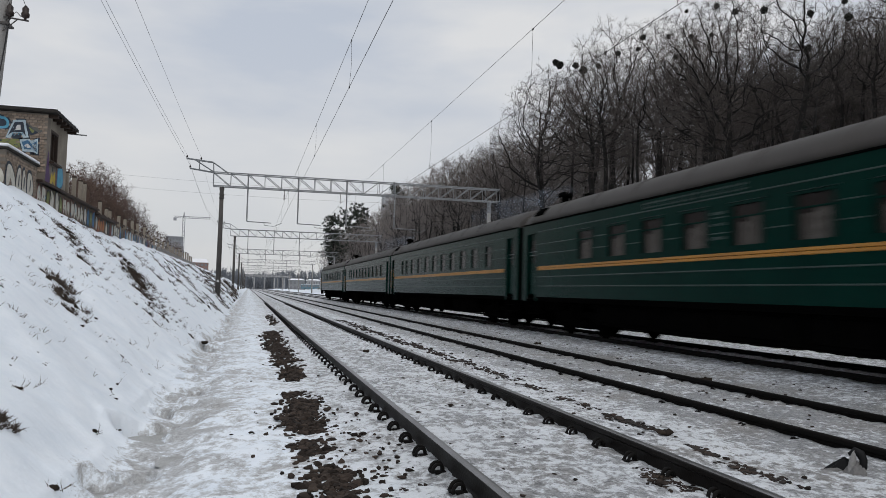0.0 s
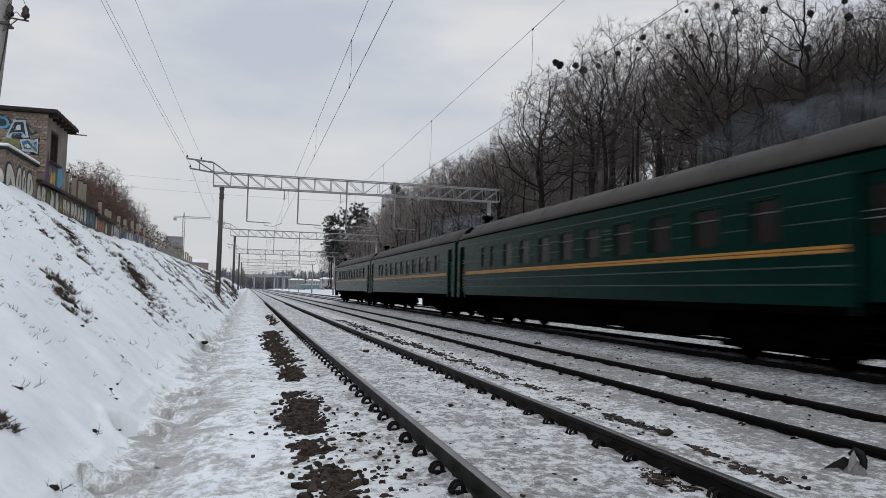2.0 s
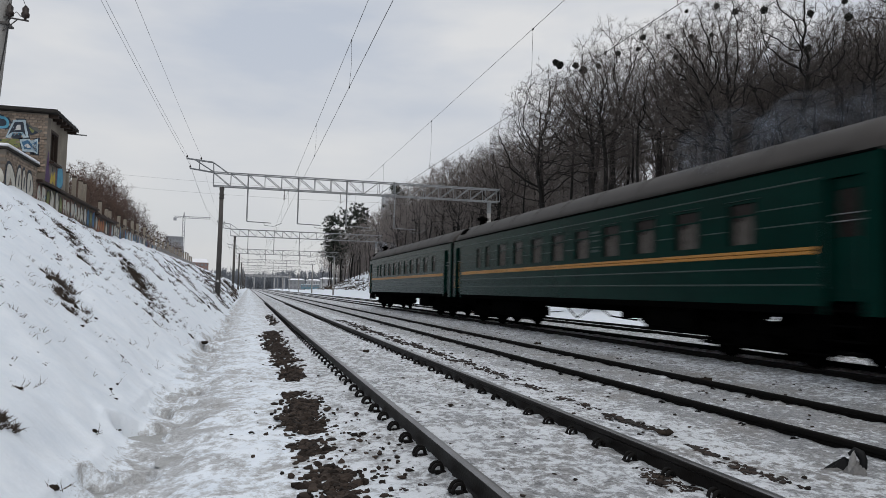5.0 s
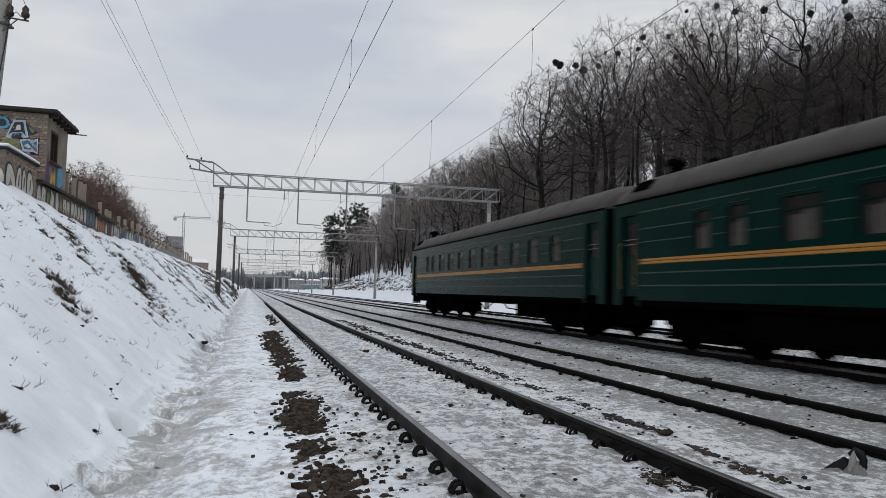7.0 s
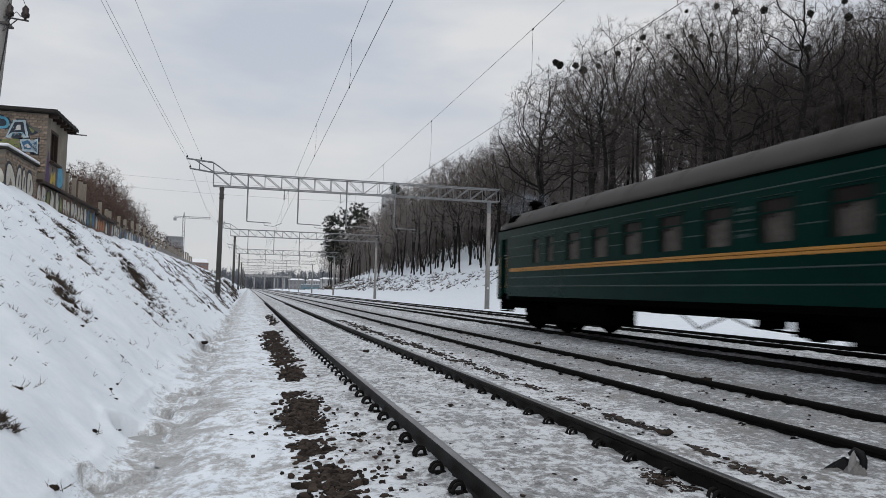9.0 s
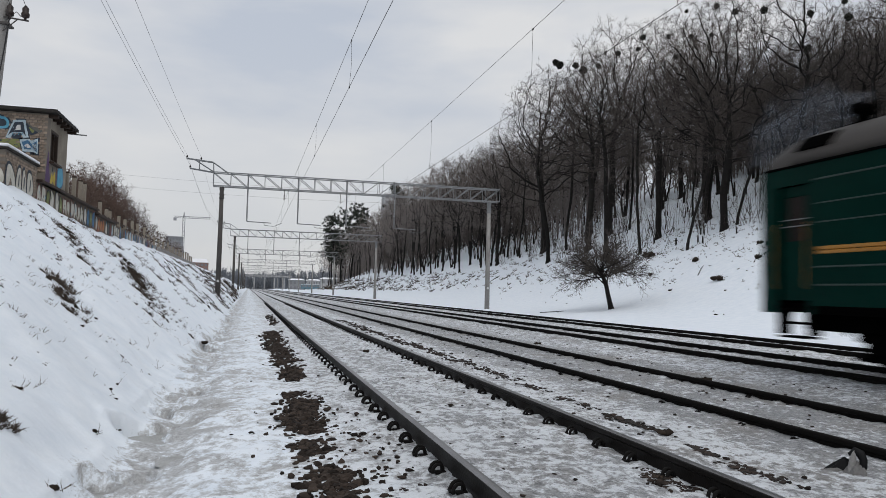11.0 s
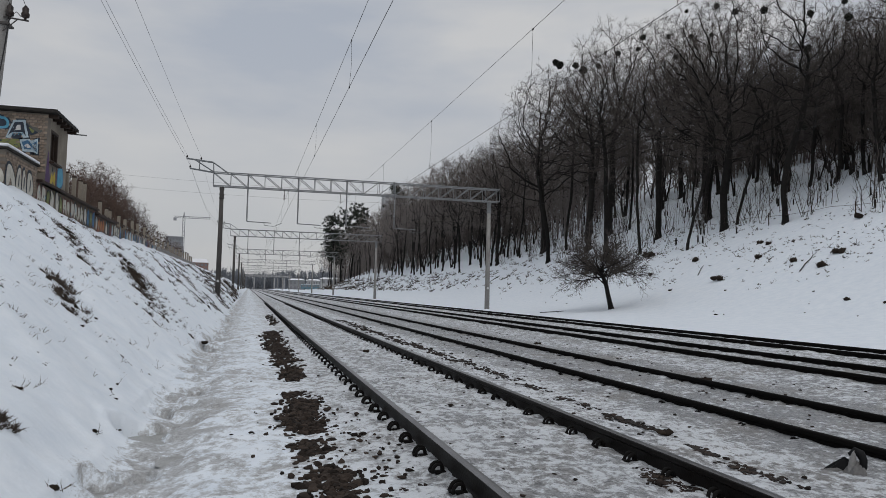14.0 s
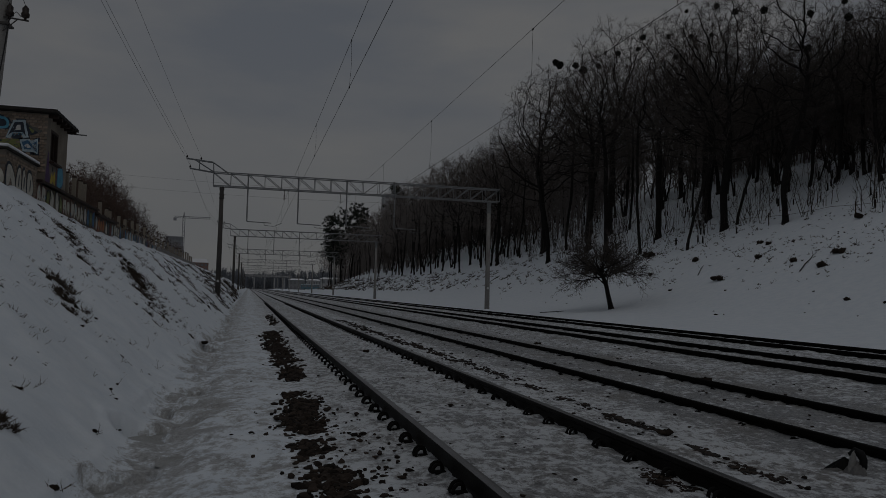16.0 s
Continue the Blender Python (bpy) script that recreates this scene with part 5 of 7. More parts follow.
# crowns: centre, half width and half height of each rounded mass of boughs
KINDS = [
    crown_meshes(11, 20.0, 0.44, ((0.6, 0.3, 12.4, 5.4, 6.8), (-2.6, 1.0, 10.4, 4.0, 4.4)), 1250, 0.27, thorns=3, kill=0.66),
    crown_meshes(12, 20.0, 0.52, ((0, 0.3, 13.2, 4.6, 6.4), (1.8, -1.3, 11.0, 3.6, 4.4)), 1050, 0.22, thorns=3, kill=0.66),
    crown_meshes(13, 20.0, 0.34, ((-0.7, 0.0, 12.0, 6.0, 7.2), (2.6, 1.6, 9.8, 4.2, 4.4)), 1400, 0.30, thorns=3, kill=0.66),
    crown_meshes(14, 17.5, 0.60, ((0.2, 0.1, 12.0, 3.0, 5.2),), 460, 0.13, thorns=3, kill=0.66),
    crown_meshes(15, 15.0, 0.55, ((0, 0, 9.8, 3.0, 4.8),), 420, 0.11, thorns=3, kill=0.66),
    crown_meshes(16, 19.0, 0.50, ((0.3, -0.2, 12.2, 4.4, 6.4),), 860, 0.20, thorns=3, kill=0.66),
    crown_meshes(17, 20.0, 0.42, ((0, 0, 12.6, 4.8, 7.2),), 400, 0.16, tip=0.016, twig_r=0.013, thorns=2, reach=1.1, step=0.6, kill=1.0, twig="hazed_twig"),
    crown_meshes(18, 20.0, 0.46, ((0.5, 0, 12.8, 4.4, 6.8),), 360, 0.14, tip=0.016, twig_r=0.013, thorns=2, reach=1.1, step=0.6, kill=1.0, twig="hazed_twig")]
SAPLING = [crown_meshes(40 + k, h, 0.5, ((0, 0, h * 0.72, h * 0.085, h * 0.3),), 26, 0.05, tip=0.010, twig_r=0.007, twigs=1, thorns=1, reach=0.5, step=0.3, kill=0.5) for k, h in enumerate((5.0, 6.5, 3.8))]
COARSE = [crown_tree(60 + k, h, 0.3, ((0, 0, 12.4, w, 7.0),), 170, 0.12, tip=0.02, twig_r=0.02, twigs=3, thorns=1, reach=1.4, step=0.8, kill=1.3) for k, (h, w) in enumerate(((20.0, 4.2), (19.0, 4.8), (20.0, 3.8)))]
BRUSH = [tree_shapes(80 + k, h, 0.04, 0.2, 0.6, 2, 3, 4, 2, twig_r=0.016, sides=4) for k, h in enumerate((7.0, 9.0, 6.0))]


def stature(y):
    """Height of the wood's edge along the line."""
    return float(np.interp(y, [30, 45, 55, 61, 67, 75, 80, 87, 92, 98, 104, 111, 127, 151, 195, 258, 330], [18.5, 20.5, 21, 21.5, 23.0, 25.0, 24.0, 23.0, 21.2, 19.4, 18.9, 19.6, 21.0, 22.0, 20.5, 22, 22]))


def on_land(x, y, turn=0.0):
    return Matrix.Translation((x, y, float(land(x, y)))) @ pose(0, 0, 0, 0, 0, turn)


def place(proto, x, y, turn, scale):
    t = copy_thing(proto, on_land(x, y, turn))
    t.scale = (scale, scale, scale)
    return t


def merged(name, shapes, spots, mats, label, category):
    """Many far trees in one object: spots of (which, x, y, turn, scale)."""
    verts, faces, mat_of, k = [], [], [], 0
    cache = [[(np.array(s.v), s.f) for s in pair] for pair in shapes]
    for which, x, y, turn, sc in spots:
        ca, sa = math.cos(turn) * sc, math.sin(turn) * sc
        z0 = float(land(x, y))
        for m, (v, f) in enumerate(cache[which]):
            w = np.stack([x + v[:, 0] * ca - v[:, 1] * sa, y + v[:, 0] * sa + v[:, 1] * ca, z0 + v[:, 2] * sc], 1)
            verts.extend(map(tuple, w))
            faces.extend(tuple(i + k for i in fc) for fc in f)
            mat_of.extend([m] * len(f))
            k += len(v)
    me = bpy.data.meshes.new(name)
    me.from_pydata(verts, [], faces)
    for m in mats:
        me.materials.append(m)
    me.polygons.foreach_set("material_index", mat_of)
    me.update()
    return tagged(new(name, me), label, category, kind="stuff")


def woods():
    rnd = random.Random(21)
    protos = []
    # the trees along the lower edge of the wood, as they stand
    edge = ((36.85, 51.56, 2, 1.0), (36.78, 44.48, 1, 0.95), (33.66, 51.79, 4, 1.0), (36.67, 61.18, 0, 1.08), (33.56, 58.97, 3, 1.0), (33.39, 79.45, 1, 0.8), (36.43, 81.25, 3, 0.85), (35.11, 68.57, 5, 1.06),
            (43.48, 47.01, 5, 0.95), (45.51, 55.75, 5, 1.0), (38.86, 56.94, 3, 0.9), (37.55, 50.87, 4, 0.9), (33.88, 98.95, 0, 0.95), (35.62, 94.61, 3, 0.95),
            (34.92, 115.63, 5, 0.95), (36.28, 129.79, 2, 0.9), (36.22, 111.34, 1, 0.95), (35.6, 73.5, 0, 1.0), (36.5, 88.5, 2, 0.78), (41.5, 39.8, 3, 0.95), (39.3, 75.8, 0, 1.0), (40.6, 83.2, 1, 1.0), (41.2, 60.6, 0, 1.0), (39.5, 57.5, 0, 1.0), (43.2, 51.9, 1, 1.0), (43.5, 49.8, 5, 1.0), (42.2, 41.6, 5, 1.0), (43.9, 54.6, 3, 1.0), (47.8, 61.8, 5, 1.0), (46.2, 65.7, 1, 1.0), (47.8, 75.0, 0, 1.0), (46.1, 76.4, 3, 1.0), (44.0, 44.8, 5, 1.0), (46.1, 48.7, 1, 1.0), (41.0, 36.2, 5, 1.0), (44.6, 38.6, 3, 1.0), (39.3, 34.4, 4, 0.9), (46.0, 35.4, 3, 1.0), (43.0, 33.0, 4, 1.0))
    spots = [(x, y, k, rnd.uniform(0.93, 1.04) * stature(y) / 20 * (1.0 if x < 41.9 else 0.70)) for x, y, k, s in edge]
    back = []
    y = 30.0
    while y < 175:
        x, row = 38.5 + rnd.uniform(-1, 1.5), 0
        while row < 5:
            px, py = x + rnd.uniform(-1.2, 1.2), y + rnd.uniform(-1.5, 1.5)
            if all((px - a) ** 2 + (py - b) ** 2 > 3.0 for a, b, _k, _s in spots):
                if row < 2 and 56 < y < 100 and rnd.random() < 0.25:
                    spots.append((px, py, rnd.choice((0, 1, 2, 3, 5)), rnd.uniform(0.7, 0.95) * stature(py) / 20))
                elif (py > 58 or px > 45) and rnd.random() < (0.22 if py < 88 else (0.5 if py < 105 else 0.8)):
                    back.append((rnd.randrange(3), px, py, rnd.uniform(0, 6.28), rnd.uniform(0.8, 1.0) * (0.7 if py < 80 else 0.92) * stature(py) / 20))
            x += 3.2 + row * 0.8 + rnd.uniform(0, 1.5)
            row += 1
        y += 3.5 + y * 0.025
    for px in (33.2, 34.8, 37.0):
        y = 101.0 + px % 3
        while y < 175:
            if all((px - a) ** 2 + (y - b) ** 2 > 5.0 for a, b, _k, _s in spots):
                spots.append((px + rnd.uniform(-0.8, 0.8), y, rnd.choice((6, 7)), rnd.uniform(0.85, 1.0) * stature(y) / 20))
            y += rnd.uniform(4.5, 8.5)
    for x, y, k, sc in spots:
        while len(protos) <= k:
            protos.append(None)
        if protos[k] is None:
            protos[k] = tree_thing(KINDS[k], TALL, "trees of the slope", on_land(x, y, rnd.uniform(0, 360)))
            protos[k].scale = (sc, sc, sc)
        else:
            place(protos[k], x, y, rnd.uniform(0, 360), sc)
    y = 175.0
    while y < 330:
        for px in (32.5, 36, 41, 48):
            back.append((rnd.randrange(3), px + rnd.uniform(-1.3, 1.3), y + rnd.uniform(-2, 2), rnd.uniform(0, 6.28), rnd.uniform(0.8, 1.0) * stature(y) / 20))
        y += 9.5
    merged("distant_wood", COARSE, back, (M["bark"], M["hazed_twig"]), "dense leafless wood deeper on the slope", "wood")
    brush = []
    y = 34.0
    while y < 200:
        for px in (46, 50, 38.5, 35.5):
            far = px > 40 or y > 95
            if not far:
                continue
            brush.append((rnd.randrange(3), px + rnd.uniform(-2, 2), y + rnd.uniform(-1, 1), rnd.uniform(0, 6.28), rnd.uniform(0.7, 1.15) if far else rnd.uniform(0.3, 0.75)))
        y += 2.3 + y * 0.016
    for k in range(34):
        brush.append((rnd.randrange(3), rnd.uniform(42.0, 48.5), rnd.uniform(31, 52), rnd.uniform(0, 6.28), rnd.uniform(0.35, 0.8)))
    merged("undergrowth", BRUSH, brush, (M["bark"], M["twig"]), "tangled leafless undergrowth beneath the tall trees", "undergrowth")
    # thin leaning shoots and brush between the trunks
    shoots = Shape()
    for k in range(225):
        y = rnd.uniform(33, 60) if k < 130 else rnd.uniform(58, 100)
        x = rnd.uniform(36.5, 47) if k < 130 else 34.2 + rnd.random() ** 1.2 * 9
        z = float(land(x, y)) - 0.1
        for b in range(rnd.randint(1, 4) if k < 130 else rnd.randint(2, 5)):
            d = Vector((rnd.gauss(0, 0.28), rnd.gauss(0, 0.28), 1)).normalized()
            a = Vector((x + rnd.gauss(0, 0.25), y + rnd.gauss(0, 0.25), z))
            ln = rnd.uniform(1.0, 3.4) if k < 130 else rnd.uniform(1.6, 4.2)
            m, e = spike(rnd, shoots, a, d, ln, rnd.uniform(0.012, 0.028))
            for c in range(rnd.randint(2, 5)):
                o = m.lerp(e, rnd.random()) if c % 2 else a.lerp(m, rnd.uniform(0.5, 1.0))
                thorn(rnd, shoots, o, swing(rnd, d, rnd.uniform(0.5, 1.1)), ln * rnd.uniform(0.2, 0.45), 0.011)
    solid("brushwood", shoots, M["twig"], "thin leaning shoots between the trunks on snow", "undergrowth", kind="stuff")
    # the depth of the wood: poles and rough boughs behind one another
    deep = Shape()
    for k in range(1500):
        y = 36 + 285 * rnd.random() ** 1.5
        x = (45.0 if y < 46 else 50.0 if y < 85 else (40 if y < 150 else 35.5)) + rnd.random() ** 1.3 * 22
        z = float(land(x, y))
        hgt = rnd.uniform(7, 11.5) * (1.0 if y < 90 else 1.25)
        a = Vector((x, y, z - 0.3))
        m, e = spike(rnd, deep, a, Vector((rnd.gauss(0, 0.08), rnd.gauss(0, 0.08), 1)), hgt, 0.07, 0.08)
        for b in range(40):
            u = rnd.uniform(0.1, 1.0)
            p = a.lerp(m, u * 2) if u < 0.5 else m.lerp(e, u * 2 - 1)
            d = swing(rnd, Vector((0, 0, 1)), rnd.uniform(0.3, 1.2))
            thorn(rnd, deep, p, d, rnd.uniform(1.4, 3.6) * (1.2 - 0.5 * u), 0.038)
    for k in range(420):
        y = rnd.uniform(40, 82)
        x = rnd.uniform(50, 66)
        a = Vector((x, y, float(land(x, y)) - 0.3))
        m, e = spike(rnd, deep, a, Vector((rnd.gauss(0, 0.1), rnd.gauss(0, 0.1), 1)), rnd.uniform(6.5, 10.5), 0.06, 0.08)
        for b in range(44):
            u = rnd.uniform(0.08, 1.0)
            p = a.lerp(m, u * 2) if u < 0.5 else m.lerp(e, u * 2 - 1)
            thorn(rnd, deep, p, swing(rnd, Vector((0, 0, 1)), rnd.uniform(0.3, 1.3)), rnd.uniform(1.0, 2.8) * (1.2 - 0.5 * u), 0.036)
    solid("deep_wood", deep, M["hazed_twig"], "dark tangle of trunks and boughs deep in the wood", "wood", kind="stuff")
    saps = [None] * 3
    y = 36.0
    while y < 120:
        k = rnd.randrange(3)
        x = 34.5 + rnd.uniform(0, 11) + (2.0 if y < 48 else 0)
        if saps[k] is None:
            saps[k] = tree_thing(SAPLING[k], "thin leafless sapling among taller trees on snow", "saplings of the slope", on_land(x, y), "sapling")
        else:
            place(saps[k], x, y, rnd.uniform(0, 360), rnd.uniform(0.7, 1.15))
        y += rnd.uniform(0.45, 1.15) if y < 75 else rnd.uniform(0.9, 2.2)


woods()


def umbrella_tree():
    """The low spreading tree on its own at the foot of the slope."""
    rnd = random.Random(77)
    wood, fine = Shape(), Shape()
    t = thing("umbrella_tree", "small leaning leafless tree with a wide low crown", "tree", at=on_land(22.47, 43.16))
    trunk = [Vector(q) for q in ((0.12, 0, -0.35), (0.02, 0, 0.2), (-0.16, 0.02, 0.9), (-0.3, 0.0, 1.5), (-0.52, 0.03, 2.05), (-0.72, 0.02, 2.45))]
    wood.tube(trunk, [0.27, 0.17, 0.14, 0.135, 0.125, 0.1], 8, close=False)
    for b in range(28):
        a = b * 2.4 + rnd.uniform(-0.4, 0.4)
        up = rnd.uniform(0.02, 1.15)
        d = Vector((math.cos(a) - 0.12, math.sin(a), up))
        q, qr = limb(rnd, wood, trunk[rnd.choice((3, 4, 4, 5, 5))], d, rnd.uniform(2.2, 3.0) - 0.5 * up, 0.055, 0.011, 0.15, 5, 7, -0.015)
        for c in range(12):
            j = rnd.randrange(2, len(q))
            w, _r = limb(rnd, fine, q[j], swing(rnd, q[j] - q[j - 1], rnd.uniform(0.3, 0.9)), rnd.uniform(0.7, 1.4), 0.015, 0.007, 0.17, 3, 3, 0.0)
            for k in range(13):
                i = rnd.randrange(len(w))
                m, e = spike(rnd, fine, w[i], swing(rnd, w[-1] - w[0], rnd.uniform(0.3, 1.0)), rnd.uniform(0.3, 0.7), 0.009)
                thorn(rnd, fine, m, swing(rnd, e - m, 0.7), 0.3, 0.008)
    part("trunk", wood, M["bark"], t, smooth=True)
    part("crown", fine, M["twig"], t)


umbrella_tree()


# ---- the wall, the brick hut and the fence on top of the left bank ----
WALL_X = -5.680


def plate(s, ring, at, out, axis):
    """A flat patch of paint, 3 mm thick: ring of (u, z) on a wall at x or y = at, standing out towards +x or -y."""
    put = (lambda u, w, o: (at + o, u, w)) if axis == "x" else (lambda u, w, o: (u, at - o, w))
    n = len(ring)
    s.add([put(u, w, out) for u, w in ring] + [put(u, w, out - 0.003) for u, w in ring], [tuple(range(n))] + [(i, (i + 1) % n, n + (i + 1) % n, n + i) for i in range(n)])


def rounded(ring, grow=1.0, n=4):
    """A smooth closed outline through the corner points, grown about its middle."""
    cu, cw = sum(p[0] for p in ring) / len(ring), sum(p[1] for p in ring) / len(ring)
    pts = [(cu + (u - cu) * grow, cw + (w - cw) * grow) for u, w in ring]
    out, k = [], len(pts)
    for i in range(k):
        p0, p1, p2, p3 = pts[i - 1], pts[i], pts[(i + 1) % k], pts[(i + 2) % k]
        for j in range(n):
            t = j / n
            out.append(tuple(0.5 * (2 * b + (c - a) * t + (2 * a - 5 * b + 4 * c - d) * t * t + (3 * b - a - 3 * c + d) * t ** 3) for a, b, c, d in zip(p0, p1, p2, p3)))
    return out


def spray(parent, ring, at, axis, mat, out, smooth=True, grow=1.0):
    s = Shape()
    plate(s, rounded(ring, grow) if smooth else ring, at, out, axis)
    return part("graffiti", s, M[mat], parent, "sprayed graffiti patch")


def brick_pieces(parent, spots, axis, size=(0.25, 0.065, 0.03)):
    """Bricks proud of the mortar, all on one mesh: spots of (x, y, z)."""
    s = Shape()
    dims = (size[2], size[0], size[1]) if axis == "x" else (size[0], size[2], size[1])
    s.box((0, 0, 0), dims, 0.006)
    me = s.mesh("brick", M["brick"])
    for p in spots:
        part("brick", me, None, parent, at=Matrix.Translation(p))


def hut():
    h = thing("brick_hut", "small flat-roofed yellow brick hut covered in graffiti", "hut", at=Matrix.Translation((-0.1, 0, -0.05)))
    x0, x1, y0, y1, zb, zt = -11.0, -5.5, 22.6, 24.95, 3.93, 5.9
    t = 0.3
    s = Shape()
    s.box(((x0 + x1) / 2, y0 + t / 2, (zb + zt) / 2), (x1 - x0, t, zt - zb))
    front = part("front_wall", s, M["mortar"], h, "yellow brick wall with graffiti")
    s = Shape()
    # side wall with a real opening for the window
    wy0, wy1, wz0, wz1 = 23.0, 23.85, 4.64, 5.56
    for a, b, c, d in ((y0 + t, wy0, zb, zt), (wy1, y1, zb, zt), (wy0, wy1, zb, wz0), (wy0, wy1, wz1, zt)):
        s.box((x1 - t / 2, (a + b) / 2, (c + d) / 2), (t, b - a, d - c))
    side = part("side_wall", s, M["plaster"], h, "stained grey plastered wall")
    s = Shape()
    s.box(((x0 + x1) / 2, y1 - t / 2 - 0.001, (zb + zt) / 2), (x1 - x0 - 0.62, t, zt - zb - 0.01))
    s.box((x0 + t / 2, (y0 + y1) / 2, (zb + zt) / 2), (t, y1 - y0 - 0.64, zt - zb - 0.01))
    part("rear_wall", s, M["plaster"], h)
    s = Shape()
    s.box(((x0 + x1) / 2, (y0 + y1) / 2, zb + 0.1), (x1 - x0 - 0.7, y1 - y0 - 0.7, 0.1))
    part("floor_slab", s, M["dark_inside"], h)
    # roof slab that tips down towards the far end, with a tarred edge and rafters
    s = Shape()
    a, b = y0 - 0.25, y1 + 0.12
    s.add([(x0 - 0.3, a, zt + 0.02), (x1 + 0.28, a, zt + 0.02), (x1 + 0.28, b, zt - 0.0), (x0 - 0.3, b, zt - 0.0),
           (x0 - 0.3, a, zt + 0.1), (x1 + 0.28, a, zt + 0.1), (x1 + 0.28, b, zt + 0.08), (x0 - 0.3, b, zt + 0.08)],
          [(3, 2, 1, 0), (4, 5, 6, 7), (0, 1, 5, 4), (1, 2, 6, 5), (2, 3, 7, 6), (3, 0, 4, 7)])
    roof = part("roof", s, M["tar"], h, "dark tarred overhanging roof slab")
    for k in range(6):
        s = Shape()
        s.box((x1 + 0.1, y0 + 0.1 + k * 0.44, zt - 0.04), (0.3, 0.07, 0.1), 0.01)
        part("rafter", s, M["rust"], roof)
    s = Shape()
    s.box(((x0 + x1) / 2, (a + b) / 2, zt + 0.11), (x1 - x0 + 0.54, b - a - 0.06, 0.06), 0.02)
    part("snow_cover", s, M["snow"], roof, "thin snow on the roof")
    # window frame with broken sashes
    s = Shape()
    for a, b, c, d in ((wy0, wy1, wz0, wz0 + 0.07), (wy0, wy1, wz1 - 0.07, wz1), (wy0, wy0 + 0.07, wz0 + 0.07, wz1 - 0.07), (wy1 - 0.07, wy1, wz0 + 0.07, wz1 - 0.07)):
        s.box((x1 - 0.06, (a + b) / 2, (c + d) / 2), (0.12, b - a, d - c))
    win = part("window_frame", s, M["rust"], side, "rusty empty window frame")
    for yy in (23.28, 23.56):
        s = Shape()
        s.box((x1 - 0.07, yy, (wz0 + wz1) / 2), (0.05, 0.035, wz1 - wz0 - 0.14))
        part("mullion", s, M["rust"], win)
    s = Shape()
    s.box((x1 + 0.03, (wy0 + wy1) / 2, wz0 - 0.04), (0.2, wy1 - wy0 + 0.12, 0.05))
    part("sill", s, M["rust"], win)
    # two pipes sticking out behind
    for z, ln in ((5.93, 0.36), (5.84, 0.7)):
        s = Shape()
        s.tube([(x1 - 0.2, y1 + 0.06, z), (x1 + ln * 0.75, y1 + 0.06, z - 0.02)], 0.02, 6)
        part("pipe", s, M["grey_metal"], h)
    # bricks of the front wall and its corner
    spots, course = [], 0
    z = 4.3
    while z < zt - 0.05:
        x = x1 - 0.06 - (0.066 if course % 2 else 0.0)
        while x > -7.2:
            spots.append((x, y0 - 0.004 + 0.006 * math.sin(x * 37 + z * 91), z))
            x -= 0.1315
        z += 0.0765
        course += 1
    brick_pieces(front, spots, "y", (0.12, 0.065, 0.03))
    A = y0 - 0.02

    def tag(wall, ring, *a):
        spray(wall, [(-5.54 + (u + 5.6) * 0.93, w) for u, w in ring], *a)

    tag(front, [(-6.667, 5.16), (-6.484, 5.664), (-6.162, 5.691), (-6.035, 5.162), (-6.19, 5.15), (-6.255, 5.319), (-6.465, 5.302), (-6.527, 5.155)], A, "y", "pale_blue", 0.006, False)
    tag(front, [(-6.601, 5.228), (-6.439, 5.605), (-6.215, 5.623), (-6.124, 5.234), (-6.214, 5.338), (-6.494, 5.316)], A, "y", "navy", 0.012, False, 1.1)
    tag(front, [(-6.42, 5.38), (-6.37, 5.53), (-6.28, 5.54), (-6.27, 5.39)], A, "y", "white", 0.017, False, 0.8)
    tag(front, [(-6.287, 5.127), (-6.066, 5.207), (-5.976, 5.119), (-5.79, 5.194), (-5.78, 4.749), (-5.904, 4.807), (-6.186, 4.803)], A, "y", "pale_blue", 0.006, False)
    tag(front, [(-6.228, 5.068), (-6.062, 5.128), (-5.957, 5.025), (-5.82, 5.11), (-5.81, 4.808), (-5.907, 4.871), (-6.147, 4.869)], A, "y", "blue", 0.012, False, 1.06)
    tag(front, [(-6.16, 4.97), (-6.06, 5.03), (-5.96, 4.93), (-6.05, 4.9)], A, "y", "white", 0.017, False)
    tag(front, [(-5.93, 4.997), (-5.83, 5.061), (-5.83, 4.838), (-5.9, 4.904)], A, "y", "navy", 0.017, False)
    tag(front, [(-6.144, 5.613), (-5.968, 5.501), (-5.8, 5.422), (-5.8, 5.359), (-5.956, 5.279), (-6.072, 5.334)], A, "y", "navy", 0.006)
    tag(front, [(-6.06, 5.5), (-5.95, 5.43), (-5.9, 5.39), (-5.96, 5.34)], A, "y", "lime", 0.011)
    tag(front, [(-7.04, 5.131), (-6.761, 5.106), (-6.29, 5.174), (-6.262, 4.907), (-6.752, 4.934), (-7.03, 4.944)], A, "y", "lime", 0.003)
    tag(front, [(-6.882, 5.804), (-6.797, 5.779), (-6.657, 5.76), (-6.536, 5.596), (-6.556, 5.437), (-6.692, 5.363), (-6.86, 5.396)], A, "y", "navy", 0.003)
    tag(front, [(-6.882, 5.76), (-6.797, 5.74), (-6.68, 5.72), (-6.59, 5.596), (-6.61, 5.46), (-6.71, 5.41), (-6.86, 5.43)], A, "y", "cyan", 0.008)
    tag(front, [(-6.875, 5.662), (-6.792, 5.67), (-6.721, 5.66), (-6.66, 5.587), (-6.69, 5.491), (-6.865, 5.475)], A, "y", "navy", 0.013)
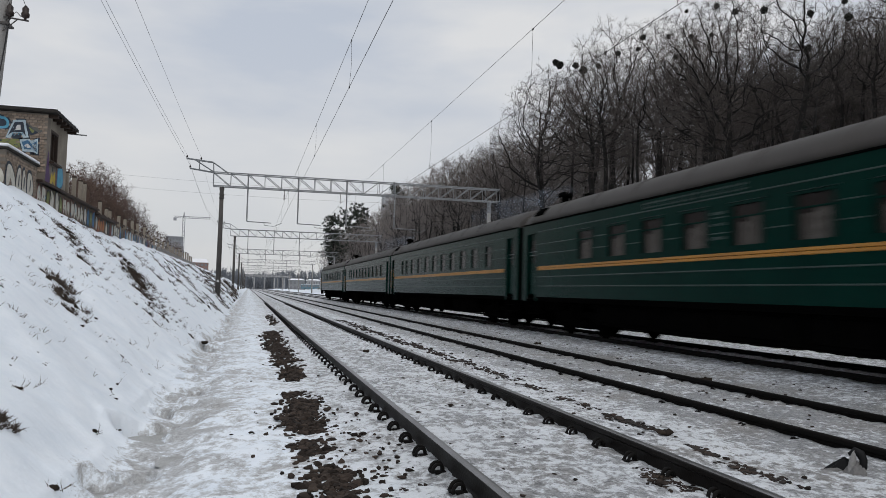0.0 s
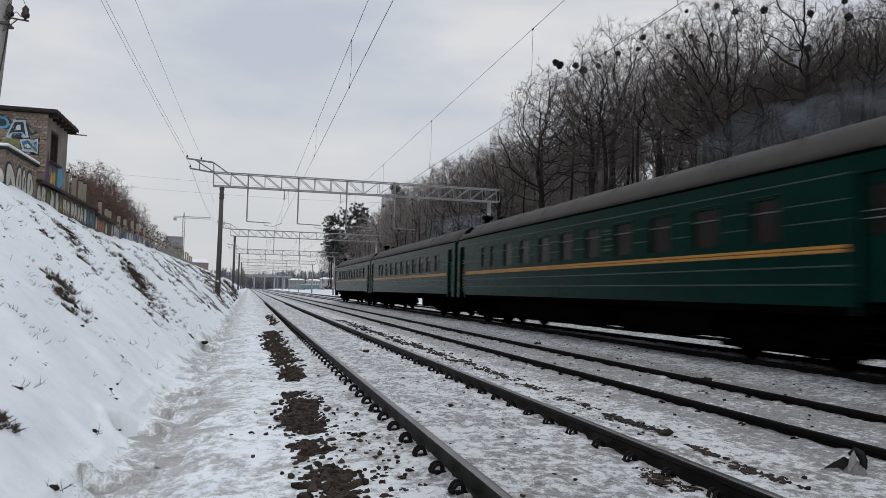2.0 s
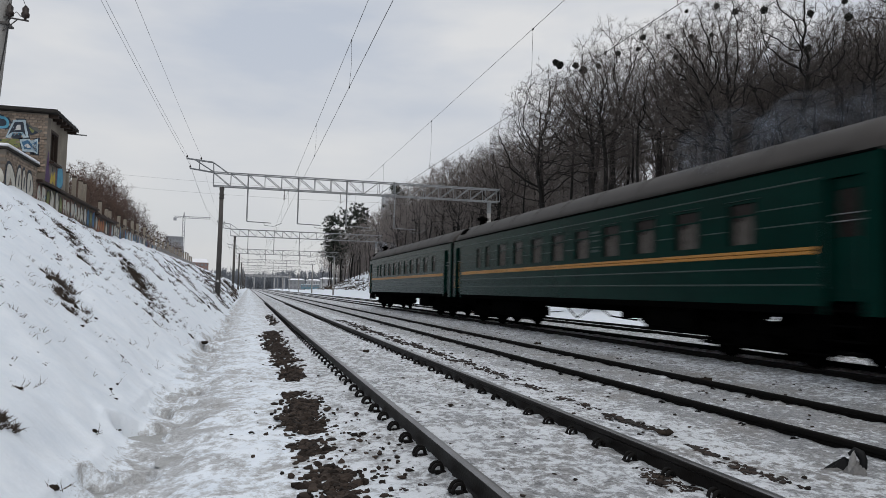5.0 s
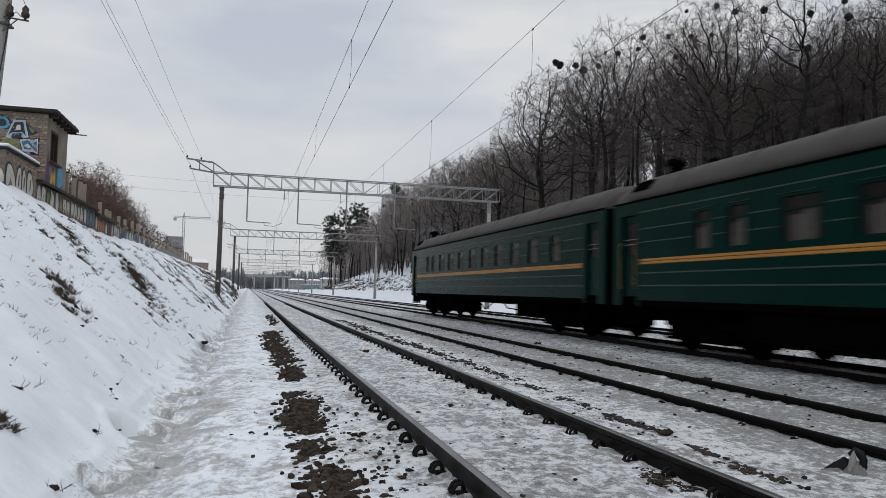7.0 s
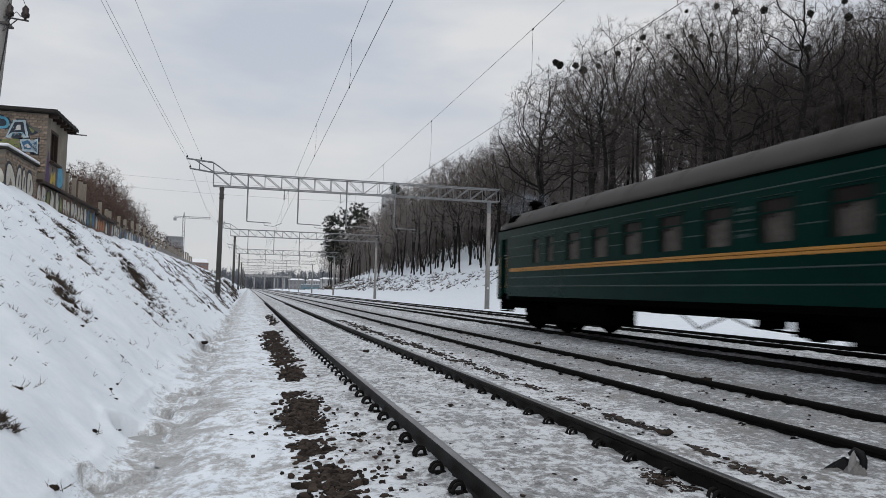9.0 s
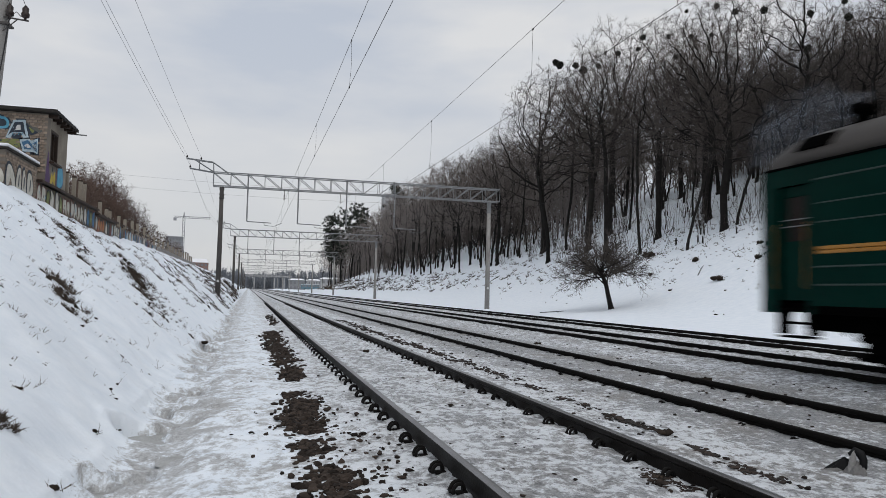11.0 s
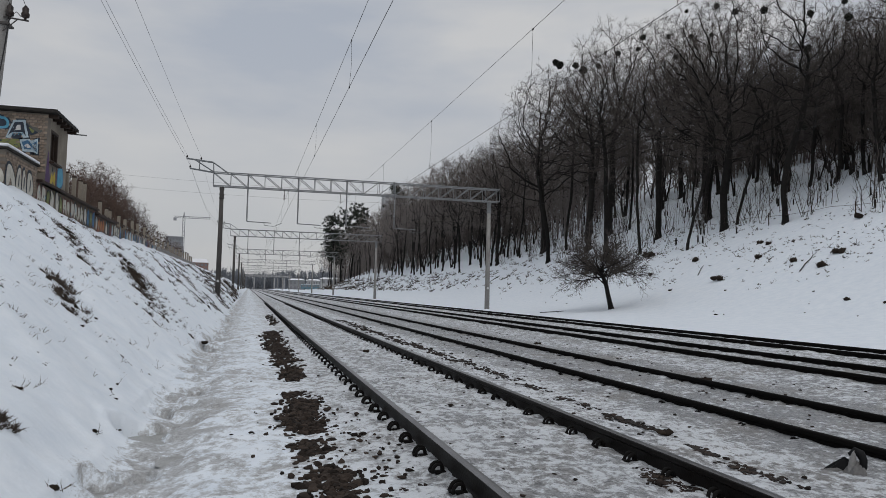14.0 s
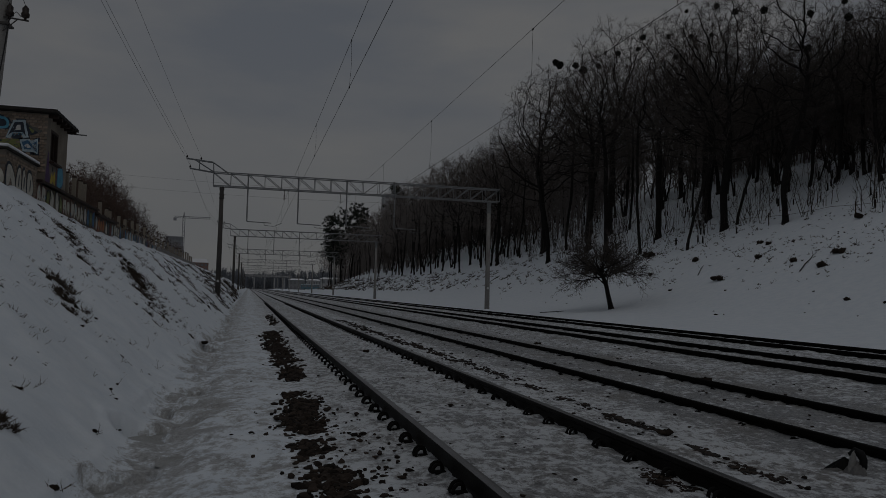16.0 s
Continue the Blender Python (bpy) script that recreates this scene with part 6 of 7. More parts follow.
    for k in range(5):
        u = -5.95 + k * 0.03
        tag(front, [(u - 0.008, 4.86), (u + 0.02, 5.04), (u + 0.032, 5.04), (u + 0.004, 4.86)], A, "y", "pale_blue", 0.020, False)
    for k in range(4):
        u = -6.5 + k * 0.085
        tag(front, [(u, 5.25), (u + 0.03, 5.33), (u + 0.045, 5.33), (u + 0.015, 5.25)], A, "y", "cyan", 0.015, False)
    # dark edging and loose strokes of the letters
    for ring in ([(-6.667, 5.14), (-6.5, 5.7), (-6.15, 5.72), (-6.0, 5.14)], [(-6.32, 5.16), (-6.066, 5.24), (-5.976, 5.15), (-5.75, 5.23), (-5.74, 4.71), (-6.2, 4.76)]):
        tag(front, ring, A, "y", "navy", 0.0035, False, 1.08)
    strokes = random.Random(44)
    for k in range(34):
        u, w = (strokes.uniform(-6.55, -6.14), strokes.uniform(5.22, 5.6)) if k % 2 else (strokes.uniform(-6.2, -5.83), strokes.uniform(4.86, 5.08))
        du, dw, th = strokes.uniform(-0.06, 0.06), strokes.uniform(0.03, 0.09), strokes.uniform(0.006, 0.012)
        tag(front, [(u, w), (u + du, w + dw), (u + du + th, w + dw), (u + th, w)], A, "y", strokes.choice(("navy", "blue", "pale_blue", "slate")), 0.022, False)
    for k in range(16):
        u, w = strokes.uniform(-6.95, -6.3), strokes.uniform(4.92, 5.14)
        tag(front, [(u, w), (u + 0.05, w + strokes.uniform(-0.02, 0.05)), (u + 0.06, w), (u + 0.02, w - 0.03)], A, "y", strokes.choice(("slate", "lime", "navy")), 0.006, False)
    tag(front, [(-6.1, 5.62), (-5.98, 5.52), (-5.86, 5.5), (-5.76, 5.43), (-5.7, 5.44), (-5.72, 5.36), (-5.84, 5.38), (-5.98, 5.46), (-6.08, 5.56)], A, "y", "slate", 0.009)
    for k in range(3):
        tag(front, [(-6.3 - 0.2 * k, 4.62), (-6.25 - 0.2 * k, 4.75), (-6.18 - 0.2 * k, 4.72), (-6.2 - 0.2 * k, 4.6)], A, "y", ("lime", "slate", "lime")[k], 0.004)
    spray(side, [(23.3, 4.42), (23.36, 4.55), (23.42, 4.5), (23.4, 4.4)], x1, "x", "navy", 0.008)
    spray(side, [(23.75, 4.05), (23.78, 4.6), (23.84, 4.58), (23.82, 4.05)], x1, "x", "maroon", 0.008)
    spray(side, [(22.62, 3.98), (22.68, 4.4), (22.8, 4.86), (22.9, 4.82), (22.98, 4.45), (23.12, 4.05), (22.85, 3.96)], x1, "x", "purple", 0.006)
    spray(side, [(23.1, 4.05), (23.22, 4.2), (23.3, 4.36), (23.42, 4.24), (23.6, 4.42), (23.72, 4.2), (23.66, 4.02), (23.42, 4.12), (23.28, 3.98)], x1, "x", "sun_yellow", 0.006, False)
    spray(side, [(23.95, 4.02), (23.95, 4.5), (24.2, 4.68), (24.5, 4.6), (24.6, 4.2), (24.3, 4.03)], x1, "x", "blue", 0.004, grow=1.1)
    spray(side, [(23.95, 4.02), (23.95, 4.5), (24.2, 4.68), (24.5, 4.6), (24.6, 4.2), (24.3, 4.03)], x1, "x", "cyan", 0.009, grow=0.9)


hut()


def annex():
    """The low brick store before the hut, with bubble letters on it and snow on its lid."""
    a = thing("brick_annex", "low old brick store with white bubble graffiti and a snowy lid", "shed")
    x0, x1, y0, y1, zb, zt = -9.0, WALL_X, 19.45, 22.1, 2.6, 4.28
    s = Shape()
    s.box(((x0 + x1) / 2, (y0 + y1) / 2, (zb + zt) / 2), (x1 - x0, y1 - y0, zt - zb))
    wall = part("wall", s, M["mortar"], a)
    s = Shape()
    s.box(((x0 + x1) / 2, (y0 + y1) / 2, zt + 0.03), (x1 - x0 + 0.14, y1 - y0 + 0.14, 0.06), 0.015)
    lid = part("lid", s, M["tar"], a, "dark slab lid")
    s = Shape()
    s.box(((x0 + x1) / 2 + 0.02, (y0 + y1) / 2, zt + 0.10), (x1 - x0 + 0.10, y1 - y0 + 0.10, 0.09), 0.03)
    part("snow_cover", s, M["snow"], lid, "snow lying on the lid")
    spots, course, z = [], 0, 3.35
    while z < zt - 0.04:
        y = y0 + 0.065 + (0.066 if course % 2 else 0)
        while y < y1 - 0.05:
            spots.append((x1 + 0.003, y, z))
            y += 0.1315
        z += 0.0765
        course += 1
    brick_pieces(wall, spots, "x", (0.12, 0.065, 0.024))
    spots, course, z = [], 0, 3.35
    while z < zt - 0.04:
        x = x1 - 0.13 - (0.13 if course % 2 else 0)
        while x > -6.6:
            spots.append((x, y0 - 0.003, z))
            x -= 0.262
        z += 0.0765
        course += 1
    brick_pieces(wall, spots, "y", (0.25, 0.065, 0.024))
    X = x1 + 0.015
    letters = ([(19.5, 3.46), (19.5, 3.784), (19.6, 3.95), (19.855, 3.93), (20.15, 3.666), (20.2, 3.433), (19.997, 3.431), (19.82, 3.65), (19.7, 3.48)],
               [(20.25, 3.5), (20.38, 3.94), (20.6, 3.95), (20.66, 3.417), (20.44, 3.415)],
               [(20.79, 3.401), (20.78, 3.9), (20.95, 3.96), (21.13, 3.406), (20.92, 3.391)],
               [(21.24, 3.384), (21.23, 3.93), (21.55, 3.95), (21.74, 3.556), (21.49, 3.371)])
    for ring in letters:
        spray(wall, ring, X, "x", "navy", 0.004, grow=1.22)
        spray(wall, ring, X, "x", "cream", 0.010)
    for ring in letters[1:]:
        c = sum(p[0] for p in ring) / len(ring)
        spray(wall, [(c - 0.03, 3.55), (c - 0.02, 3.8), (c + 0.03, 3.8), (c + 0.03, 3.55)], X, "x", "navy", 0.015)
    spray(wall, [(-6.5, 3.5), (-6.45, 3.95), (-6.0, 3.9), (-5.85, 3.55)], y0 - 0.015, "y", "maroon", 0.006)
    spray(wall, [(-6.0, 3.45), (-5.95, 3.85), (-5.75, 3.8), (-5.7, 3.5)], y0 - 0.015, "y", "cream", 0.012)


annex()


def retaining_wall():
    """A low graffiti-covered wall along the crest, with a dark coping, in cast lengths."""
    rnd = random.Random(9)
    w = thing("retaining_wall", "low grey retaining wall covered with faded graffiti along the bank", "wall", kind="structure")
    y = 22.12
    lengths = []
    while y < 84:
        ln = 2.0
        top = 3.88 if y < 30 else (3.72 if y < 45 else 3.6)
        s = Shape()
        s.box((WALL_X - 0.14, y + ln / 2, (2.6 + top) / 2), (0.28, ln - 0.012, top - 2.6), 0.012)
        p = part("wall_panel", s, M["brown_wall_concrete"] if y < 40 else M["concrete"], w)
        if y < 33:
            c = Shape()
            c.box((WALL_X - 0.08, y + ln / 2, top + 0.035), (0.46, ln - 0.006, 0.07), 0.012)
            part("coping", c, M["rust"], p, "dark rusty coping")
        lengths.append((p, y, top))
        y += ln
    for p, y, top in lengths[:14]:
        for k in range(4):
            u = y + 0.08 + k * 0.47
            z0 = 3.34 - 0.018 * (min(y, 32) - 22)
            hgt = top - z0 - 0.03
            ring = [(u + rnd.uniform(0, 0.08), z0), (u + rnd.uniform(0, 0.1), z0 + hgt * rnd.uniform(0.6, 0.95)), (u + 0.2, z0 + hgt * rnd.uniform(0.75, 1.0)), (u + 0.36, z0 + hgt * rnd.uniform(0.5, 0.9)), (u + rnd.uniform(0.3, 0.4), z0), (u + 0.2, z0 + hgt * rnd.uniform(0, 0.3))]
            if y < 28:
                fill = rnd.choice(("white", "white", "white", "white", "white", "sun_yellow", "lime"))
            elif y < 30:
                fill = rnd.choice(("pale_blue", "white", "blue", "lime"))
            elif y < 32:
                fill = ("white", "orange", "orange", "orange")[k]
            else:
                fill = rnd.choice(("white", "white", "pale_blue", "white", "pale_blue", "blue", "maroon", "slate"))
            spray(p, ring, WALL_X, "x", rnd.choice(("navy", "maroon", "navy")), 0.005, grow=1.22)
            spray(p, ring, WALL_X, "x", "cream" if fill == "white" else fill, 0.010)
            # loose strokes over and between the letters
            for j in range(2):
                v, zz, ln = u + rnd.uniform(0, 0.45), z0 + rnd.uniform(0.0, 0.8) * hgt, rnd.uniform(0.06, 0.2)
                lean = rnd.uniform(-0.12, 0.12)
                spray(p, [(v, zz), (v + lean, zz + ln), (v + lean + 0.035, zz + ln), (v + 0.035, zz)], WALL_X, "x", rnd.choice(("navy", "maroon", "slate", "cream", "lime", "cyan")), 0.014 + 0.002 * j, False)


retaining_wall()


def fence_posts():
    rnd = random.Random(2)
    at = [25.4, 26.25, 27.25, 28.2, 28.85, 31.9, 33.2, 34.0, 36.3, 38.1, 40.5, 42.3, 44.7, 46.8, 49.4]
    y = 51.8
    while y < 82:
        at.append(y)
        y += rnd.uniform(2.0, 2.8)
    protos = []
    for kind, (w, hgt) in enumerate(((0.12, 0.84), (0.12, 0.55), (0.12, 0.7))):
        s = Shape()
        s.box((0, 0, hgt / 2), (0.13, w, hgt), 0.02)
        me = s.mesh("post", M["plaster"])
        c = Shape()
        c.box((0, 0, hgt + 0.02), (0.15, w + 0.03, 0.05), 0.012)
        protos.append((me, c.mesh("cap", M["rust"])))
    for y in at:
        me, cap = protos[0 if y < 29 else rnd.choice((1, 2, 1))]
        p = thing("fence_post", "weathered pale concrete fence post on the wall", "fence post", "posts of the broken fence", at=Matrix.Translation((WALL_X - 0.16, y, 3.88 if y < 30 else (3.72 if y < 45 else 3.6))) @ pose(0, 0, 0, rnd.gauss(0, 1.5), rnd.gauss(0, 2), 0))
        part("shaft", me, None, p)
        part("cap", cap, None, p)
    r = thing("fence_rail", "thin dark steel rail of the broken fence", "fence rail")
    s = Shape()
    s.box((WALL_X - 0.16, 43, 4.05 - 0.12), (0.05, 29, 0.05))
    part("bar", s, M["rust"], r)


fence_posts()


def left_thicket():
    rnd = random.Random(31)
    kinds = [crown_meshes(90 + k, h, 0.08, ((0, 0, h * 0.52, h * 0.36, h * 0.46),), 300, 0.035, tip=0.005, twig_r=0.0045, thorns=3, reach=0.28, step=0.13, kill=0.2, twig="red_twig") for k, h in enumerate((2.9, 2.3, 3.4))]
    protos = [None] * 3
    spots = [(-7.6, 30.0, 1, 0.75), (-8.0, 33.0, 1, 0.8), (-7.4, 36.5, 1, 0.9), (-7.6, 39.0, 0, 0.85), (-7.9, 41.0, 0, 0.95), (-8.6, 43.0, 2, 0.85), (-7.6, 44.5, 0, 1.0), (-8.8, 47.0, 2, 0.9), (-7.5, 48.5, 0, 0.95), (-9.3, 36.0, 0, 0.9), (-9.0, 39.5, 2, 0.8),
             (-7.3, 52.0, 0, 0.85), (-7.8, 55.0, 1, 0.95), (-7.2, 58.5, 1, 0.85), (-7.6, 62.5, 1, 0.9), (-7.3, 67.0, 1, 0.8), (-7.6, 72.0, 1, 0.8), (-7.2, 78.0, 1, 0.75), (-8.2, 50.0, 0, 0.95), (-10.5, 44.0, 2, 1.0), (-7.4, 85.0, 1, 0.7), (-7.0, 46.2, 1, 0.9), (-7.0, 42.4, 1, 0.85)]
    spots += [(x - rnd.uniform(0.8, 2.4), y + rnd.uniform(0.5, 2.5), rnd.randrange(3), sc * rnd.uniform(0.8, 1.0)) for x, y, _k, sc in spots[1:14]]
    for x, y, k, sc in spots:
        if protos[k] is None:
            protos[k] = tree_thing(kinds[k], "reddish-brown leafless shrub tree behind the wall", "shrubs behind the wall", on_land(x, y), "shrub_tree")
            protos[k].scale = (sc, sc, sc)
        else:
            place(protos[k], x, y, rnd.uniform(0, 360), sc)


left_thicket()


def round_trees():
    """The low round-crowned trees that stand above the wall."""
    rnd = random.Random(37)
    kinds = [crown_meshes(120 + k, 5.0, 0.16, ((0, 0, 3.0, w, 2.0), (0.5, -0.4, 2.3, w * 0.8, 1.4)), 520, 0.06, tip=0.006, twig_r=0.0048, thorns=3, reach=0.34, step=0.17, kill=0.25, twig="red_twig") for k, w in enumerate((1.7, 1.5, 1.9))]
    protos = [None] * 3
    for x, y, hgt in ((-9.5, 44.5, 3.8), (-9.3, 47.0, 4.3), (-9.6, 49.5, 4.8), (-9.4, 52.3, 5.0), (-9.8, 55.0, 4.7), (-9.4, 57.0, 3.9), (-9.2, 61.0, 3.2), (-9.4, 65.8, 2.7), (-9.2, 71.0, 2.3), (-9.4, 76.0, 1.9), (-8.2, 41.0, 2.6), (-8.0, 47.0, 3.2), (-8.1, 57.0, 3.3)):
        k = rnd.randrange(3)
        sc = hgt / 5.0
        if protos[k] is None:
            protos[k] = tree_thing(kinds[k], "round reddish-brown leafless tree above the graffiti wall", "round trees above the wall", on_land(x, y))
            protos[k].scale = (sc, sc, sc)
        else:
            place(protos[k], x, y, rnd.uniform(0, 360), sc)


round_trees()


# ---- dry weeds, tussocks and clods on the banks ----
def tuft(rnd, s, x, y, z, size, blades, lean=(0.3, 0.0), r=0.006):
    for _ in range(blades):
        a = Vector((x + rnd.gauss(0, size * 0.28), y + rnd.gauss(0, size * 0.28), z - 0.03))
        d = Vector((rnd.gauss(lean[0], 0.6), rnd.gauss(lean[1], 0.6), rnd.uniform(0.3, 1.2)))
        m, e = spike(rnd, s, a, d, size * rnd.uniform(0.5, 1.3), r, 0.5)
        thorn(rnd, s, m, swing(rnd, e - m, 0.8), size * 0.4, r * 0.8)


def lump(rnd, s, x, y, z, r, na=7, nb=4, stretch=(1.3, 1.0, 0.7), slant=0.0):
    """A ragged dark clod."""
    pts, fs = [], []
    ph0 = rnd.random() * 10
    for i in range(nb + 1):
        th = math.pi * i / nb
        for j in range(na):
            ph = 2 * math.pi * j / na
            d = Vector((math.sin(th) * math.cos(ph), math.sin(th) * math.sin(ph), math.cos(th)))
            q = r * (1 + 1.0 * noise.noise(d * 2.3 + Vector((ph0, x, y))))
            pts.append((x + d.x * q * stretch[0], y + d.y * q * stretch[1], z + d.z * q * stretch[2] - d.x * q * stretch[0] * slant))
    for i in range(nb):
        for j in range(na):
            fs.append((i * na + j, (i + 1) * na + j, (i + 1) * na + (j + 1) % na, i * na + (j + 1) % na))
    s.add(pts, fs)


def snow_top(x, y):
    """Height of the snow with its small lumps."""
    return float(land(x, y)) + float(lumps(np.array([x]), np.array([y]))[0])


def weed_bush(x, y, size, count, seed, tall=1.0):
    rnd = random.Random(seed)
    b = thing("weed_bush", "dark dry weed bush sticking out of the snowy bank", "bush", "weed bushes on the bank")
    s, c = Shape(), Shape()
    for k in range(count):
        px, py = x + rnd.gauss(0, size * 0.35), y + rnd.gauss(0, size * 0.3)
        tuft(rnd, s, px, py, snow_top(px, py), size * 0.42 * tall, 34, (0.15, 0), 0.004)
    lump(rnd, c, x, y, snow_top(x, y), size * 0.17, 12, 8, (1.3, 1.0, 0.6), 0.8)
    part("dry_stem", s, M["grass"], b)
    part("root_clump", c, M["earth"], b)


weed_bush(-2.92, 12.9, 0.36, 9, 1)
weed_bush(-2.6, 11.9, 0.36, 9, 2)
weed_bush(-2.42, 11.3, 0.24, 5, 3)
weed_bush(-2.75, 20.0, 0.5, 9, 4)
weed_bush(-2.5, 18.8, 0.36, 6, 5)
weed_bush(-1.62, 5.75, 0.17, 5, 6, 1.3)


def bank_weeds():
    rnd = random.Random(14)
    s, c = Shape(), Shape()
    # ragged streaks of dead grass that run down the bank: (x, y) from and to, number, size
    streaks = ((-4.9, 17.9, -3.2, 15.9, 40, 0.14), (-4.7, 19.8, -3.0, 16.2, 60, 0.15), (-4.4, 24.0, -1.5, 17.5, 80, 0.17), (-5.1, 25.0, -3.2, 21.0, 44, 0.17), (-3.5, 22.5, -1.3, 18.4, 34, 0.15), (-5.2, 31, -1.6, 26, 60, 0.18),
               (-5.2, 38, -1.5, 32, 80, 0.2), (-5.2, 46, -1.4, 38, 90, 0.22), (-5.2, 55, -1.3, 46, 100, 0.25), (-5.2, 66, -1.3, 55, 100, 0.3), (-5.2, 80, -1.3, 64, 110, 0.36), (-5.2, 100, -1.3, 80, 120, 0.5), (-5.2, 150, -1.3, 100, 140, 0.8))
    for xa, ya, xb, yb, n, size in streaks:
        for k in range(int(n * 1.7)):
            u = rnd.random()
            x = xa + (xb - xa) * u + rnd.gauss(0, 0.16)
            y = ya + (yb - ya) * u + rnd.gauss(0, 0.28 + 0.022 * (ya - 15))
            if x > -1.05 or noise.noise((x * 1.6, y * 60.0 / (40.0 + y), 6.0)) < -0.05:
                continue
            z = snow_top(x, y)
            if rnd.random() < 0.85:
                tuft(rnd, s, x, y, z, size * rnd.uniform(0.35, 0.95), 14, (rnd.gauss(0.45, 0.35), rnd.gauss(-0.1, 0.3)), 0.003 + 0.0025 * size)
            if rnd.random() < (0.6 if ya < 40 else 0.4):
                lump(rnd, c, x, y, z - 0.02, size * rnd.uniform(0.12, 0.3), stretch=(1.2, 0.8, 0.5), slant=0.8)
    # single stems and specks on the clean snow
    for k in range(260):
        x, y = rnd.uniform(-4.8, -1.15), rnd.uniform(5.0, 22.0)
        z = snow_top(x, y)
        tuft(rnd, s, x, y, z, rnd.uniform(0.04, 0.16), rnd.choice((1, 2, 3, 5)), (0.3, 0), 0.0028)
        if rnd.random() < 0.3:
            lump(rnd, c, x, y, z, rnd.uniform(0.012, 0.03))
    for k in range(34):
        cx, cy = rnd.uniform(-4.6, -1.5), rnd.uniform(6.0, 20.0)
        for j in range(rnd.randrange(5, 12)):
            u = rnd.gauss(0, 0.35)
            x, y = cx - 0.5 * u + rnd.gauss(0, 0.06), cy + 0.6 * u + rnd.gauss(0, 0.12)
            if x > -1.2:
                continue
            z = snow_top(x, y)
            if rnd.random() < 0.6:
                tuft(rnd, s, x, y, z, rnd.uniform(0.04, 0.12), rnd.choice((2, 3, 4)), (0.6, -0.2), 0.0034)
            else:
                lump(rnd, c, x, y, z, rnd.uniform(0.008, 0.018), stretch=(1.1, 0.9, 0.6), slant=0.8)
    # bare turf where the snow has slid: x, y, breadth
    bare = ((-3.95, 16.1, 0.18), (-4.29, 16.7, 0.11), (-4.1, 18.9, 0.3), (-3.73, 17.9, 0.2), (-3.26, 16.2, 0.22), (-3.61, 18.5, 0.17), (-3.07, 16.3, 0.12), (-3.41, 14.9, 0.13), (-2.81, 20.4, 0.42), (-3.38, 23.4, 0.27),
            (-3.53, 29.0, 0.22), (-4.18, 26.2, 0.26), (-2.34, 18.9, 0.16), (-1.84, 17.9, 0.15), (-2.07, 17.5, 0.16), (-5.02, 20.2, 0.14), (-4.63, 19.3, 0.16), (-2.03, 16.7, 0.18), (-1.74, 15.9, 0.11), (-1.27, 18.6, 0.12),
            (-3.02, 13.1, 0.26), (-2.61, 11.9, 0.22), (-3.69, 23.7, 0.19), (-2.59, 19.8, 0.15), (-2.93, 31.2, 0.2), (-3.14, 28.3, 0.2), (-4.66, 21.8, 0.15), (-3.0, 15.3, 0.1))
    for x, y, w in bare:
        for k in range(5 + int(w * 50)):
            u, v = rnd.gauss(0, w * 0.6), rnd.gauss(0, w * 0.8)
            px, py = x + u * 0.7, y + v - u * 0.8
            if px > -1.1:
                continue
            z = snow_top(px, py)
            lump(rnd, c, px, py, z + 0.005, w * rnd.uniform(0.06, 0.19), stretch=(0.95, 0.9, 0.9), slant=0.6)
            if k % 2:
                tuft(rnd, s, px, py, z, w * rnd.uniform(0.3, 0.8), 8, (0.3, -0.2), 0.0035)
    # small slipped ledges all over the far part of the bank
    for k in range(1500):
        y = 34 + 62 * rnd.random() ** 1.3
        x = rnd.uniform(-5.3, -1.2)
        if noise.noise((x * 0.9, (y + x * 2.2) * 0.28, 15.0)) < 0.02:
            continue
        lump(rnd, c, x, y, snow_top(x, y), (0.02 + 0.0011 * y) * rnd.uniform(0.4, 1.2), stretch=(1.15, 0.9, 0.65), slant=0.7)
    solid("bank_weeds", s, M["grass"], "dry brown grass stalks poking through the snowy bank", "dry grass", kind="stuff")
    solid("bank_clods", c, M["earth"], "dark earth and dead turf showing in streaks on the bank", "earth", kind="stuff", smooth=True)


bank_weeds()


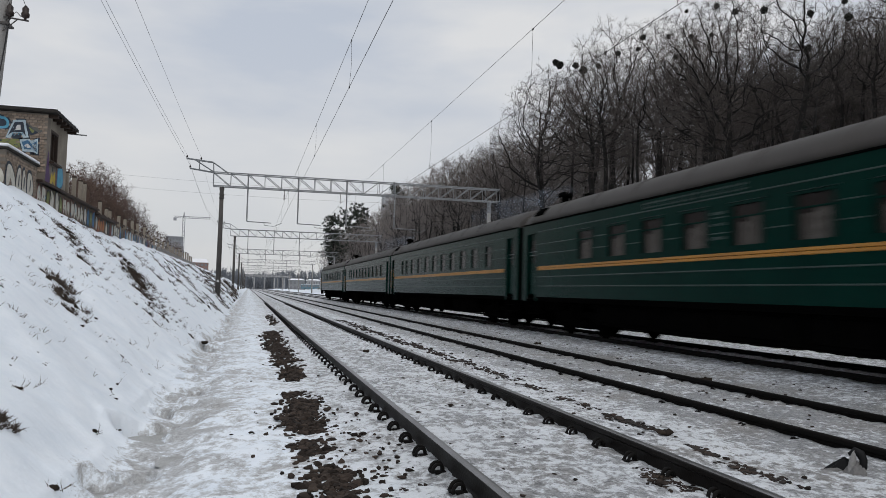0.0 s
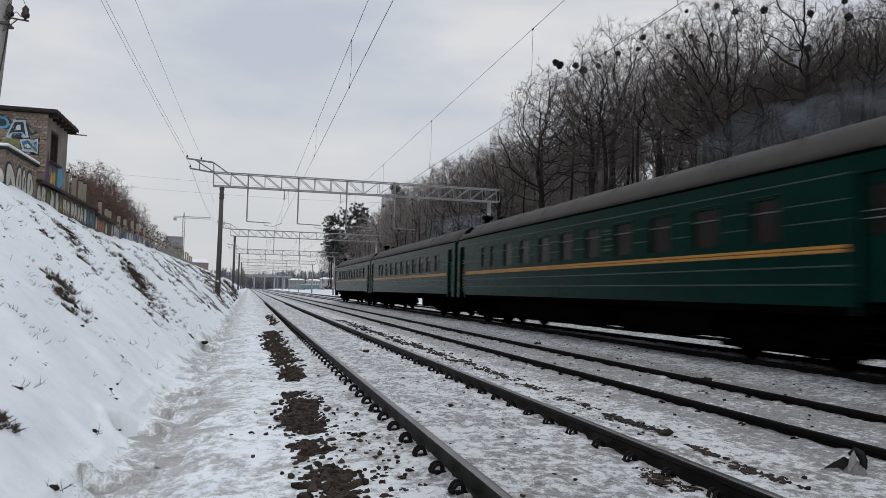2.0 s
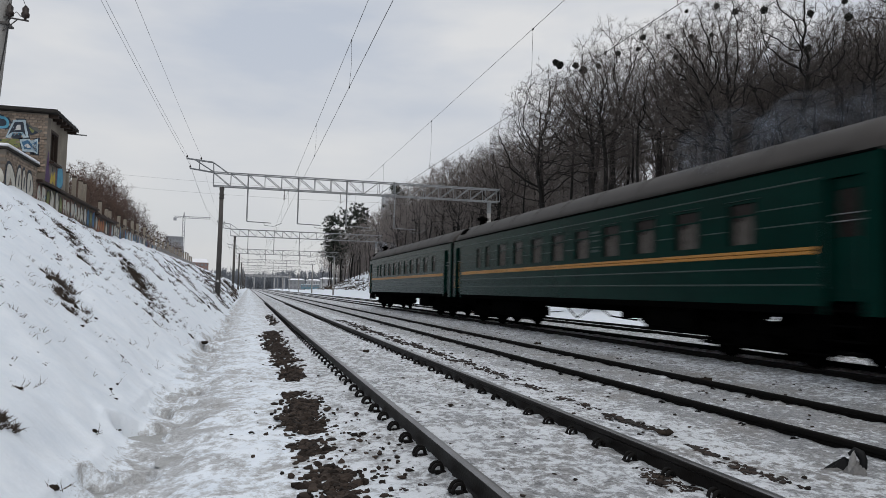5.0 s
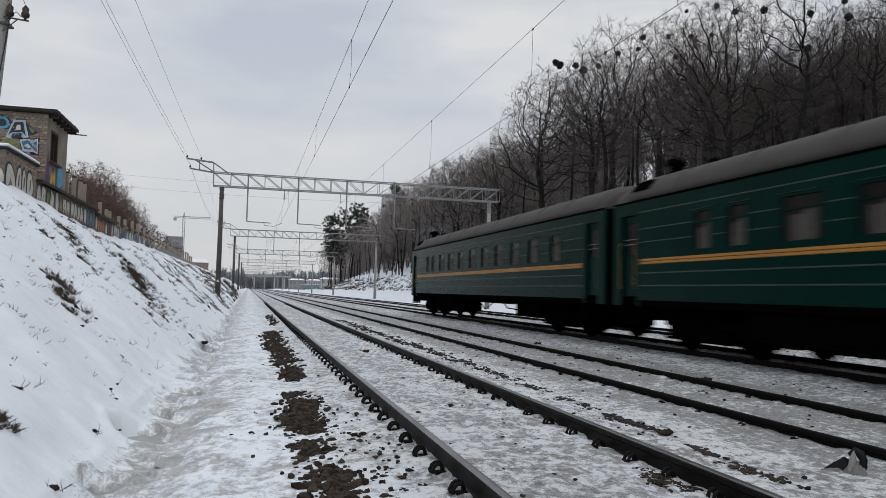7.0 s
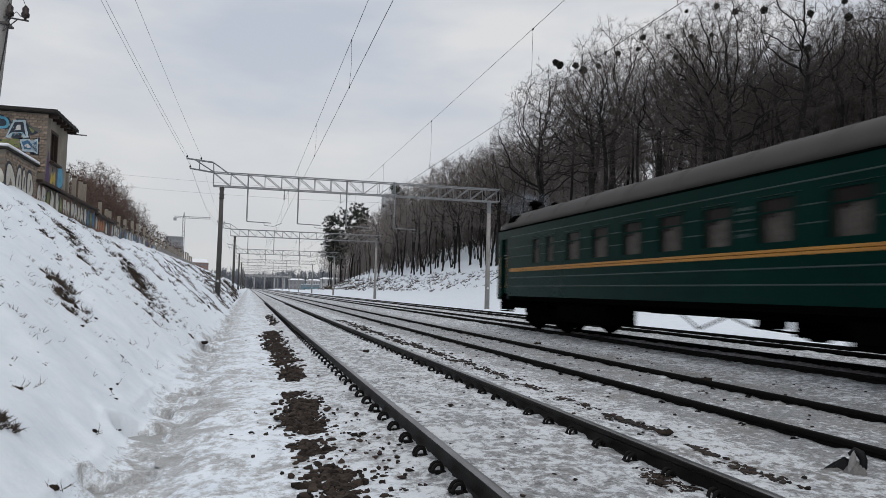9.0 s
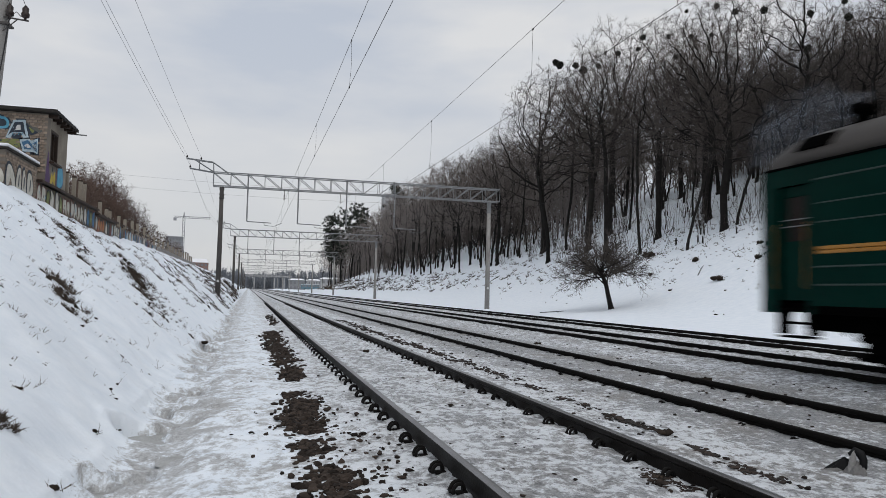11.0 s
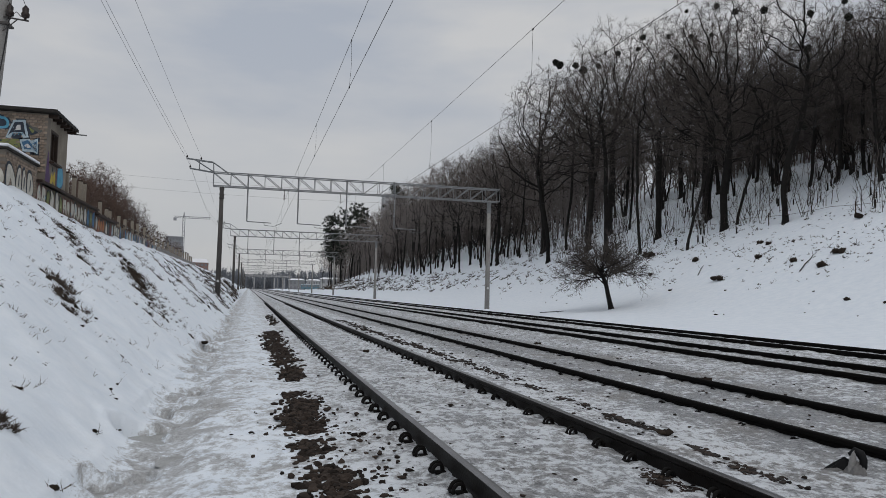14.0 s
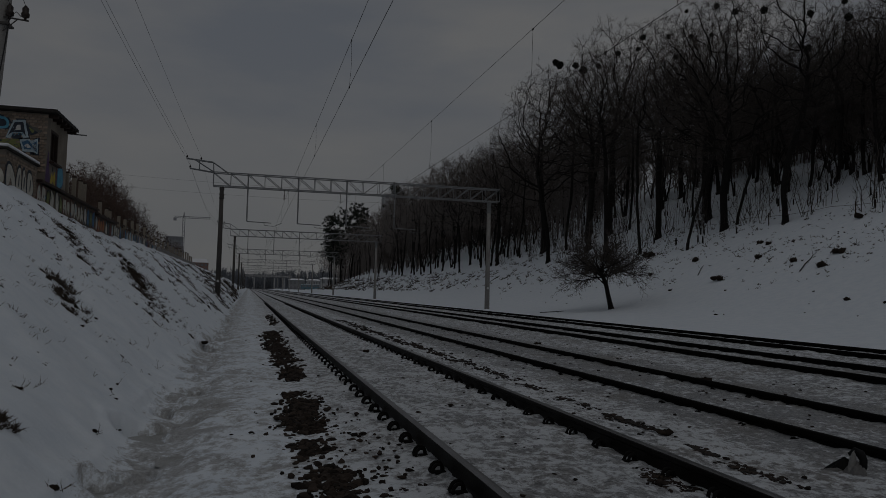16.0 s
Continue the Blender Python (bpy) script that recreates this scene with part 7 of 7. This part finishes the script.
def slope_litter():
    rnd = random.Random(19)
    at = ((28.53, 40.31, 0.34), (31.38, 47.33, 0.36), (31.34, 40.37, 0.3), (30.54, 36.29, 0.26), (31.4, 33.78, 0.36), (29.82, 33.26, 0.32), (36.17, 37.01, 0.28), (33.57, 43.07, 0.26), (33.32, 41.8, 0.24), (32.8, 56.04, 0.55),
          (26.74, 43.05, 0.14), (29.45, 50.14, 0.2), (25.82, 27.3, 0.13))
    for x, y, r in at:
        s = Shape()
        z = float(land(x, y))
        for k in range(3):
            lump(rnd, s, x + rnd.gauss(0, r * 0.35), y + rnd.gauss(0, r * 0.35), z + r * 0.25, r * rnd.uniform(0.4, 0.7), stretch=(1.1, 1.0, 0.9))
        c = thing("earth_clod", "dark clod of earth and roots on the snowy slope", "earth clod", "clods on the slope")
        part("earth", s, M["earth"], c, smooth=True)
        t = Shape()
        tuft(rnd, t, x, y, z + r * 0.4, r * 1.2, 8, (-0.3, 0), 0.012)
        part("roots", t, M["grass"], c)
    s, c = Shape(), Shape()
    for k in range(1500):
        y = 26 + rnd.random() ** 1.8 * 260
        x = rnd.uniform(26.5, 33.5) + rnd.random() * 6 * (y < 100) + (1.5 if y < 60 else -1.0)
        z = float(land(x, y))
        size = 0.25 + 0.0035 * y
        if rnd.random() < 0.9:
            tuft(rnd, s, x, y, z, size * rnd.uniform(0.3, 1.0) * (0.5 if y < 70 else 1), 6, (rnd.gauss(-0.5, 0.6), rnd.gauss(0, 0.5)), 0.006 + 0.0001 * y)
        if rnd.random() < 0.5:
            lump(rnd, c, x, y, z, size * rnd.uniform(0.1, 0.32) * (0.5 if y < 70 else 1), stretch=(1.9, 0.7, 0.45), slant=-0.5)
    # crumbs of turf and twigs in loose drifts on the open slope
    for k in range(60):
        cx, cy, n = rnd.uniform(27.5, 38.5), rnd.uniform(29, 64), rnd.randint(4, 12)
        for j in range(n):
            x, y = cx + rnd.gauss(0, 0.35), cy + rnd.gauss(0, 0.9)
            z = float(land(x, y)) + 0.02
            lump(rnd, c, x, y, z, rnd.uniform(0.012, 0.05), stretch=(1.2, 1.3, 0.8), slant=-0.4)
            if j % 3 == 0:
                tuft(rnd, s, x, y, z, rnd.uniform(0.15, 0.5), 4, (-0.2, 0.0), 0.010)
    for k in range(16):
        x, y = rnd.uniform(22, 27), rnd.uniform(24, 80)
        lump(rnd, c, x, y, float(land(x, y)) + 0.01, rnd.uniform(0.03, 0.09))
    solid("slope_weeds", s, M["grass"], "sparse dry weeds and twigs on the snowy slope", "dry grass", kind="stuff")
    solid("slope_turf", c, M["earth"], "dark turf patches breaking through the snowy slope", "earth", kind="stuff", smooth=True)
    # fallen branches
    for x, y, ln, turn in ((19.3, 45.0, 2.0, 0.15), (30.5, 35.0, 2.8, 0.6), (30.0, 44.5, 2.4, 0.8)):
        s = Shape()
        z = float(land(x, y))
        d = Vector((math.cos(turn), math.sin(turn), 0))
        pts = []
        for k in range(6):
            p = Vector((x, y, 0)) + d * ln * (k / 5 - 0.5) + Vector((rnd.gauss(0, 0.06), rnd.gauss(0, 0.06), 0))
            p.z = float(land(p.x, p.y)) + 0.03
            pts.append(p)
        s.tube(pts, [0.035, 0.03, 0.027, 0.022, 0.016, 0.008], 5)
        for k in (2, 3, 4):
            spike(rnd, s, pts[k], swing(rnd, d, 0.7) + Vector((0, 0, 0.3)), ln * 0.25, 0.012)
        solid("fallen_branch", s, M["bark"], "thin fallen branch lying on the snow", "branch", "fallen branches")
    s = Shape()
    s.tube([(36.6, y, float(land(36.6, y)) + 0.75 - 0.15 * math.sin((y % 8) / 8 * 3.14)) for y in range(30, 62, 2)], 0.012, 4)
    for y in range(30, 62, 8):
        s.tube([(36.6, y, float(land(36.6, y)) - 0.2), (36.6, y, float(land(36.6, y)) + 0.9)], 0.04, 5)
    solid("wire_fence", s, M["rust"], "sagging wire fence on short posts below the trees", "fence")


slope_litter()


def mistletoe():
    rnd = random.Random(8)
    protos = []
    for k in range(3):
        s = Shape()
        for _ in range(420):
            d = Vector((rnd.gauss(0, 1), rnd.gauss(0, 1), rnd.gauss(0, 1))).normalized()
            thorn(rnd, s, d * rnd.uniform(0.2, 0.34), swing(rnd, d, rnd.uniform(0.0, 0.8)), rnd.uniform(0.1, 0.22), 0.02)
        lump(rnd, s, 0, 0, 0, 0.34, 10, 7, (1.0, 1.0, 0.95))
        protos.append(s.mesh("mistletoe", M["mistletoe"]))
    at = ((86.71, 30.94, 1.2), (85.26, 30.21, 1.35), (80.54, 28.75, 1.1), (78.48, 27.53, 1.4), (74.55, 26.92, 0.85), (69.97, 26.91, 0.85), (65.83, 26.08, 0.65), (64.85, 26.92, 0.85), (60.23, 25.49, 0.7), (56.57, 24.26, 0.65),
          (53.6, 23.41, 0.55), (52.91, 25.64, 0.7), (50.45, 24.25, 0.75), (47.01, 23.12, 0.8), (42.24, 21.11, 0.7), (38.85, 19.65, 0.7), (59.07, 23.15, 0.6), (42.47, 18.71, 0.7), (88.48, 24.81, 0.8), (39.17, 20.78, 0.55), (42.82, 13.21, 0.5),
          (48.11, 17.28, 0.55), (46.0, 24.4, 0.6), (72.9, 27.9, 0.5), (57.3, 26.8, 0.5))
    for y, z, sc in at:
        o = new("mistletoe_clump", protos[rnd.randrange(3)])
        o.matrix_world = Matrix.Translation((37.0, y, z)) @ pose(0, 0, 0, 0, 0, rnd.uniform(0, 360)) @ Matrix.Scale(sc * 0.86, 4)
        tagged(o, "round dark mistletoe clump high in a bare tree", "mistletoe", "mistletoe in the treetops")


mistletoe()


def pines():
    rnd = random.Random(5)
    for x, y, hgt in ((29.5, 262, 25), (32.5, 272, 27), (34.0, 255, 23), (38, 262, 25), (30.5, 285, 22), (42, 222, 24)):
        t = thing("pine_tree", "dark evergreen pine with ragged clumps of needles", "tree", "pines at the end of the wood", at=on_land(x, y))
        wood, fine = Shape(), Shape()
        pts, rad = limb(rnd, wood, (0, 0, -0.5), (0.02, 0, 1), hgt, 0.32, 0.06, 0.03, 7, 9, 0.0)
        for b in range(34):
            u = 0.35 + 0.65 * b / 34
            i = u * 9
            k = min(int(i), 8)
            p = pts[k].lerp(pts[k + 1], i - k)
            d = Vector((rnd.gauss(0, 1), rnd.gauss(0, 1), rnd.uniform(0.0, 0.5)))
            q, _r = limb(rnd, wood, p, d, hgt * rnd.uniform(0.1, 0.2) * (1.25 - u * 0.6), 0.07, 0.02, 0.15, 4, 4, 0.05)
            for j in (2, 3, 4):
                for _ in range(2):
                    c = q[j] + Vector((rnd.gauss(0, 0.6), rnd.gauss(0, 0.6), rnd.gauss(0, 0.4)))
                    for n in range(34):
                        thorn(rnd, fine, c, Vector((rnd.gauss(0, 1), rnd.gauss(0, 1), rnd.gauss(0.3, 0.8))), rnd.uniform(0.4, 1.1), 0.085)
        part("trunk", wood, M["bark"], t, smooth=True)
        part("crown", fine, M["needle"], t)


pines()


# ---- the far end of the line ----
def block(name, label, category, x0, x1, y, depth, z0, z1, wall, roof, cols, rows, roof_h=0.0):
    b = thing(name, label, category)
    s = Shape()
    s.box(((x0 + x1) / 2, y + depth / 2, (z0 + z1) / 2), (x1 - x0, depth, z1 - z0))
    w = part("wall", s, M[wall], b)
    s = Shape()
    if roof_h:
        s.add([(x0 - 0.5, y - 0.5, z1), (x1 + 0.5, y - 0.5, z1), (x1 + 0.5, y + depth + 0.5, z1), (x0 - 0.5, y + depth + 0.5, z1), (x0 + 1.5, y + depth / 2, z1 + roof_h), (x1 - 1.5, y + depth / 2, z1 + roof_h)],
              [(0, 1, 5, 4), (2, 3, 4, 5), (1, 2, 5), (3, 0, 4), (3, 2, 1, 0)])
    else:
        s.box(((x0 + x1) / 2, y + depth / 2, z1 + 0.25), (x1 - x0 + 0.6, depth + 0.6, 0.5))
    part("roof", s, M[roof], b)
    cw, rh = (x1 - x0) / cols, (z1 - z0) / rows
    g = Shape()
    g.box((0, 0, 0), (cw * 0.5, 0.2, rh * 0.5))
    me = g.mesh("window", M["hazed_glass"])
    for i in range(cols):
        for j in range(rows):
            part("window", me, None, w, at=Matrix.Translation((x0 + cw * (i + 0.5), y - 0.05, z0 + rh * (j + 0.5))))
    return b


block("apartment_building", "distant grey concrete apartment block above the bank", "building", -62.6, -50.9, 600, 14, 4, 38.5, "hazed_grey", "hazed_grey", 5, 11)
block("brick_house", "distant red brick house with a snowy roof", "building", -44.5, -31.1, 600, 12, 2, 19.5, "far_brick", "snow", 5, 5, 3.2)
block("white_depot", "distant pale low depot building beside the line", "building", 46.0, 56.0, 600, 14, 0, 8.0, "hazed_wall", "snow", 5, 2, 1.2)
block("white_shed", "long low pale shed beside the line", "building", 53.0, 72.0, 560, 14, 0, 9.0, "hazed_wall", "snow", 6, 2, 1.2)
block("hilltop_building", "pale building above the treetops of the slope", "building", 106, 126, 600, 14, 20, 81, "hazed_wall", "hazed_wall", 4, 14)
block("grey_store", "low grey store beside the far tracks", "building", 24.5, 34, 470, 10, 0, 6.5, "hazed_grey", "snow", 4, 2, 1.0)


def crane():
    c = thing("tower_crane", "distant grey tower crane with a long jib", "crane")
    s = Shape()
    for dx in (-0.8, 0.8):
        s.box((-50 + dx, 600, 29), (0.4, 0.6, 50))
    for k in range(16):
        s.bar((-50.8, 600, 4 + k * 3.1), (-49.2, 600, 7.1 + k * 3.1), 0.22)
    s.tube([(-50, 600, 54), (-50, 600, 58)], [0.8, 0.2], 5)
    part("tower", s, M["hazed_grey"], c)
    s = Shape()
    for z in (53.4, 54.6):
        s.box((-44, 600, z), (27, 0.5, 0.35))
    for k in range(13):
        s.bar((-57 + k * 2.1, 600, 53.4), (-55.9 + k * 2.1, 600, 54.6), 0.16)
    s.box((-56.5, 600, 52.3), (2.2, 1, 2.2))
    part("jib", s, M["hazed_grey"], c)


crane()


def overpass():
    b = thing("road_overpass", "distant pale concrete road bridge over the line", "bridge", kind="structure")
    s = Shape()
    s.box((12, 640, 10.7), (46, 9, 0.9), 0.2)
    part("deck", s, M["hazed_wall"], b)
    for x in (-4, 4.5, 13, 21, 29):
        p = Shape()
        p.box((x, 640, 4.9), (1.1, 7, 9.8), 0.2)
        part("pier", p, M["hazed_wall"], b)
    s = Shape()
    s.box((12, 635.4, 11.5), (46, 0.15, 0.6))
    part("parapet", s, M["hazed_wall"], b)


overpass()


def parked_bus():
    """A bus that stands on the far side of the line."""
    x, y = 34.3, 430.0
    z = float(land(x, y))
    b = thing("parked_bus", "distant dull blue bus parked beside the far tracks", "bus", at=Matrix.Translation((x, y, z)))
    s = Shape()
    s.box((0, 0, 1.75), (10.4, 2.5, 2.6), 0.25)
    body = part("body", s, M["bus_blue"], b)
    for k in range(6):
        w = Shape()
        w.box((-4.2 + k * 1.68, -1.26, 2.25), (1.3, 0.06, 0.95))
        part("window", w, M["hazed_glass"], body)
    s = Shape()
    s.box((0, 0, 3.09), (10.0, 2.3, 0.12), 0.04)
    part("roof", s, M["snow"], b, "snow on the roof")
    for wx in (-3.2, 3.2):
        for wy in (-1.05, 1.05):
            w = Shape()
            w.tube([(wx, wy - 0.15, 0.48), (wx, wy + 0.15, 0.48)], 0.48, 14)
            part("wheel", w, M["rubber"], b)


parked_bus()


def distant_treeline():
    """Soft tree lines on the horizon, haze painted into their colour: many thin upright clumps in one object."""
    rnd = random.Random(66)
    s = Shape()
    for x0, x1, y, lo, hi, n in ((-26, -4, 620, 8, 16, 60), (24, 110, 720, 10, 19, 300), (-6, 30, 740, 9, 15, 120), (-140, -20, 760, 8, 20, 120), (60, 240, 700, 14, 30, 90), (-4, 34, 900, 8, 20, 60), (-600, -140, 900, 14, 30, 120), (240, 800, 800, 20, 38, 90)):
        for k in range(n):
            x, yy = rnd.uniform(x0, x1), y + rnd.uniform(-14, 14)
            z, hgt = float(land(x, y)), rnd.uniform(lo, hi)
            a = Vector((x, yy, z - 0.5))
            thorn(rnd, s, a, Vector((rnd.gauss(0, 0.05), 0, 1)), hgt, 0.35)
            for b in range(48):
                u = rnd.uniform(0.05, 0.95)
                d = swing(rnd, Vector((0, 0, 1)), rnd.uniform(0.2, 1.0))
                thorn(rnd, s, a + Vector((0, 0, hgt * u)), d, hgt * rnd.uniform(0.18, 0.36) * (1.15 - 0.6 * u), 0.22)
    solid("backdrop_woods", s, M["hazed_wood"], "leafless woods along the horizon, painted pale as in haze", "woods", kind="stuff")


distant_treeline()


# ---- small things by the tracks ----
def crumpled_bag():
    """A limp grey and black bag slumped on the slush, its sheets in sharp folds."""
    b = thing("crumpled_bag", "crumpled grey and black plastic bag lying on slush", "bag", at=Matrix.Translation((4.76, 5.04, float(land(4.76, 5.04)) - 0.012)) @ pose(0, 0, 0, 0, 0, -43))

    def heap(name, mat, at, size, folds, power, seed):
        s, pts, fs, na, nr = Shape(), [], [], 44, 9
        for i in range(nr + 1):
            r = i / nr
            for j in range(na):
                ph = 2 * math.pi * j / na
                d = Vector((math.cos(ph), math.sin(ph), 0))
                ridge = abs(((ph * folds / (2 * math.pi) + 0.6 * noise.noise(d * 1.3 + Vector((seed, 0, 0)))) % 1.0) * 2 - 1)
                q = r * (0.72 + 0.42 * ridge * (0.3 + 0.7 * r)) * (1 + 0.25 * noise.noise(d * 1.1 + Vector((0, seed, 0))))
                z = size[2] * (1 - r ** power) * (1 + 0.16 * noise.noise(Vector((d.x * q * 3, d.y * q * 3, seed * 2.0)))) * (0.85 + 0.15 * ridge)
                lean = 0.04 * math.sin(seed) * (1 - r)
                pts.append((at[0] + d.x * q * size[0] + lean, at[1] + d.y * q * size[1], max(0.0, at[2] + z)))
        for i in range(nr):
            for j in range(na):
                fs.append((i * na + j, (i + 1) * na + j, (i + 1) * na + (j + 1) % na, i * na + (j + 1) % na))
        s.add(pts, fs)
        part(name, s, M[mat], b, smooth=True)

    heap("black_sheet", "black_film", (-0.03, 0.05, 0.0), (0.15, 0.08, 0.13), 5, 1.3, 3)
    heap("grey_skirt", "grey_film", (0.045, -0.03, 0.0), (0.085, 0.06, 0.11), 4, 3.0, 8)
    heap("pale_peak", "pale_film", (0.02, -0.02, 0.02), (0.038, 0.04, 0.18), 3, 3.0, 14)
    heap("grey_tail", "grey_film", (-0.11, 0.0, 0.0), (0.11, 0.06, 0.04), 4, 1.6, 21)
    s = Shape()
    s.tube([(0.02, 0.01, 0.15), (0.055, 0.0, 0.19), (0.09, -0.01, 0.175), (0.11, -0.02, 0.13), (0.108, -0.025, 0.075), (0.09, -0.03, 0.01)], [0.03, 0.034, 0.036, 0.03, 0.03, 0.018], 9)
    part("black_edge", s, M["black_film"], b, smooth=True)


crumpled_bag()


def clods_by_rails():
    rnd = random.Random(23)
    # the lump at y 19 stands in for the shade of an undercut
    for x, y, r in ((4.09, 6.72, 0.055), (7.34, 10.8, 0.11), (2.42, 15.3, 0.05), (2.2, 10.6, 0.03), (2.25, 8.1, 0.028), (-1.12, 7.5, 0.016), (-0.98, 19.0, 0.08), (7.9, 19.5, 0.07)):
        s = Shape()
        for k in range(3):
            lump(rnd, s, x + rnd.gauss(0, r * 0.5), y + rnd.gauss(0, r * 0.4), float(land(x, y)) + r * 0.35, r * rnd.uniform(0.5, 0.8))
        solid("dark_clod", s, M["earth"], "dark frozen clod on the snow, one standing for an undercut's shade", "clod", "clods by the tracks", smooth=True)


clods_by_rails()


def frozen_puddles():
    """Thin lenses of dirty ice that lie in the trodden pits."""
    rnd = random.Random(44)
    for cx, cy, rx, ry, depth in HOLLOWS[:17]:
        low = float(land(cx, cy)) + float(lumps(np.array([cx]), np.array([cy]))[0])
        n, rings = 18, (1.0, 0.8, 0.0)
        pts = []
        for k, q in enumerate(rings):
            for j in range(n):
                a = 2 * math.pi * j / n
                wob = 1 + 0.25 * noise.noise((math.cos(a) * 1.3, math.sin(a) * 1.3, cx * 7 + cy))
                pts.append((cx + math.cos(a) * rx * 1.05 * q * wob, cy + math.sin(a) * ry * 1.05 * q * wob, low + depth * 0.34 - (0.03, 0.004, 0.0)[k]))
        fs = [(k * n + j, k * n + (j + 1) % n, (k + 1) * n + (j + 1) % n, (k + 1) * n + j) for k in range(2) for j in range(n)]
        s = Shape()
        s.add(pts, fs)
        solid("frozen_puddle", s, M["dirty_ice"], "patch of dirty grey ice frozen in a trodden hollow", "ice", "ice patches along the path", smooth=True)


frozen_puddles()


def house_in_wood():
    """The dark house up the slope, seen between the trees."""
    h = thing("hillside_house", "dark brown house with a flat roof behind bare trees", "building", at=Matrix.Translation((72.5, 90.0, 18.6)) @ pose(0, 0, 0, 0, 0, -23))
    s = Shape()
    s.box((0, 0, 5.6), (19.0, 9.0, 13.2), 0.05)
    part("wall", s, M["brown_wall"], h)
    s = Shape()
    s.box((0, 0, 12.35), (19.8, 9.8, 0.3), 0.05)
    part("roof", s, M["tar"], h)


house_in_wood()


# ---- what moves ----
def travelled(t):
    return 8.2 * t - 0.035 * t * t


def motions():
    times = [k * 0.5 for k in range(33)]
    for car, y0 in zip(COACHES, CAR_START):
        walk(car, [(t, pose(CAR_X, y0 - travelled(t), CAR_Z)) for t in times])
    # the wheels roll with the coach; their poses are in the coach's own space
    for car in COACHES:
        for w in [o for o in car.children_recursive if o.name.startswith("wheelset")]:
            y, z = w.location.y, w.location.z
            walk(w, [(k / 15, pose(0, y, z, math.degrees(travelled(k / 15) / 0.475))) for k in range(241)])
    for puffs, k in SMOKE:
        walk(puffs, [(t, pose(CAR_X, CAR_START[k] - travelled(t), CAR_Z)) for t in times])


motions()
